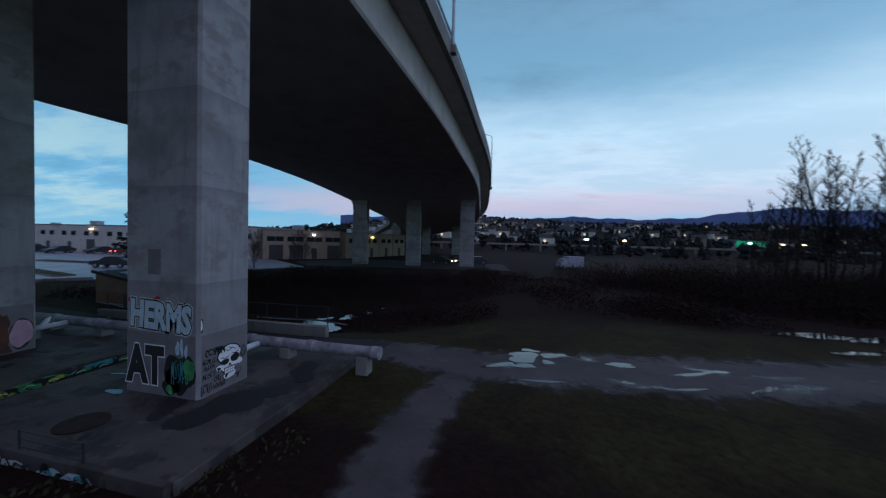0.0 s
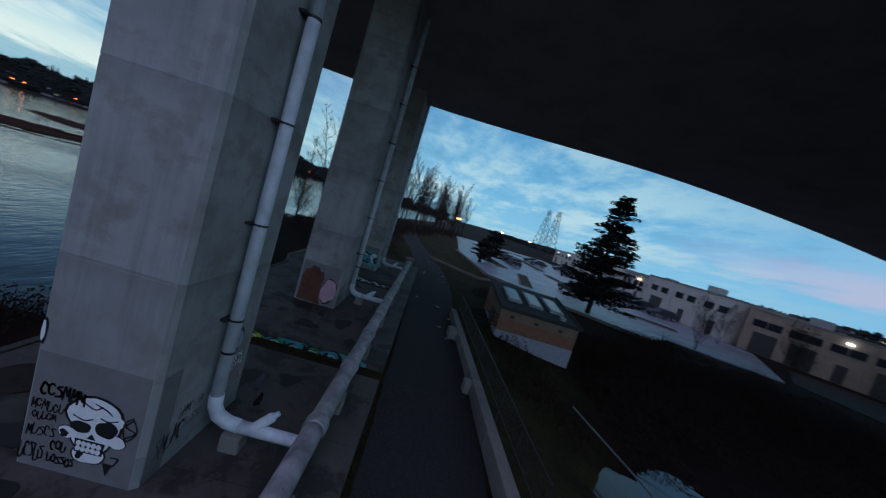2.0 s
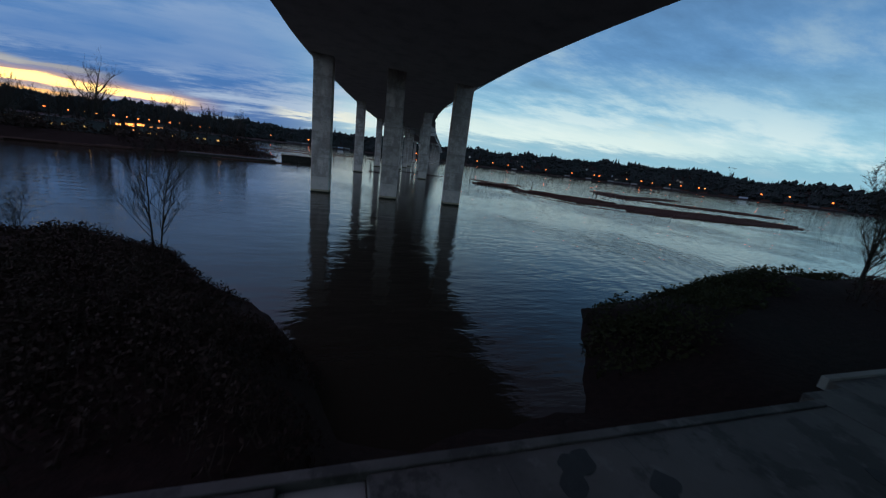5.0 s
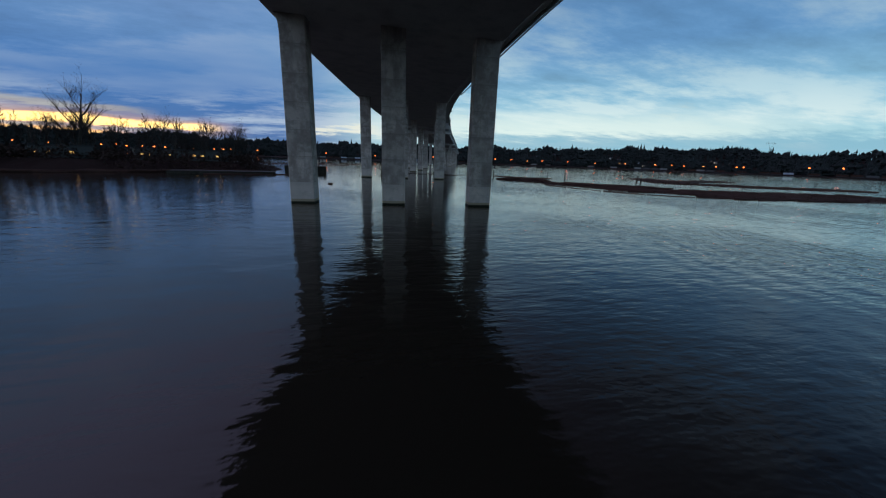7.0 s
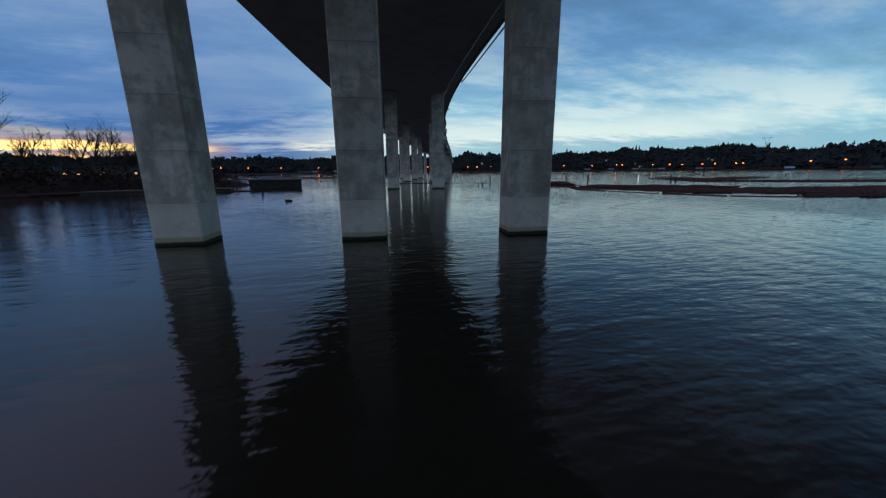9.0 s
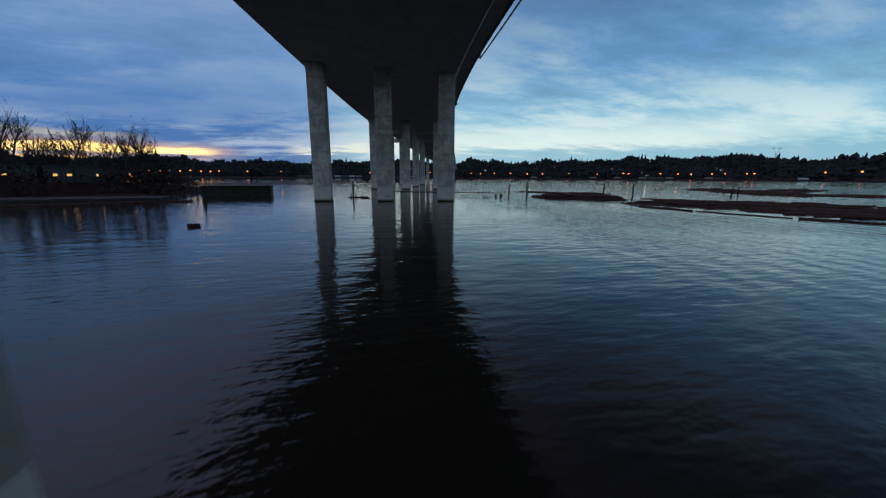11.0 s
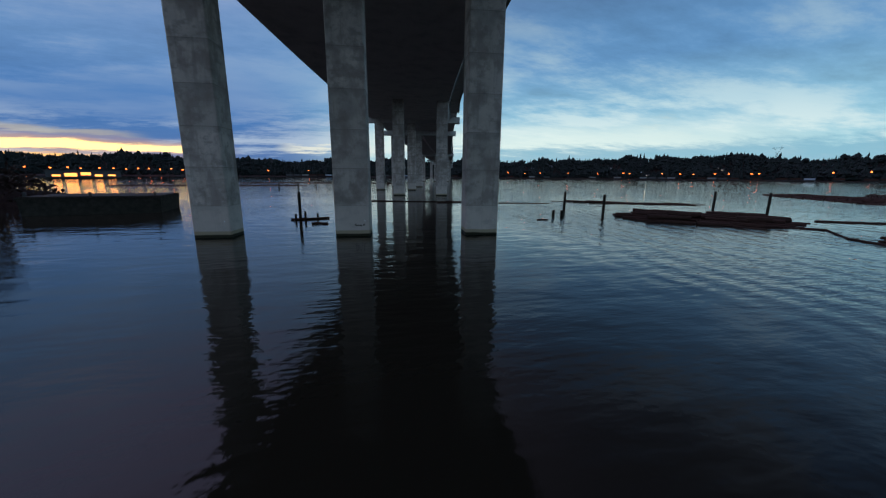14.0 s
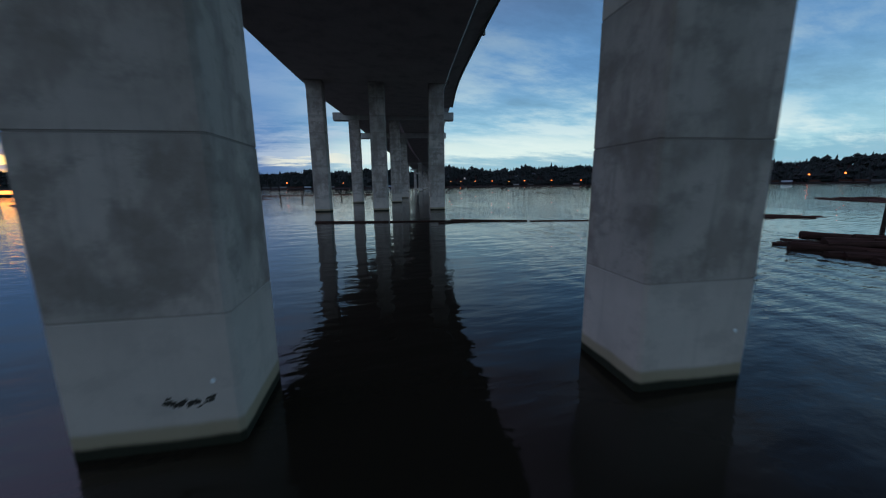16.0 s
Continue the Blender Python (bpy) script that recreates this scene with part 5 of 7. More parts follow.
def build_town():
    warehouse((97, -47.5), (62, -46.5), 14, 5.6, M_WHITEWALL, "long pale warehouse with small windows and wall lamps", 5, 1, (0, 3))
    warehouse((60, -46.6), (47, -46.2), 14, 5.2, M_WHITEWALL, "pale low warehouse beside the parking lot", 3, 2, (1,))
    warehouse((46, -43.5), (30.5, -45.8), 13, 5.8, M_WHITEWALL, "pale stucco warehouse with a large dark doorway", 3, 3, ())
    warehouse((29.6, -47), (19.2, -56.5), 12, 5.4, M_TANWALL, "tan two-storey commercial block with dark doors", 4, 4, (2,))
    warehouse((18.8, -58), (13.5, -80), 16, 5.2, M_TANWALL, "tan warehouse with a pale blue loading door", 4, 5, (1,))
    warehouse((140, -60), (100, -58), 20, 5.5, M_WHITEWALL, "distant white warehouse with red signs", 5, 8, (0, 3))


build_town()


def build_car():
    """A parked car, 4.4 m long, nose toward +x."""
    car = holder("car", pose(0, 0, -500), "dark parked car on the wet lot", "car", "parked cars")
    prof = [(-2.15, 0.35), (2.1, 0.35), (2.2, 0.55), (2.1, 0.80), (1.0, 0.95), (0.35, 1.38), (-1.1, 1.42), (-1.75, 1.0), (-2.2, 0.92)]
    s = Shape()
    rings = []
    for y, k in ((-0.86, 0.97), (-0.78, 1.0), (0.78, 1.0), (0.86, 0.97)):
        rings.append([(x * k, y, 0.35 + (z - 0.35) * k) for x, z in prof])
    s.loft(rings[::-1])
    part("body", s, plain("car_paint", (0.05, 0.055, 0.065), 0.3, 0.3, var=0.05, bumpy=0), car)
    part("glass", Shape().box(-1.45, -0.80, 1.0, 0.55, 0.80, 1.30, None, 0.12), M_WINDOW, car)
    for x in (-1.35, 1.35):
        for y in (-0.8, 0.8):
            wh = part("wheel", Shape().tube([(x, y - 0.11, 0.32), (x, y + 0.11, 0.32)], 0.32, 16), M_ROOF, car)
            part("rim", Shape().tube([(x, y - 0.12, 0.32), (x, y + 0.12, 0.32)], 0.18, 10), M_GALV, wh)
    return car


def build_cars():
    car = build_car()
    spots = [(58, -43, 10), (52, -43.3, 95), (64, -43, 88), (86, -44, 85), (78, -40, 90), (-3.5, -53, 160), (-9, -56, 20), (-6, -62, 15), (36, -40.5, 90), (41.5, -40.5, 90), (44.2, -40.3, 270), (70, -40.2, 90), (49, -20, 0), (55, -19.6, 4), (62, -20.2, 2), (70, -31, 90), (76, -31, 90), (31, -24, 20)]
    for i, (x, y, a) in enumerate(spots):
        copy_thing(car, pose(x, y, 2.3, 0, 0, a))
    for o in (*car.children_recursive, car):
        bpy.data.objects.remove(o)
    for x, y, z, mat, lab in [(-5.4, -52.0, 2.95, M_LAMP_WARM, "warm lit headlamp of a parked car"), (-5.9, -53.2, 2.95, M_LAMP_WARM, "warm lit headlamp of a parked car")]:
        thing("headlamp", Shape().tube([(x, y, z), (x - 0.04, y + 0.1, z)], 0.14, 10), mat, lab, "car lamp", "car lamps")
    red = emitter("tail_lamp_glow", (1.0, 0.05, 0.03), 8.0)
    for dx in (-0.6, 0.6):
        thing("tail_lamp", Shape().box(57 + dx, -40.8, 3.0, 57.3 + dx, -40.74, 3.15), red, "glowing red tail lamp of a car on the lot", "car lamp", "car lamps")


build_cars()


def build_van():
    van = holder("van", pose(-25.6, -55, 2.2, 0, 0, 25) @ Matrix.Scale(0.85, 4), "pale grey box van parked beyond the field", "van")
    part("body", Shape().box(-2.4, -1.0, 0.45, 1.2, 1.0, 2.5, None, 0.08), M_GREYBLUE, van)
    part("cab", Shape().loft([[(1.204, -0.95, 0.45), (2.7, -0.95, 0.45), (2.7, 0.95, 0.45), (1.204, 0.95, 0.45)], [(1.204, -0.95, 1.2), (2.6, -0.95, 1.2), (2.6, 0.95, 1.2), (1.204, 0.95, 1.2)], [(1.204, -0.85, 2.1), (1.9, -0.85, 2.1), (1.9, 0.85, 2.1), (1.204, 0.85, 2.1)]]), M_GREYBLUE, van)
    part("windscreen", Shape().loft([[(2.0, -0.8, 1.3), (2.58, -0.8, 1.3), (2.58, 0.8, 1.3), (2.0, 0.8, 1.3)], [(1.7, -0.75, 2.0), (2.02, -0.75, 2.0), (2.02, 0.75, 2.0), (1.7, 0.75, 2.0)]]), M_WINDOW, van)
    for x in (-1.5, 1.9):
        for y in (-0.9, 0.9):
            wh = part("wheel", Shape().tube([(x, y - 0.12, 0.36), (x, y + 0.12, 0.36)], 0.36, 14), M_ROOF, van)
            part("rim", Shape().tube([(x, y - 0.13, 0.36), (x, y + 0.13, 0.36)], 0.19, 10), M_GALV, wh)


build_van()


# ---- rail along the river edge of the slab ----
def build_edge_rail():
    rl = holder("edge_rail", pose(0, 0, 0), "low dark steel guard rail along the river edge of the slab", "rail")
    for z in (2.55, 2.70, 2.85):
        part("bar", Shape().tube([(-10.4, 3.28, z), (-8.75, 3.28, z)], 0.012, 8), M_STEEL, rl)
    for x in (-10.4, -8.75):
        part("post", Shape().tube([(x, 3.28, SLAB), (x, 3.28, 2.88)], 0.018, 8), M_STEEL, rl)


build_edge_rail()


# ---- marks on the river piers ----
def pier_marks():
    M_SCUFF = plain("dark_scuff", (0.05, 0.042, 0.035), 0.8, var=0.3, bumpy=0)
    for k in (1, 2, 3):
        for c in (-1, 0, 1):
            disc = [(0.82 + 0.035 * math.cos(a), -PD / 2 - 0.02, 1.05 + 0.035 * math.sin(a)) for a in np.linspace(0, 2 * math.pi, 12, endpoint=False)]
            part("survey_mark", Shape().loft([[(x, -PD / 2 + 0.01, z) for x, _, z in disc], disc]), M_WHITE, COLUMNS[k, c], "small white survey mark")
    rg = random.Random(71)
    m = Matrix(((1, 0, 0, 0), (0, 0, -1, -PD / 2 - 0.004), (0, 1, 0, 0), (0, 0, 0, 1)))
    scuff = Shape()
    for _ in range(16):
        x, z = rg.uniform(0.15, 0.85), 0.74 + rg.gauss(0, 0.05)
        scuff.flat(blob(x, z, rg.uniform(0.03, 0.08), rg.uniform(0.015, 0.04), rg, 0.2, 10, 0.5), m)
    part("scuff", scuff, M_SCUFF, COLUMNS[2, 0], "dark scuffed patch left by moored timber")


pier_marks()


# ---- trees ----
def bare_tree(seed, tall, spread=0.5, lean=0.0, forks=5, thick=0.016):
    """Trunk and limbs as one shape, twigs as another."""
    rg = random.Random(seed)
    wood, twig = Shape(), Shape()

    def grow(p, d, ln, r, depth):
        pts, rad = [p], [r]
        q, dd = p.copy(), d.copy()
        segs = 4 if depth < 2 else 3
        for k in range(segs):
            dd = (dd + Vector((rg.uniform(-1, 1), rg.uniform(-1, 1), rg.uniform(-0.3, 0.8))) * 0.13).normalized()
            q = q + dd * ln / segs
            pts.append(q.copy())
            rad.append(max(r * (1 - 0.72 * (k + 1) / segs), 0.005))
        (wood if depth < 2 else twig).tube(pts, rad, 7 if depth == 0 else (4 if depth < 3 else 3), False)
        if depth >= 4:
            return
        kids = (forks + 4, forks, 4, 3)[depth]
        for k in range(kids):
            f = rg.uniform(0.28 if depth == 0 else 0.15, 0.98)
            i = min(int(f * segs), segs - 1)
            base = pts[i].lerp(pts[i + 1], f * segs - i)
            out = Vector((rg.uniform(-1, 1), rg.uniform(-1, 1), rg.uniform(0.1, 0.9)))
            nd = (dd * (1 - spread) + out.normalized() * spread * 1.3).normalized()
            grow(base, nd, ln * rg.uniform(0.32, 0.55) * (1.1 - 0.3 * f), rad[i] * rg.uniform(0.4, 0.6), depth + 1)

    grow(Vector((0, 0, -0.2)), Vector((lean, 0, 1)).normalized(), tall, tall * thick, 0)
    return wood, twig


def tall_tree(seed, tall, base=0.22, slim=1.0, limbs=26, twigs=0.011):
    """A slender bare tree: one leading trunk with many thin rising side limbs."""
    rg = random.Random(seed)
    wood, twig = Shape(), Shape()

    def limb(shape, p, d, ln, r, segs, n, rise):
        pts, rad, q, dd = [p.copy()], [r], p.copy(), d.copy()
        for k in range(segs):
            dd = (dd + Vector((rg.uniform(-1, 1), rg.uniform(-1, 1), 0)) * 0.10 + Vector((0, 0, rise))).normalized()
            q = q + dd * ln / segs
            pts.append(q.copy())
            rad.append(max(r * (1 - 0.85 * (k + 1) / segs), 0.005))
        shape.tube(pts, rad, n, False)
        return pts, dd

    stems = 1 if rg.random() < 0.6 else 2
    for st in range(stems):
        lean = Vector((rg.uniform(-0.06, 0.06), rg.uniform(-0.06, 0.06), 1)).normalized()
        top = tall * rg.uniform(0.85, 1.0)
        trunk, _ = limb(wood, Vector((0.3 * st, 0.1 * st, -0.2)), lean, top, top * 0.0085, 8, 7, 0.02)
        for k in range(limbs):
            f = base + (1 - base) * (k + rg.random()) / limbs
            i = min(int(f * 8), 7)
            p = trunk[i].lerp(trunk[i + 1], f * 8 - i)
            a = rg.uniform(0, 6.28)
            up = rg.uniform(0.6, 1.6)
            d = Vector((math.cos(a), math.sin(a), up)).normalized()
            ln = tall * slim * (0.30 * (1.05 - f) ** 0.7 + 0.03) * rg.uniform(0.6, 1.15)
            pts, dd = limb(wood, p, d, ln, 0.012 * (1.3 - f) * tall * 0.22 + 0.008, 4, 4, 0.08)
            for _ in range(7):
                g = rg.uniform(0.2, 1.0)
                m = min(int(g * 4), 3)
                q = pts[m].lerp(pts[m + 1], g * 4 - m)
                e = (dd + Vector((rg.uniform(-1, 1), rg.uniform(-1, 1), rg.uniform(-0.2, 0.9))) * 0.85).normalized()
                sub, de = limb(twig, q, e, ln * rg.uniform(0.22, 0.45), twigs, 2, 3, 0.08)
                for _ in range(3):
                    w = (de + Vector((rg.uniform(-1, 1), rg.uniform(-1, 1), rg.uniform(-0.3, 0.8))) * 0.9).normalized()
                    limb(twig, sub[1].lerp(sub[2], rg.random()), w, ln * rg.uniform(0.10, 0.22), twigs * 0.75, 1, 3, 0.0)
    return wood, twig


TREES = []
for i, (tall, base, slim, limbs, twigs) in enumerate([(12, 0.28, 0.80, 24, 0.010), (14, 0.32, 0.70, 24, 0.010), (10, 0.25, 0.9, 24, 0.011), (7.5, 0.15, 1.2, 26, 0.012), (14, 0.30, 0.55, 32, 0.020)]):
    wd, tw = tall_tree(100 + i, tall, base, slim, limbs, twigs)
    TREES.append((wd.mesh("trunk", M_BARK), tw.mesh("crown", M_TWIG)))
for i, (tall, spread, forks) in enumerate([(12, 0.55, 8), (11, 0.45, 8)]):
    wd, tw = bare_tree(105 + i, tall, spread, 0.04, forks, 0.025)
    TREES.append((wd.mesh("trunk", M_BARK), tw.mesh("crown", M_TWIG)))


def plant_tree(k, x, y, scale, turn, label, z=None):
    ob = holder("bare_tree", pose(x, y, hgt(x, y) if z is None else z, 0, 0, turn), label, "tree", "bare trees")
    ob.scale = (scale, scale, scale)
    for name, me in zip(("trunk", "crown"), TREES[k]):
        c = new(name, me)
        c.parent = ob


def build_trees():
    rg = random.Random(31)
    lab = "bare winter tree with thin dark branches on the river bank"
    for x, y, k, s in [(17.5, 6.6, 1, 0.85), (19.4, 5.2, 0, 0.9), (21, 7.6, 1, 1.0), (22.5, 4.6, 0, 0.95), (24, 6.5, 1, 1.05), (25.5, 3.4, 2, 1.1), (27, 8.4, 1, 1.0), (28.8, 6.2, 0, 1.15), (30.5, 4.0, 1, 0.95), (33, 7.5, 0, 1.1), (36, 5.0, 1, 1.0), (18.6, 9.2, 2, 0.9), (15.9, 8.0, 3, 0.8)]:
        plant_tree(k, x, y, s * (0.95 if x < 21 else 1.25), rg.uniform(0, 360), lab)
    for i in range(20):
        x = 38 + i * 2.6 + rg.uniform(-1, 1)
        plant_tree(rg.randrange(3), x, 6.5 + rg.uniform(-3, 5) + (x - 38) * 0.05, rg.uniform(0.7, 1.05), rg.uniform(0, 360), lab)
    rg = random.Random(37)
    for i in range(70):
        x = 27 + i * 1.1 + rg.uniform(-1, 1)
        y = 7.5 - (x - 27) * 0.27 + rg.uniform(-2.5, 5)
        plant_tree(rg.choice((0, 1, 2, 4)), x, y, rg.uniform(0.8, 1.25), rg.uniform(0, 360), lab)
    for x, y, k, s in [(-36, -25, 4, 0.62), (-37.4, -26, 4, 0.66), (-38.5, -27, 4, 0.6), (-41, -29, 4, 0.85)] + [(-43 - 1.3 * i + rg.uniform(-0.6, 0.6), -29 + rg.uniform(-3, 3) + 0.5 * i, 4 if i % 3 else 1, rg.uniform(0.85, 1.08)) for i in range(18)] + [(-43 - 1.1 * i + rg.uniform(-0.6, 0.6), -32 + rg.uniform(-4, 3) + 0.5 * i, 4 if i % 2 else 1, rg.uniform(0.88, 1.12)) for i in range(26)]:
        plant_tree(k, x, y, s, rg.uniform(0, 360), "tall bare poplar-like tree beyond the muddy track")
    plant_tree(3, -12.6, 17.3, 0.72, 40, "small leafless sapling on the river bank")
    plant_tree(3, -17.8, 18.4, 0.34, 140, "small leafless sapling on the river bank")
    for i in range(130):
        u, w = rg.uniform(-48, 54), rg.uniform(-8, 5)
        x, y = -80 + u * 0.82 - w * 0.57, 102 + u * 0.57 + w * 0.82
        plant_tree(rg.choice((4, 4, 5, 5, 6, 6)), x, y, rg.uniform(0.5, 0.86), rg.uniform(0, 360), "bare tree on the low river island")
    plant_tree(5, -64, 110, 1.2, 20, "broad bare tree standing over the low island")
    for x, y in [(16.5, -30.5), (20, -44), (25, -40), (13, -36)]:
        plant_tree(3, x, y, 0.75, rg.uniform(0, 360), "bare street tree beside the parking lot")


build_trees()


def conifer(seed, tall):
    rg = random.Random(seed)
    trunk = Shape().tube([(0, 0, -0.3), (0.1, 0.05, tall * 0.5), (0.05, 0, tall * 0.97)], [0.26, 0.15, 0.02], 8)
    crown = Shape()
    z = 1.3
    while z < tall * 0.985:
        f = (z - 1.3) / (tall - 1.3)
        reach = (1 - f) ** 0.72 * tall * 0.30 + 0.2
        for k in range(9 if f < 0.85 else 6):
            if rg.random() < 0.1:
                continue
            a = rg.uniform(0, 6.28)
            ln = reach * rg.uniform(0.6, 1.1)
            z += rg.uniform(-0.12, 0.12)
            dz = rg.uniform(-0.05, 0.22) * ln
            d = Vector((math.cos(a), math.sin(a), 0))
            side = Vector((-d.y, d.x, 0))
            crown.tube([(0, 0, z), tuple(d * ln * 0.6 + Vector((0, 0, z + dz * 0.4))), tuple(d * ln + Vector((0, 0, z + dz)))], [0.035, 0.02, 0.006], 3, False)
            n = max(12, int(ln * 34))
            for j in range(n):
                t = rg.uniform(0.15, 1.05)
                p = d * ln * t + Vector((0, 0, z + dz * t))
                w = ln * 0.26 * (1.15 - t) + 0.09
                o = side * rg.uniform(-1, 1) * w + Vector((0, 0, rg.uniform(-0.16, 0.12)))
                e = (d * rg.uniform(0.3, 0.8) + side * rg.uniform(-0.8, 0.8) + Vector((0, 0, rg.uniform(-0.35, 0.15)))) * rg.uniform(0.26, 0.52)
                h = Vector((rg.uniform(-1, 1), rg.uniform(-1, 1), rg.uniform(-1, 1))).normalized() * 0.10
                q = p + o
                crown.add([q - h, q + h, q + e], [(0, 1, 2)])
        z += 0.26 + 0.10 * (1 - f)
    return trunk, crown


def build_conifers():
    tr, cr = conifer(5, 12.2)
    ob = holder("fir_tree", pose(18.6, -20.6, hgt(18.6, -20.6)), "tall dark fir tree at the edge of the parking lot", "tree")
    part("trunk", tr, M_BARK, ob)
    part("crown", cr, M_NEEDLE, ob)
    tr, cr = conifer(6, 5.2)
    for x, y, s in [(42, -14, 1.0), (36, -11.6, 0.7)]:
        ob = holder("fir_tree", pose(x, y, hgt(x, y), 0, 0, x), "small dark evergreen tree beside the lot", "tree")
        ob.scale = (s * 1.5, s * 1.5, s)
        part("trunk", tr, M_BARK, ob)
        part("crown", cr, M_NEEDLE, ob)


build_conifers()


# ---- brush ----
def thicket(name, spots, mat, label, seed, leaf=0.10, dens=70, twigs=True):
    rg = random.Random(seed)
    s = Shape()
    for x, y, r, h in spots:
        n = int(dens * r * r * 1.6)
        z0 = hgt(x, y)
        gx, gy = (hgt(x + r * 0.6, y) - hgt(x - r * 0.6, y)) / (1.2 * r), (hgt(x, y + r * 0.6) - hgt(x, y - r * 0.6)) / (1.2 * r)
        for _ in range(n):
            a, q = rg.uniform(0, 6.28), r * math.sqrt(rg.random())
            px, py = x + q * math.cos(a), y + q * math.sin(a)
            top = h * (1 - (q / r) ** 2 * 0.75) * rg.uniform(0.55, 1.05)
            pz = z0 + gx * (px - x) + gy * (py - y)
            z = pz + top * rg.random() ** 0.6
            d = Vector((rg.uniform(-1, 1), rg.uniform(-1, 1), rg.uniform(-0.6, 1))).normalized() * leaf * rg.uniform(0.6, 1.8)
            e = d.orthogonal().normalized() * leaf * rg.uniform(0.3, 0.8)
            c = Vector((px, py, z))
            s.add([c - d, c + e, c + d, c - e], [(0, 1, 2, 3)])
            if twigs and rg.random() < 0.16:
                b = Vector((px, py, pz - 0.05))
                e2 = b + Vector((rg.uniform(-0.35, 0.35), rg.uniform(-0.35, 0.35), 1)) * top * 1.15
                s.tube([b, e2], [0.014, 0.004], 3, False)
    return thing(name, s, mat, label, "brush", kind="stuff")


def build_brush():
    rg = random.Random(44)
    sp = []
    for _ in range(230):
        x = rg.uniform(-24, -5.6)
        y = float(np.interp(x, SHX, SHY)) - rg.uniform(0.6, 11.5)
        if y > 3.9:
            sp.append((x, y, rg.uniform(0.6, 1.3), rg.uniform(0.35, 0.85)))
    thicket("bank_brush", sp, M_BRUSH, "tangled dry bramble covering the river bank", 1, 0.045, 170)
    sp = []
    for _ in range(90):
        x = rg.uniform(3.6, 30)
        y = float(np.interp(x, SHX, SHY)) - rg.uniform(0.4, 4.5)
        if y > 5.6:
            sp.append((x, y, rg.uniform(0.6, 1.2), rg.uniform(0.35, 0.8)))
    thicket("bank_grass", sp, M_LEAFY, "low dark grass and bramble on the river bank", 2, 0.08, 90)
    sp = []
    for _ in range(170):
        x, y = rg.uniform(-15, 13), rg.uniform(-34, -9)
        if not (3 < x < 9.5 and -14.5 < y < -7) and math.hypot(x + 5.2, y + 12) > 3.2 and not (x < -6 and y > -12):
            sp.append((x, y, rg.uniform(0.9, 1.8), rg.uniform(0.6, 1.3)))
    thicket("hollow_brush", sp, M_BRUSH, "dark leafless brush filling the hollow beside the path", 3, 0.05, 100)
    sp = []
    for _ in range(190):
        x, y = rg.uniform(-70, -12), rg.uniform(-46, -14)
        if y < -14 - 0.24 * max(0, -24 - x) and y > -40 and not (-34 < x < -28 and y > -15):
            far = min(max((-y - 20) / 14, 0), 1)
            sp.append((x, y, rg.uniform(1.4, 2.8), rg.uniform(0.7, 1.4) + 1.6 * far * (x < -22)))
    for i in range(120):
        x = rg.uniform(-80, -30)
        sp.append((x, -19 - 0.16 * (-28 - x) - rg.uniform(0, 12), rg.uniform(1.6, 2.8), rg.uniform(2.4, 5.0)))
    thicket("field_brush", sp, M_BRUSH, "rust brown winter brush in the open ground", 4, 0.07, 60)
    sp = [(rg.uniform(15, 80), rg.uniform(0.5, 9), rg.uniform(1.0, 2.2), rg.uniform(0.7, 1.5)) for _ in range(90)] + [(x, 8 - (x - 27) * 0.27 + rg.uniform(-1, 5), rg.uniform(1.2, 2.2), rg.uniform(0.8, 2.6)) for x in (rg.uniform(28, 105) for _ in range(110))]
    thicket("shore_brush", sp, M_BRUSH, "dark undergrowth below the bare trees", 5, 0.09, 34)
    sp = [(-80 + u * 0.82 - w * 0.57, 102 + u * 0.57 + w * 0.82, rg.uniform(2.2, 3.8), rg.uniform(1.8, 4.4)) for u, w in [(rg.uniform(-50, 57), rg.uniform(-15, 8)) for _ in range(170)]]
    thicket("island_brush", sp, M_BRUSH, "dense dark brush on the low island", 6, 0.30, 7)
    sp = []
    for _ in range(170):
        x, y = rg.uniform(-34, -10), rg.uniform(-15, 13)
        if y > 0.8 and not (-17.5 < x < -13.8) and y < float(np.interp(x, SHX, SHY)) - 3:
            sp.append((x, y, rg.uniform(0.5, 1.2), rg.uniform(0.10, 0.22)))
    thicket("grass_tufts", sp, M_LEAFY, "short rough winter grass beside the track", 7, 0.05, 130, False)


build_brush()


# ---- on the river ----
LOGS = []
for i in range(5):
    rg = random.Random(200 + i)
    r = 0.20 + 0.04 * i
    pts = [(-0.5 + k / 5, rg.uniform(-0.006, 0.006), rg.uniform(-0.01, 0.01)) for k in range(6)]
    s = Shape()
    n = 10
    rings = []
    for k, (x, y, z) in enumerate(pts):
        rad = r * (1.08 - 0.05 * k) * rg.uniform(0.94, 1.04)
        rings.append([(x, y + rad * rg.uniform(0.93, 1.05) * math.cos(2 * math.pi * j / n), z + rad * rg.uniform(0.93, 1.05) * math.sin(2 * math.pi * j / n)) for j in range(n)])
    LOGS.append(s.loft(rings[::-1]).mesh("log", M_LOG))


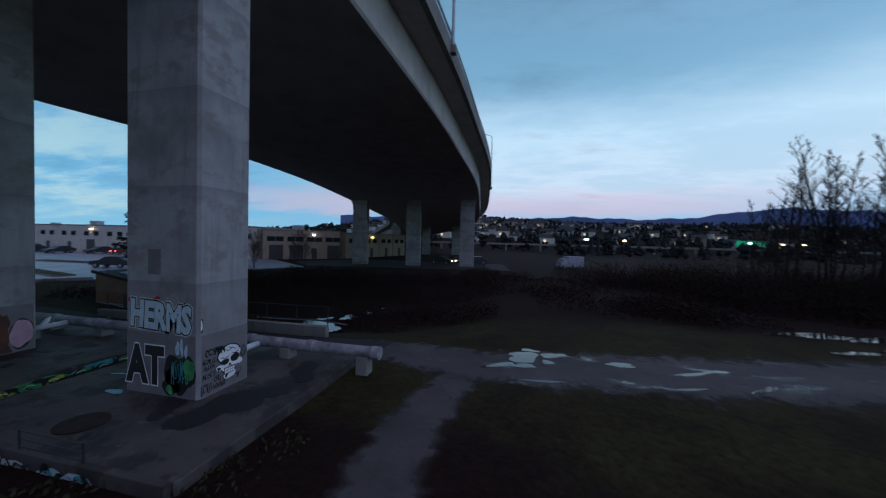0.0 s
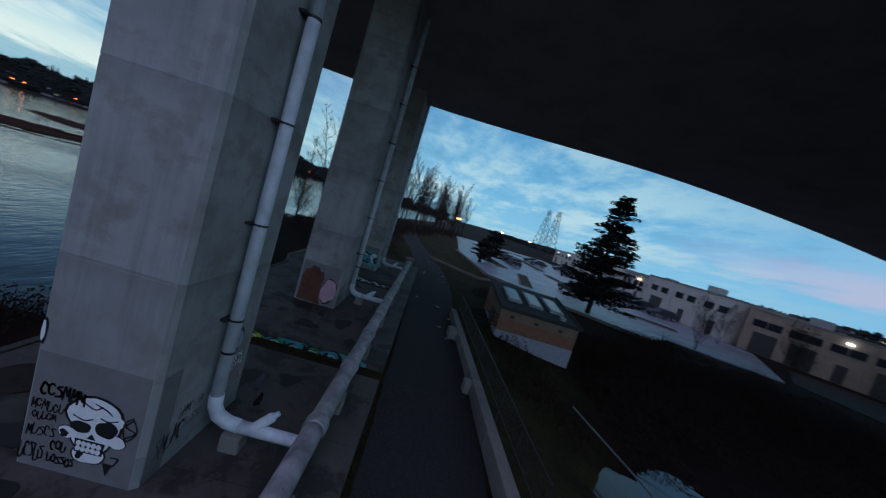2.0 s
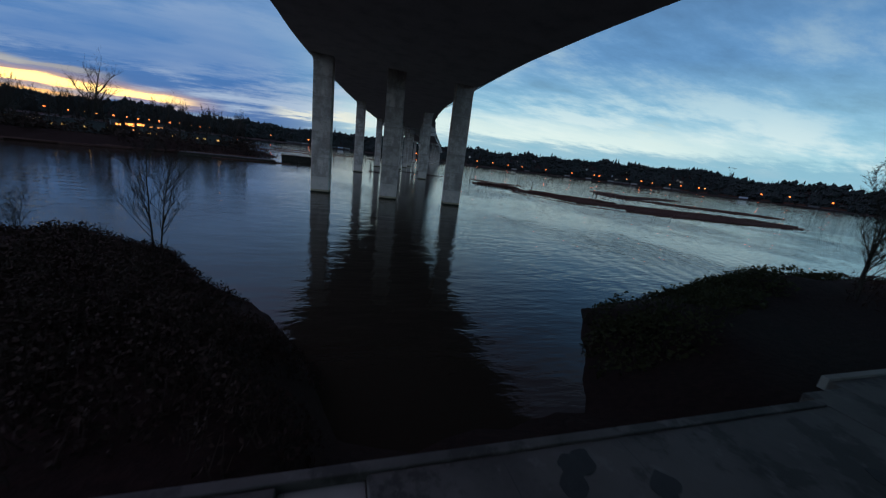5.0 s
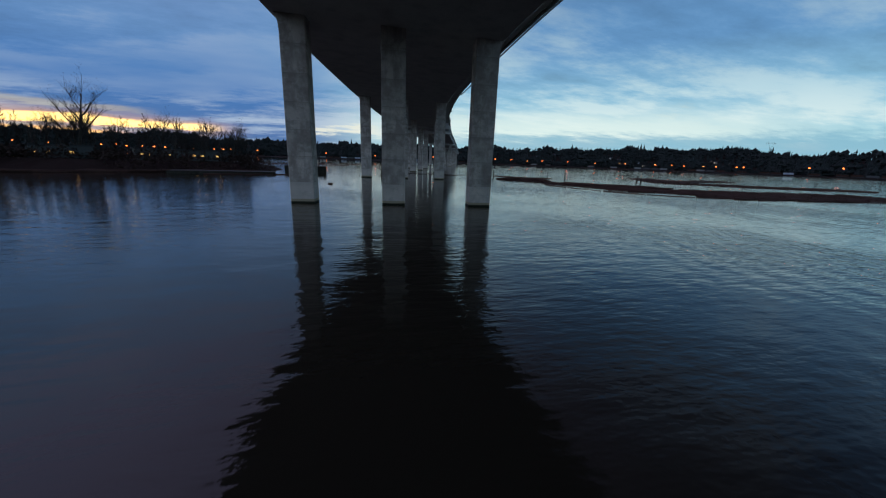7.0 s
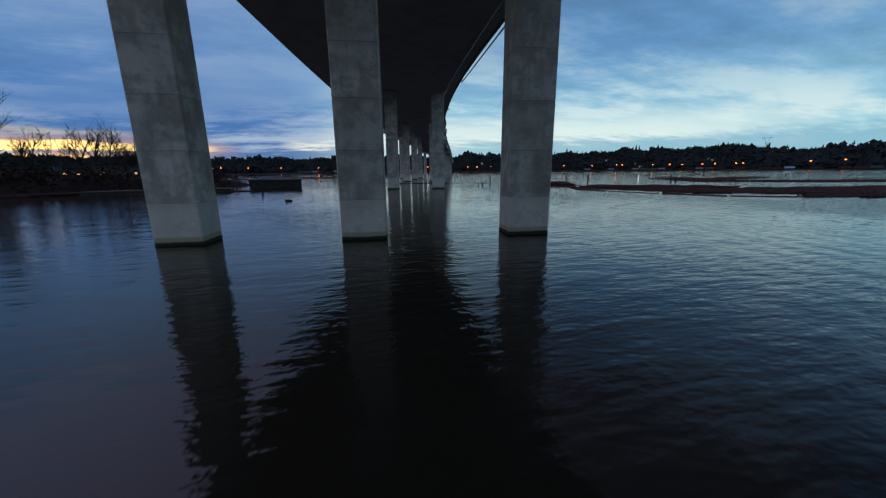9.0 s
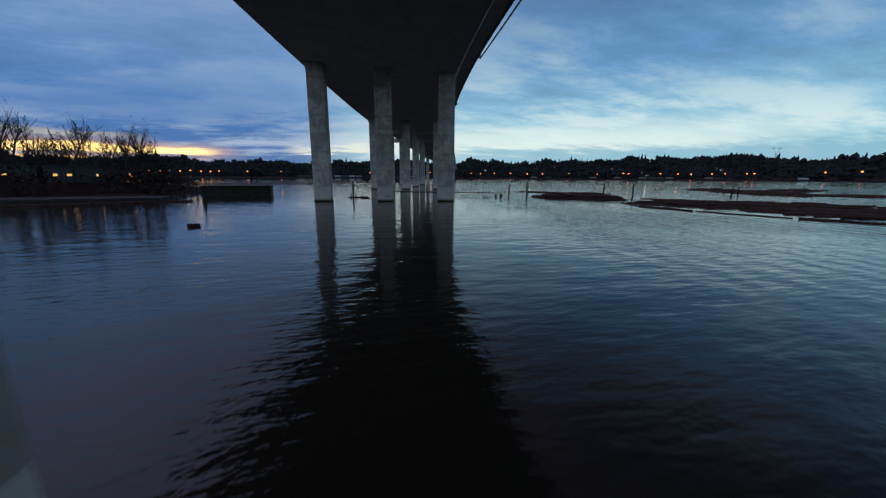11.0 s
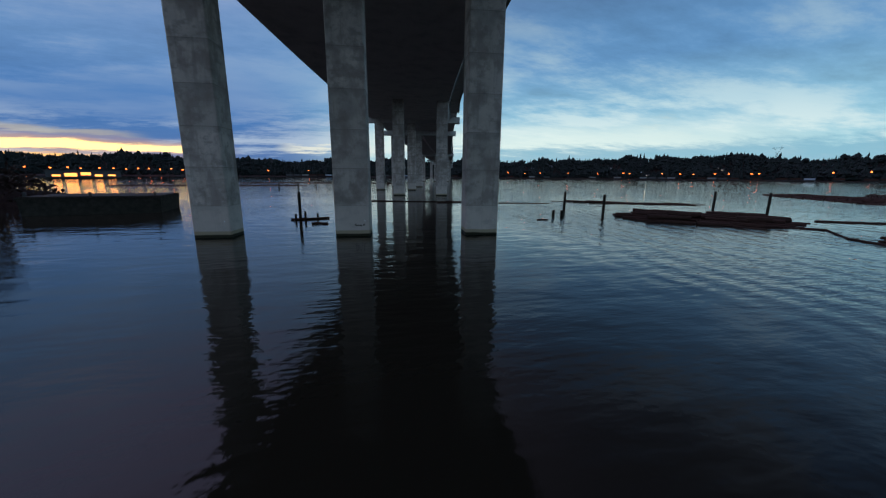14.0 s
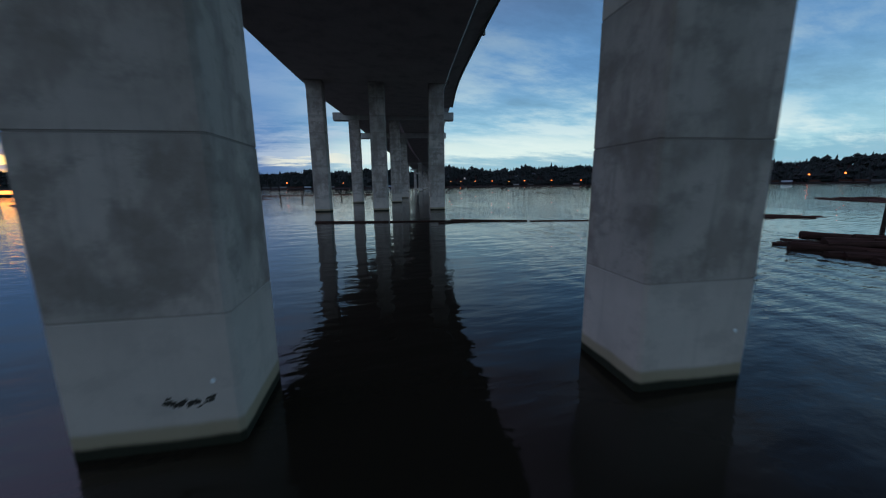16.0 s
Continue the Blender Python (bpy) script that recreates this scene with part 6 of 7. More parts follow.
def raft(cx, cy, ang, long, wide, layers, seed, label, taper=0.3, lengths=(2.4, 5.2), skew=10, fat=0.58):
    rg = random.Random(seed)
    ob = holder("log_raft", pose(cx, cy, 0, 0, 0, ang), label, "log raft", "log rafts")
    for lay in range(layers):
        w = wide * (1 - 0.28 * lay)
        y = -w / 2
        while y < w / 2:
            ln = rg.uniform(*lengths)
            reach = long * (1 - taper * abs(y) / (wide / 2)) * (1 - 0.15 * lay)
            x = -reach / 2 + rg.uniform(0, 3)
            while x < reach / 2:
                if rg.random() < (0.95 if lay == 0 else 0.55):
                    o = new("log", LOGS[rg.randrange(5)])
                    o.parent = ob
                    o.matrix_basis = pose(x + ln / 2, y + rg.uniform(-0.2, 0.2), -0.02 + lay * 0.27 + rg.uniform(-0.12, 0.14), rg.uniform(0, 360), rg.uniform(-2, 2), rg.uniform(-skew, skew)) @ Matrix.Diagonal((ln, fat, fat, 1))
                x += ln * rg.uniform(0.98, 1.08)
            y += rg.uniform(0.55, 0.85) * fat


def pile(x, y, tall, r=0.16, lean=(0, 0), label="old timber mooring pile standing in the river"):
    rg = random.Random(int(x * 7 + y))
    s = Shape().tube([(0, 0, -2), (lean[0] * 0.5, lean[1] * 0.5, tall * 0.5), (lean[0], lean[1], tall), (lean[0], lean[1], tall + 0.03)], [r, r * 0.95, r * 0.9, r * 0.6], 10)
    ob = thing("mooring_post", s, M_PILE, label, "pile", "mooring piles")
    ob.matrix_basis = pose(x, y, 0)


def lone_log(x0, y0, x1, y1, z=0.02, k=0, fat=0.8):
    o = tagged(new("floating_log", LOGS[k]), "single long log floating low in the river", "log", "floating logs")
    d = Vector((x1 - x0, y1 - y0, 0))
    o.matrix_basis = Matrix.Translation(((x0 + x1) / 2, (y0 + y1) / 2, z)) @ Matrix.Rotation(math.atan2(d.y, d.x), 4, "Z") @ Matrix.Diagonal((d.length, fat, fat, 1))


def build_river():
    raft(40.6, 101.6, -43, 13.6, 8.2, 4, 1, "dense raft of dark wet logs moored to piles", 0.3, (2.2, 5.0), 16, 0.75)
    raft(52.5, 83.0, -28, 27, 11, 2, 2, "broad raft of dark floating logs on the river", 0.5)
    raft(58.5, 71.0, -30, 30, 13, 1, 12, "broad raft of dark floating logs on the river", 0.4)
    raft(50.5, 121.5, -29, 24, 3, 1, 3, "thin raft of floating logs beyond the piles", 0.6)
    raft(103, 118, 60, 50, 14, 2, 4, "wide raft of stored logs on the river", 0.3)
    raft(84, 66, -12, 50, 15, 1, 13, "wide raft of stored logs on the river", 0.3)
    raft(76, 58, -6, 46, 7, 1, 5, "long low raft of floating logs", 0.3)
    raft(124, 122, 22, 66, 12, 1, 14, "distant raft of stored logs", 0.3)
    raft(120, 92, -20, 50, 14, 1, 6, "distant raft of stored logs", 0.3)
    for p in [(34.3, 112.8, 2.2), (35.2, 106.8, 2.2), (53.3, 108.6, 2.4), (56.8, 104.7, 2.4), (82.0, 104.8, 1.9), (83.2, 104.4, 1.5)]:
        pile(*p)
    for x, y, h in [(29.0, 106.8, 0.6), (29.8, 106.5, 0.6), (30.1, 106.8, 0.5)]:
        pile(x, y, h, 0.16, label="rotten pile stump just above the water")
    for q in [(9.0, 132.0, 16.5, 129.8), (16.6, 129.7, 23.5, 127.6), (23.6, 127.5, 30.2, 124.6), (30.4, 124.4, 37.5, 121.9), (21, 126.2, 27, 126.4), (23.0, 128.3, 28.0, 125.8), (45.5, 93.3, 41.6, 90), (41.4, 89.8, 39.2, 84), (39.1, 83.8, 40.2, 77.5), (40.4, 77.3, 43.0, 70), (43.2, 69.7, 46.5, 63.2), (46.8, 63, 53, 59.2), (53.3, 59, 61, 57), (52, 97.5, 58, 94), (25.5, 104, 26.5, 103.8)]:
        lone_log(*q, k=int(q[0]) % 5, fat=0.45)
    # pile with driftwood caught on it
    pile(3.7, 108.4, 2.5, 0.14)
    for i, q in enumerate([(2.9, 108.2, 4.6, 108.6), (3.2, 107.8, 4.2, 109.1), (3.5, 108.0, 6.2, 108.9), (5.0, 105.0, 6.2, 105.2), (5.2, 105.4, 6.3, 104.8)]):
        lone_log(*q, z=0.08 if i < 3 else 0.02, k=i, fat=0.35)
    for x, y, h in [(3.35, 108.1, 0.55), (4.1, 108.7, 0.7), (5.2, 108.6, 0.5)]:
        pile(x, y, h, 0.10, label="broken stub beside a mooring pile")
    # barge
    b = holder("barge", pose(-22.0, 115.8, 0, 0, 0, 8.5) @ Matrix.Diagonal((0.93, 1, 0.9, 1)), "low dark flat barge moored in the river", "barge")
    hull = Shape().loft([[(0.2, 0, -0.8), (11.6, 0, -0.8), (11.6, 6.5, -0.8), (0.2, 6.5, -0.8)], [(0, -0.05, 1.9), (11.8, -0.05, 1.9), (11.8, 6.55, 1.9), (0, 6.55, 1.9)]])
    part("hull", hull, M_BARGE, b)
    part("deck", Shape().box(0.05, 0, 1.902, 11.75, 6.5, 2.0), M_PILE, b)
    part("rub_rail", Shape().box(-0.05, -0.16, 1.7, 11.85, -0.055, 1.9), M_PILE, b)
    for x in (0.5, 5.6, 11.2):
        part("bollard", Shape().tube([(x, 0.4, 2.0), (x, 0.4, 2.45)], 0.14, 8), M_STEEL, b)
    pile(-15.8, 100.8, 1.7, 0.17, (-0.15, 0), "leaning timber pile near a moored barge")
    fl = holder("timber_float", pose(-41.0, 96.0, 0, 0, 0, 13), "long low dark timber float moored off the island", "float")
    part("hull", Shape().box(0, 0, -0.4, 20.5, 6.0, 0.55, None, 0.08), M_BARGE, fl)
    for k in range(10):
        part("deck_board", Shape().box(0.1 + k * 2.03, 0.05, 0.552, 2.08 + k * 2.03, 5.95, 0.62 + 0.02 * (k % 3)), M_PILE, fl)
    for k in range(7):
        pile(-24.5 - k * 0.8, 116.0 + 0.3 * k, 0.35 + 0.2 * (k % 3), 0.10, label="short timber pile in a row along the shallows")
    for k in range(6):
        pile(-14 + k * 5.5, 196 + k * 1.5, 1.8, 0.2, label="distant timber pile in the river")
    for q in [(-27, 98.6, -22, 100.4), (-21.8, 100.5, -17.8, 102), (-34, 95.5, -27.4, 98.4), (-7.2, 74.5, -6.6, 74.9)]:
        lone_log(*q, k=2)
    # debris along the island
    rg = random.Random(77)
    for i in range(70):
        u = rg.uniform(-52, 50)
        w = -15.5 - rg.uniform(0, 3.2) - 1.5 * math.sin(u * 0.1)
        x, y = -80 + u * 0.82 - w * 0.57, 100 + u * 0.57 + w * 0.82
        a = radians(35 + rg.uniform(-16, 16))
        ln = rg.uniform(2.5, 6)
        lone_log(x, y, x + ln * math.cos(a), y + ln * math.sin(a), z=0.1 + rg.uniform(0, 0.2), k=i % 5)
    # log pond and spit farther up river
    raft(-40, 215, 4, 60, 6, 1, 9, "far raft of stored logs up river", 0.2)
    raft(-10, 262, 2, 80, 8, 1, 10, "far raft of stored logs up river", 0.2)


build_river()


# ---- far bank: woods, lamps, rail cars, pylon ----
def far_edge(az):
    return float(bank(az))


def tree_cone(s, rg, x, y, z, h, w):
    tiers = 3
    n = 6
    for t in range(tiers):
        z0, z1 = z + h * (0.05 + 0.30 * t), z + h * min(1.0, 0.52 + 0.28 * t)
        r = w * (1 - 0.28 * t) * rg.uniform(0.8, 1.15)
        o = len(s.v)
        for k in range(n):
            a = 2 * math.pi * k / n + rg.uniform(-0.3, 0.3)
            q = r * rg.uniform(0.6, 1.2)
            s.v.append((x + q * math.cos(a), y + q * math.sin(a), z0 + rg.uniform(-0.6, 0.6)))
        s.v.append((x + rg.uniform(-0.3, 0.3), y, z1))
        s.f += [(o + k, o + (k + 1) % n, o + n) for k in range(n)]


def round_tree(s, rg, x, y, z, h, w):
    for _ in range(9):
        cx, cy, cz = x + rg.uniform(-0.6, 0.6) * w, y + rg.uniform(-0.6, 0.6) * w, z + h * rg.uniform(0.12, 0.82)
        r = w * rg.uniform(0.35, 0.6)
        o = len(s.v)
        for dx, dy, dz in ((1, 0, 0), (0, 1, 0), (-1, 0, 0), (0, -1, 0), (0, 0, 1.1), (0, 0, -0.9)):
            k = r * rg.uniform(0.7, 1.25)
            s.v.append((cx + dx * k, cy + dy * k, cz + dz * k))
        s.f += [(o + a, o + b, o + 4) for a, b in ((0, 1), (1, 2), (2, 3), (3, 0))] + [(o + b, o + a, o + 5) for a, b in ((0, 1), (1, 2), (2, 3), (3, 0))]


def build_far():
    rg = random.Random(55)
    woods = Shape()
    for _ in range(10500):
        az = rg.uniform(-1.15, 1.7)
        d = far_edge(az) + 40 + 330 * rg.random() ** 0.8
        x, y = 20 + d * math.sin(az), 80 + d * math.cos(az)
        if y < -30:
            continue
        h = rg.choice((9, 10, 11, 12, 13, 14, 16, 20)) * rg.uniform(0.8, 1.2) * (0.9 + 0.22 * math.sin(az * 31 + d * 0.02) + 0.14 * math.sin(az * 87)) * (1.0 if az > -0.1 else 0.85)
        if rg.random() < 0.34:
            tree_cone(woods, rg, x, y, hgt(x, y) - 0.5, h * 1.2, h * 0.25)
        else:
            round_tree(woods, rg, x, y, hgt(x, y) - 0.5, h * 0.95, h * 0.5)
    thing("far_woods", woods, M_NEEDLE, "dark wooded hillside along the opposite bank", "woods", kind="stuff")
    inland = Shape()
    for _ in range(5200):
        x, y = rg.uniform(-700, 760), -120 - 420 * rg.random() ** 1.2
        if -30 < x < 60 and y > -150:
            continue
        h = rg.uniform(4, 8.5)
        (tree_cone if rg.random() < 0.35 else round_tree)(inland, rg, x, y, hgt(x, y) - 0.5, h, h * 0.35)
    thing("town_trees", inland, M_NEEDLE, "dark trees scattered over the town on the hill", "woods", kind="stuff")
    # street lamps on the opposite bank
    head = Shape().tube([(0, 0, 8.3), (0, 0, 8.5), (0, 0, 9.3), (0, 0, 9.5)], [0.4, 1.3, 1.3, 0.4], 8)
    small = Shape().tube([(0, 0, 8.55), (0, 0, 8.7), (0, 0, 9.05), (0, 0, 9.15)], [0.25, 0.6, 0.6, 0.25], 8)
    hm = head.mesh("lamp_head", M_LAMP_ORANGE)
    pm = Shape().tube([(0, 0, -1), (0, 0, 8.6)], [0.14, 0.09], 6).mesh("pole", M_STEEL)

    def street_lamp(x, y, z, tall=1.0, mesh=hm, label="tall street lamp with an orange glowing head"):
        ob = holder("street_lamp", pose(x, y, z), label, "street lamp", "street lamps")
        ob.scale = (1, 1, tall)
        for nm, me in (("pole", pm), ("lamp_head", mesh)):
            o = new(nm, me)
            o.parent = ob
    for deg in (-44, -41, -38.5, -36, -34.2, -32.9, -31.9, -30.4, -29.2, -28.1, -27, -26, -24.9, -23.8, -22.6, -21.5, -20.5, -17, -12.5, -7, 1, 6, 11, 17.9, 19.5, 21.8, 24.5, 27.2, 29.6, 33.7, 37.9, 41.4, 42.2, 46.2, 48.3, 49.8, 52.1, 53.5, 55.7, 56.4, 62.5, 65.2, 69, 74, 80, 86):
        az = radians(deg)
        d = far_edge(az) + 7
        x, y = 20 + d * math.sin(az), 80 + d * math.cos(az)
        street_lamp(x, y, 1.3, rg.uniform(1.1, 1.3) * (1.2 if deg > 58 else 1.0))
    wm = small.mesh("lamp_head", M_LAMP_WHITE)
    am = small.mesh("lamp_head", M_LAMP_WARM)
    om = small.mesh("lamp_head", M_LAMP_AMBER)
    for x, y, k in [(-34, -92, 0), (-50, -118, 1), (-78, -104, 0), (-95, -120, 1), (20, -104, 0), (40, -130, 1), (60, -130, 1), (90, -120, 0), (110, -95, 1), (70, -9, 2), (120, -30, 1), (150, -50, 1), (-120, -150, 1), (10, -150, 1), (35, -180, 1)]:
        street_lamp(x, y, hgt(x, y), 0.62, (wm, am, om)[k], "street lamp glowing in the dusk beyond the bridge")
    # boxes on the rail line along the bank
    bodies = [(M_LOG, "rust brown"), (M_FRAME, "grey"), (M_BRICKTAN, "tan"), (M_DOOR, "dark"), (M_GREYBLUE, "pale grey")]
    meshes = []
    for mat, _ in bodies:
        meshes.append((Shape().box(-6.5, -1.5, 1.0, 6.5, 1.5, 3.9, None, 0.15).mesh("body", mat), Shape().box(-6.3, -1.2, 0.4, 6.3, 1.2, 0.98).box(-5.2, -0.8, 0.0, -3.6, 0.8, 0.4).box(3.6, -0.8, 0.0, 5.2, 0.8, 0.4).mesh("underframe", M_STEEL)))
    deg = -12.0
    while deg < 70:
        az = radians(deg)
        d = far_edge(az) + 11
        if rg.random() < 0.62:
            k = rg.choice((0, 0, 0, 1, 3, 3, 4))
            x, y = 20 + d * math.sin(az), 80 + d * math.cos(az)
            ob = holder("rail_car", pose(x, y, 1.45, 0, 0, -deg), bodies[k][1] + " box rail car standing along the river bank", "rail car", "rail cars")
            for nm, me in zip(("body", "underframe"), meshes[k]):
                o = new(nm, me)
                o.parent = ob
        deg += 1.12
    # low sheds and houses
    wall = [Shape().box(-4, -3, -1.5, 4, 3, 3.6).mesh("wall", m) for m in (M_WHITEWALL, M_TANWALL, M_GREYBLUE)]
    roof = Shape().loft([[(-4.4, -3.4, 3.602), (4.4, -3.4, 3.602), (4.4, 3.4, 3.602), (-4.4, 3.4, 3.602)], [(-4.2, -0.1, 5.6), (4.2, -0.1, 5.6), (4.2, 0.1, 5.6), (-4.2, 0.1, 5.6)]]).mesh("roof", M_ROOF)
    pane = Shape().box(-2.6, -3.06, 1.2, -1.4, -3.004, 2.4).mesh("window", M_WINDOW)
    lit = Shape().box(0.8, 3.004, 1.2, 2.2, 3.06, 2.5).mesh("window", emitter("lit_window", (1.0, 0.75, 0.42), 0.9))

    def house(x, y, turn, k, s):
        ob = holder("house", pose(x, y, hgt(x, y), 0, 0, turn), ("white", "tan", "grey")[k] + " house with a dark pitched roof on the far slope", "house", "houses")
        ob.scale = (s, s, s)
        for nm, me in (("wall", wall[k]), ("roof", roof), ("window", pane), ("window", lit)):
            o = new(nm, me)
            o.parent = ob
    for _ in range(210):
        y = rg.uniform(-430, -190)
        x = rg.gauss(-0.02 * y, 75) if rg.random() < 0.6 else rg.uniform(-380, 380)
        house(x, y, rg.uniform(-30, 30), rg.choice((0, 0, 1, 2)), rg.uniform(0.7, 1.2))
    road_bed = Shape().box(-150, -151.2, 5.2, 60, -149.6, 6.0)
    for k in range(14):
        road_bed.box(-145 + k * 15, -150.8, 0, -144.2 + k * 15, -150.0, 5.2)
    thing("viaduct", road_bed, M_WALL, "low pale concrete highway viaduct crossing the valley", "viaduct", kind="structure")
    for _ in range(34):
        az = rg.gauss(0.62, 0.28)
        d = far_edge(az) + rg.uniform(70, 260)
        house(20 + d * math.sin(az), 80 + d * math.cos(az), math.degrees(-az) + 180 + rg.uniform(-20, 20), rg.randrange(3), rg.uniform(0.8, 1.2))
    rgs = random.Random(9)
    for i in range(18):
        x, y = rgs.uniform(-2, 30), rgs.uniform(-6.0, -3.8)
        s = Shape().flat([(a, b, 0.0) for a, b in blob(0, 0, rgs.uniform(0.05, 0.2), rgs.uniform(0.04, 0.1), rgs, 0.25, 9)])
        s.add([(a, b, 0.02 + 0.02 * rgs.random()) for a, b in blob(0.02, 0.01, 0.07, 0.05, rgs, 0.2, 7)], [tuple(range(7))])
        ob = thing("litter", s, M_GREYBLUE if i % 3 else M_TANWALL, "scrap of pale litter lying on the asphalt path", "litter", "litter scraps")
        ob.matrix_basis = pose(x, y, hgt(x, y) + 0.045, 0, 0, rgs.uniform(0, 360))
    # lattice pylons
    py = Shape()
    for sx, sy in ((-1, -1), (1, -1), (1, 1), (-1, 1)):
        py.tube([(3.2 * sx, 3.2 * sy, 0), (1.2 * sx, 1.2 * sy, 18), (0.6 * sx, 0.6 * sy, 25)], 0.13, 4)
    for z, w in ((3, 2.9), (6, 2.55), (9, 2.2), (12, 1.85), (15, 1.55), (18, 1.2), (21.5, 0.9)):
        for a, b in (((-w, -w), (w, -w)), ((w, -w), (w, w)), ((w, w), (-w, w)), ((-w, w), (-w, -w))):
            py.tube([(*a, z), (*b, z + 3)], 0.07, 3)
            py.tube([(*b, z), (*a, z + 3)], 0.07, 3)
    mast = py.mesh("pylon", M_STEEL)
    for x, y, tall in [(196, -75, 1.15), (206, -72, 1.15)]:
        o = tagged(new("pylon", mast), "slim steel lattice mast standing above the warehouses", "pylon", "pylons")
        o.matrix_basis = pose(x, y, hgt(x, y), 0, 0, 35) @ Matrix.Diagonal((tall, tall, tall, 1))
    yt = Shape()
    for sx, sy in ((-1, -1), (1, -1), (1, 1), (-1, 1)):
        yt.tube([(2.6 * sx, 2.6 * sy, 0), (0.7 * sx, 0.7 * sy, 15)], 0.2, 4)
        yt.tube([(0.7 * sx, 0.7 * sy, 15), (5.2 * sx + 0.6, 0.4 * sy, 23)], 0.2, 4)
    for z, w in ((3, 2.2), (6, 1.85), (9, 1.45), (12, 1.1)):
        yt.tube([(-w, -w, z), (w * 0.85, -w * 0.85, z + 3)], 0.12, 3).tube([(w, -w, z), (-w * 0.85, -w * 0.85, z + 3)], 0.12, 3)
        yt.tube([(-w, w, z), (w * 0.85, w * 0.85, z + 3)], 0.12, 3).tube([(w, w, z), (-w * 0.85, w * 0.85, z + 3)], 0.12, 3)
    yt.tube([(-8.5, 0, 23), (8.5, 0, 23)], 0.25, 4).tube([(-8.5, 0, 23), (-4, 0, 21.2)], 0.15, 3).tube([(8.5, 0, 23), (4, 0, 21.2)], 0.15, 3)
    yt.tube([(-5, 0, 23), (-5.6, 0, 25.5)], 0.18, 3).tube([(5, 0, 23), (5.6, 0, 25.5)], 0.18, 3)
    o = tagged(new("pylon", yt.mesh("pylon", M_STEEL)), "forked steel power pylon standing above the wooded hill", "pylon", "pylons")
    o.matrix_basis = pose(955, 672, hgt(955, 672), 0, 0, -58) @ Matrix.Diagonal((1.1, 1.1, 1.5, 1))
    # lit green highway sign seen from afar
    sg = holder("highway_sign", pose(-92, -128, hgt(-92, -128) + 4.4, 0, 0, -32), "green lit overhead highway sign in the distance", "sign")
    part("panel", Shape().box(-4.5, -0.1, 0, 4.5, 0.1, 2.2, None, 0.05), emitter("lit_sign_green", (0.0, 0.28, 0.14), 0.7), sg)
    for k in range(2):
        part("lettering_bar", Shape().box(-3.6, 0.102, 0.45 + k * 0.8, 3.2 - k, 0.12, 0.8 + k * 0.8), M_PALEBLUE, sg)
    for x in (-4, 4):
        part("post", Shape().tube([(x, 0, -5), (x, 0, 0)], 0.15, 8), M_STEEL, sg)
    # lit mill on a float far up river
    mill = holder("lit_mill", pose(-178, 388, 0, 0, 0, 28), "low dark mill shed with orange lit openings far up river", "mill")
    part("float", Shape().box(-22, -6, -0.5, 22, 6, 1.0, None, 0.1), M_BARGE, mill)
    part("wall", Shape().box(-19, -5, 1.002, 19, 5, 5.6), M_DOOR, mill)
    part("roof", Shape().box(-19.6, -5.6, 5.602, 19.6, 5.6, 6.1), M_ROOF, mill)
    fire = emitter("orange_opening", (1.0, 0.30, 0.06), 3.5)
    for x0, x1, z0, z1 in ((-16, -12, 1.6, 2.8), (-10, -4, 1.6, 3.8), (-2, 3, 2.4, 4.4), (5, 9, 1.6, 3.0), (12, 16, 2.0, 3.0)):
        part("opening", Shape().box(x0, -5.2, z0, x1, -5.004, z1), fire, mill, "opening lit orange from within")
    # blue hills on the southern horizon, distance haze put into their base colour
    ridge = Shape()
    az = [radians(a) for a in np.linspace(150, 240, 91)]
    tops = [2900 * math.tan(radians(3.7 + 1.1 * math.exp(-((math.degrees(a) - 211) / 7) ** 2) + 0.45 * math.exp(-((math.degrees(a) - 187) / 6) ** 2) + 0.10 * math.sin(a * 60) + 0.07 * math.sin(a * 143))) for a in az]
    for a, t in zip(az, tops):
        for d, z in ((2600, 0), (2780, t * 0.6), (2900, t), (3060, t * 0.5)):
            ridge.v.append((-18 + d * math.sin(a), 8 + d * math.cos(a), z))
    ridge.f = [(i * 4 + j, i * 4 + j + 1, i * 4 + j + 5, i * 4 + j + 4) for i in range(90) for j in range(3)]
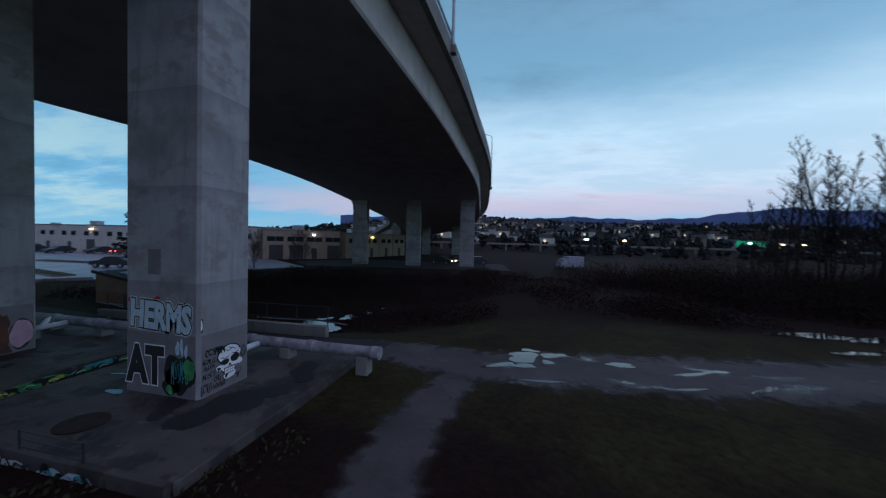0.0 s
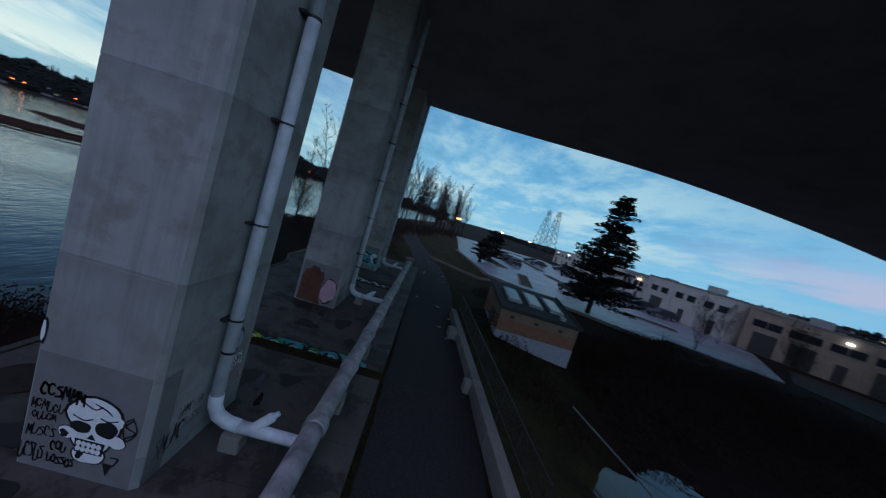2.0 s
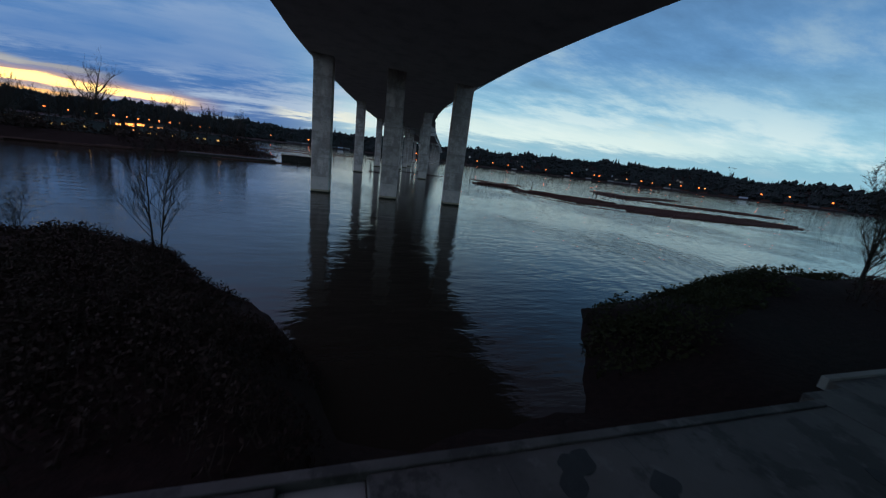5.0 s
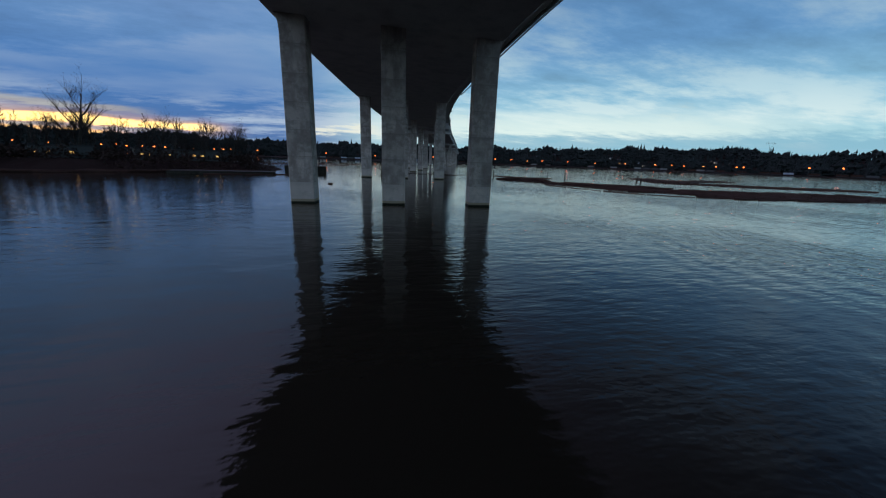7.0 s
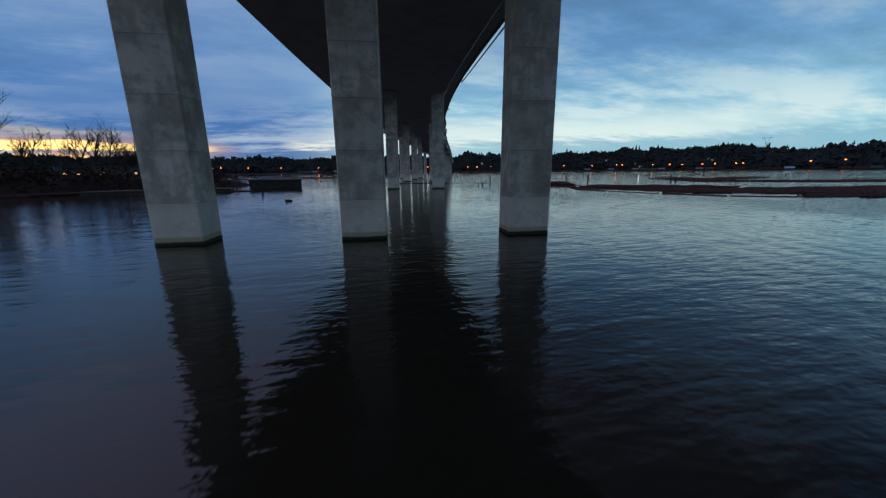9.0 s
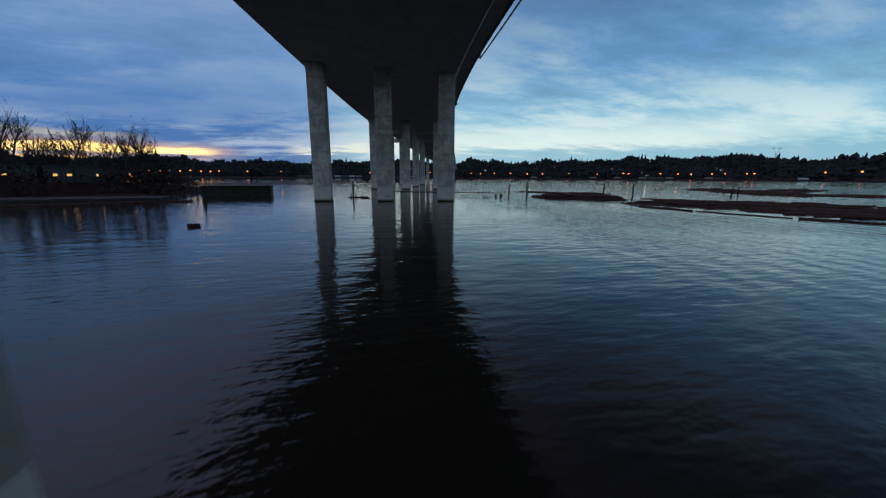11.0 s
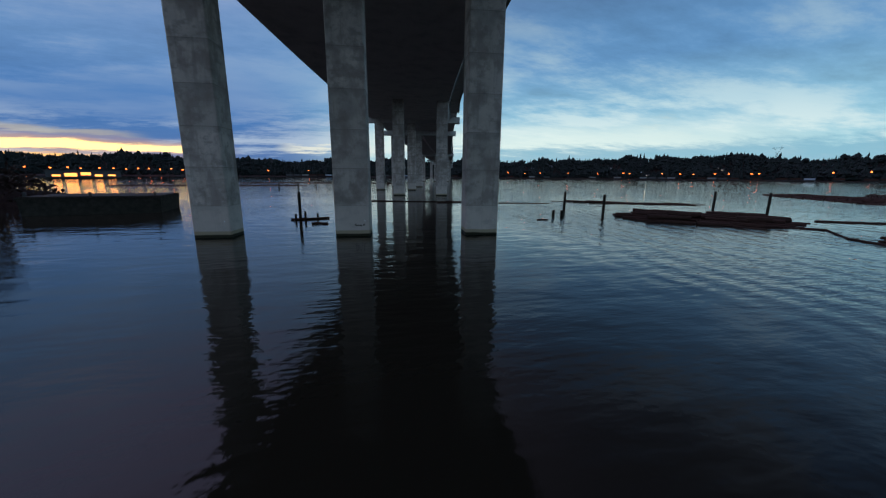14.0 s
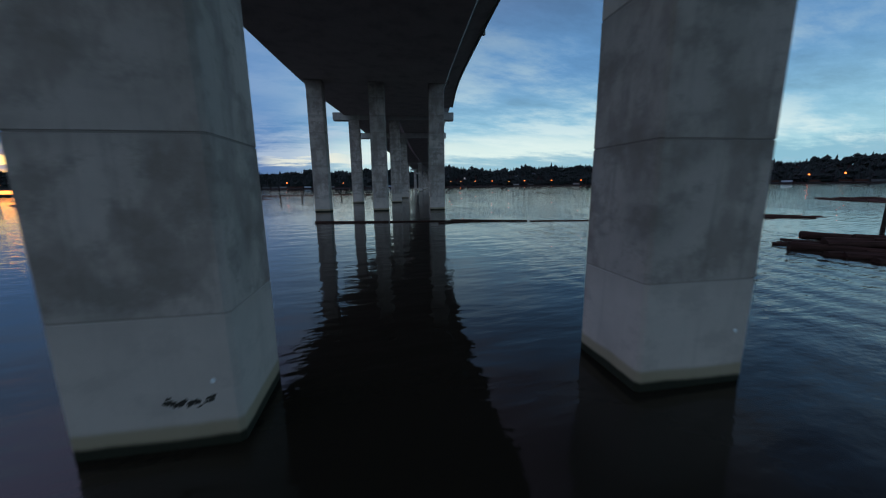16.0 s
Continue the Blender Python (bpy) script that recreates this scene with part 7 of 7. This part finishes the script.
    thing("backdrop", ridge, plain("forest_haze_tint", (0.075, 0.12, 0.24), 0.95, var=0.25, scale=0.004, bumpy=0), "forested mountain ridge on the horizon, coloured blue for haze", "mountains", kind="structure", smooth=True)
    # low lit sheds on the island
    for x, y, a in [(-52, 118, 35), (-43, 124, 35), (-66, 108, 35)]:
        ob = holder("river_shed", pose(x, y, hgt(x, y), 0, 0, a), "low dark shed with warm lit windows on the island", "shed", "river sheds")
        part("wall", Shape().box(-5, -2, -0.5, 5, 2, 2.6), M_DOOR, ob)
        part("roof", Shape().box(-5.3, -2.3, 2.602, 5.3, 2.3, 2.85), M_ROOF, ob)
        wl = emitter("warm_window", (1.0, 0.5, 0.14), 0.9)
        for k in (0, 1, 3):
            part("window", Shape().box(-4.2 + k * 1.8, -2.05, 1.1, -3.5 + k * 1.8, -2.003, 1.5), wl, ob)


build_far()


# ---- lamps on the bridge ----
def bridge_lamps():
    pts = spline(LINE, 10)
    for yy in (-120, -86, -50, -14, 22, 60, 98, 134):
        i = min(range(len(pts) - 1), key=lambda k: abs(pts[k][1] - yy))
        p, q = pts[i], pts[i + 1]
        d = (q - p)[:2] / np.linalg.norm((q - p)[:2])
        for sgn in (-1, 1):
            n = np.array([d[1], -d[0]]) * sgn
            base = p[:2] + n * (12.75 if sgn < 0 else 13.42)
            z = p[2] - p[3] * sgn * 13 / 20 + 2.3
            ob = holder("bridge_lamp", pose(base[0], base[1], z), "slender unlit lamp post bolted to the bridge parapet", "street lamp", "bridge lamps")
            part("bracket", Shape().box(-0.22, -0.22, -0.1, 0.22, 0.22, 0.35, None, 0.03), M_WALL, ob)
            part("pole", Shape().tube([(0, 0, 0.3), (0, 0, 9.0)], [0.10, 0.06], 8), M_GALV, ob)
            part("arm", Shape().tube([(0, 0, 9.0), (-n[0] * 0.8, -n[1] * 0.8, 9.35), (-n[0] * 2.2, -n[1] * 2.2, 9.45)], [0.055, 0.045, 0.04], 6), M_GALV, ob)
            part("lamp_head", Shape().tube([(-n[0] * 2.1, -n[1] * 2.1, 9.42), (-n[0] * 2.8, -n[1] * 2.8, 9.42)], 0.1, 8), M_GALV, ob)


bridge_lamps()
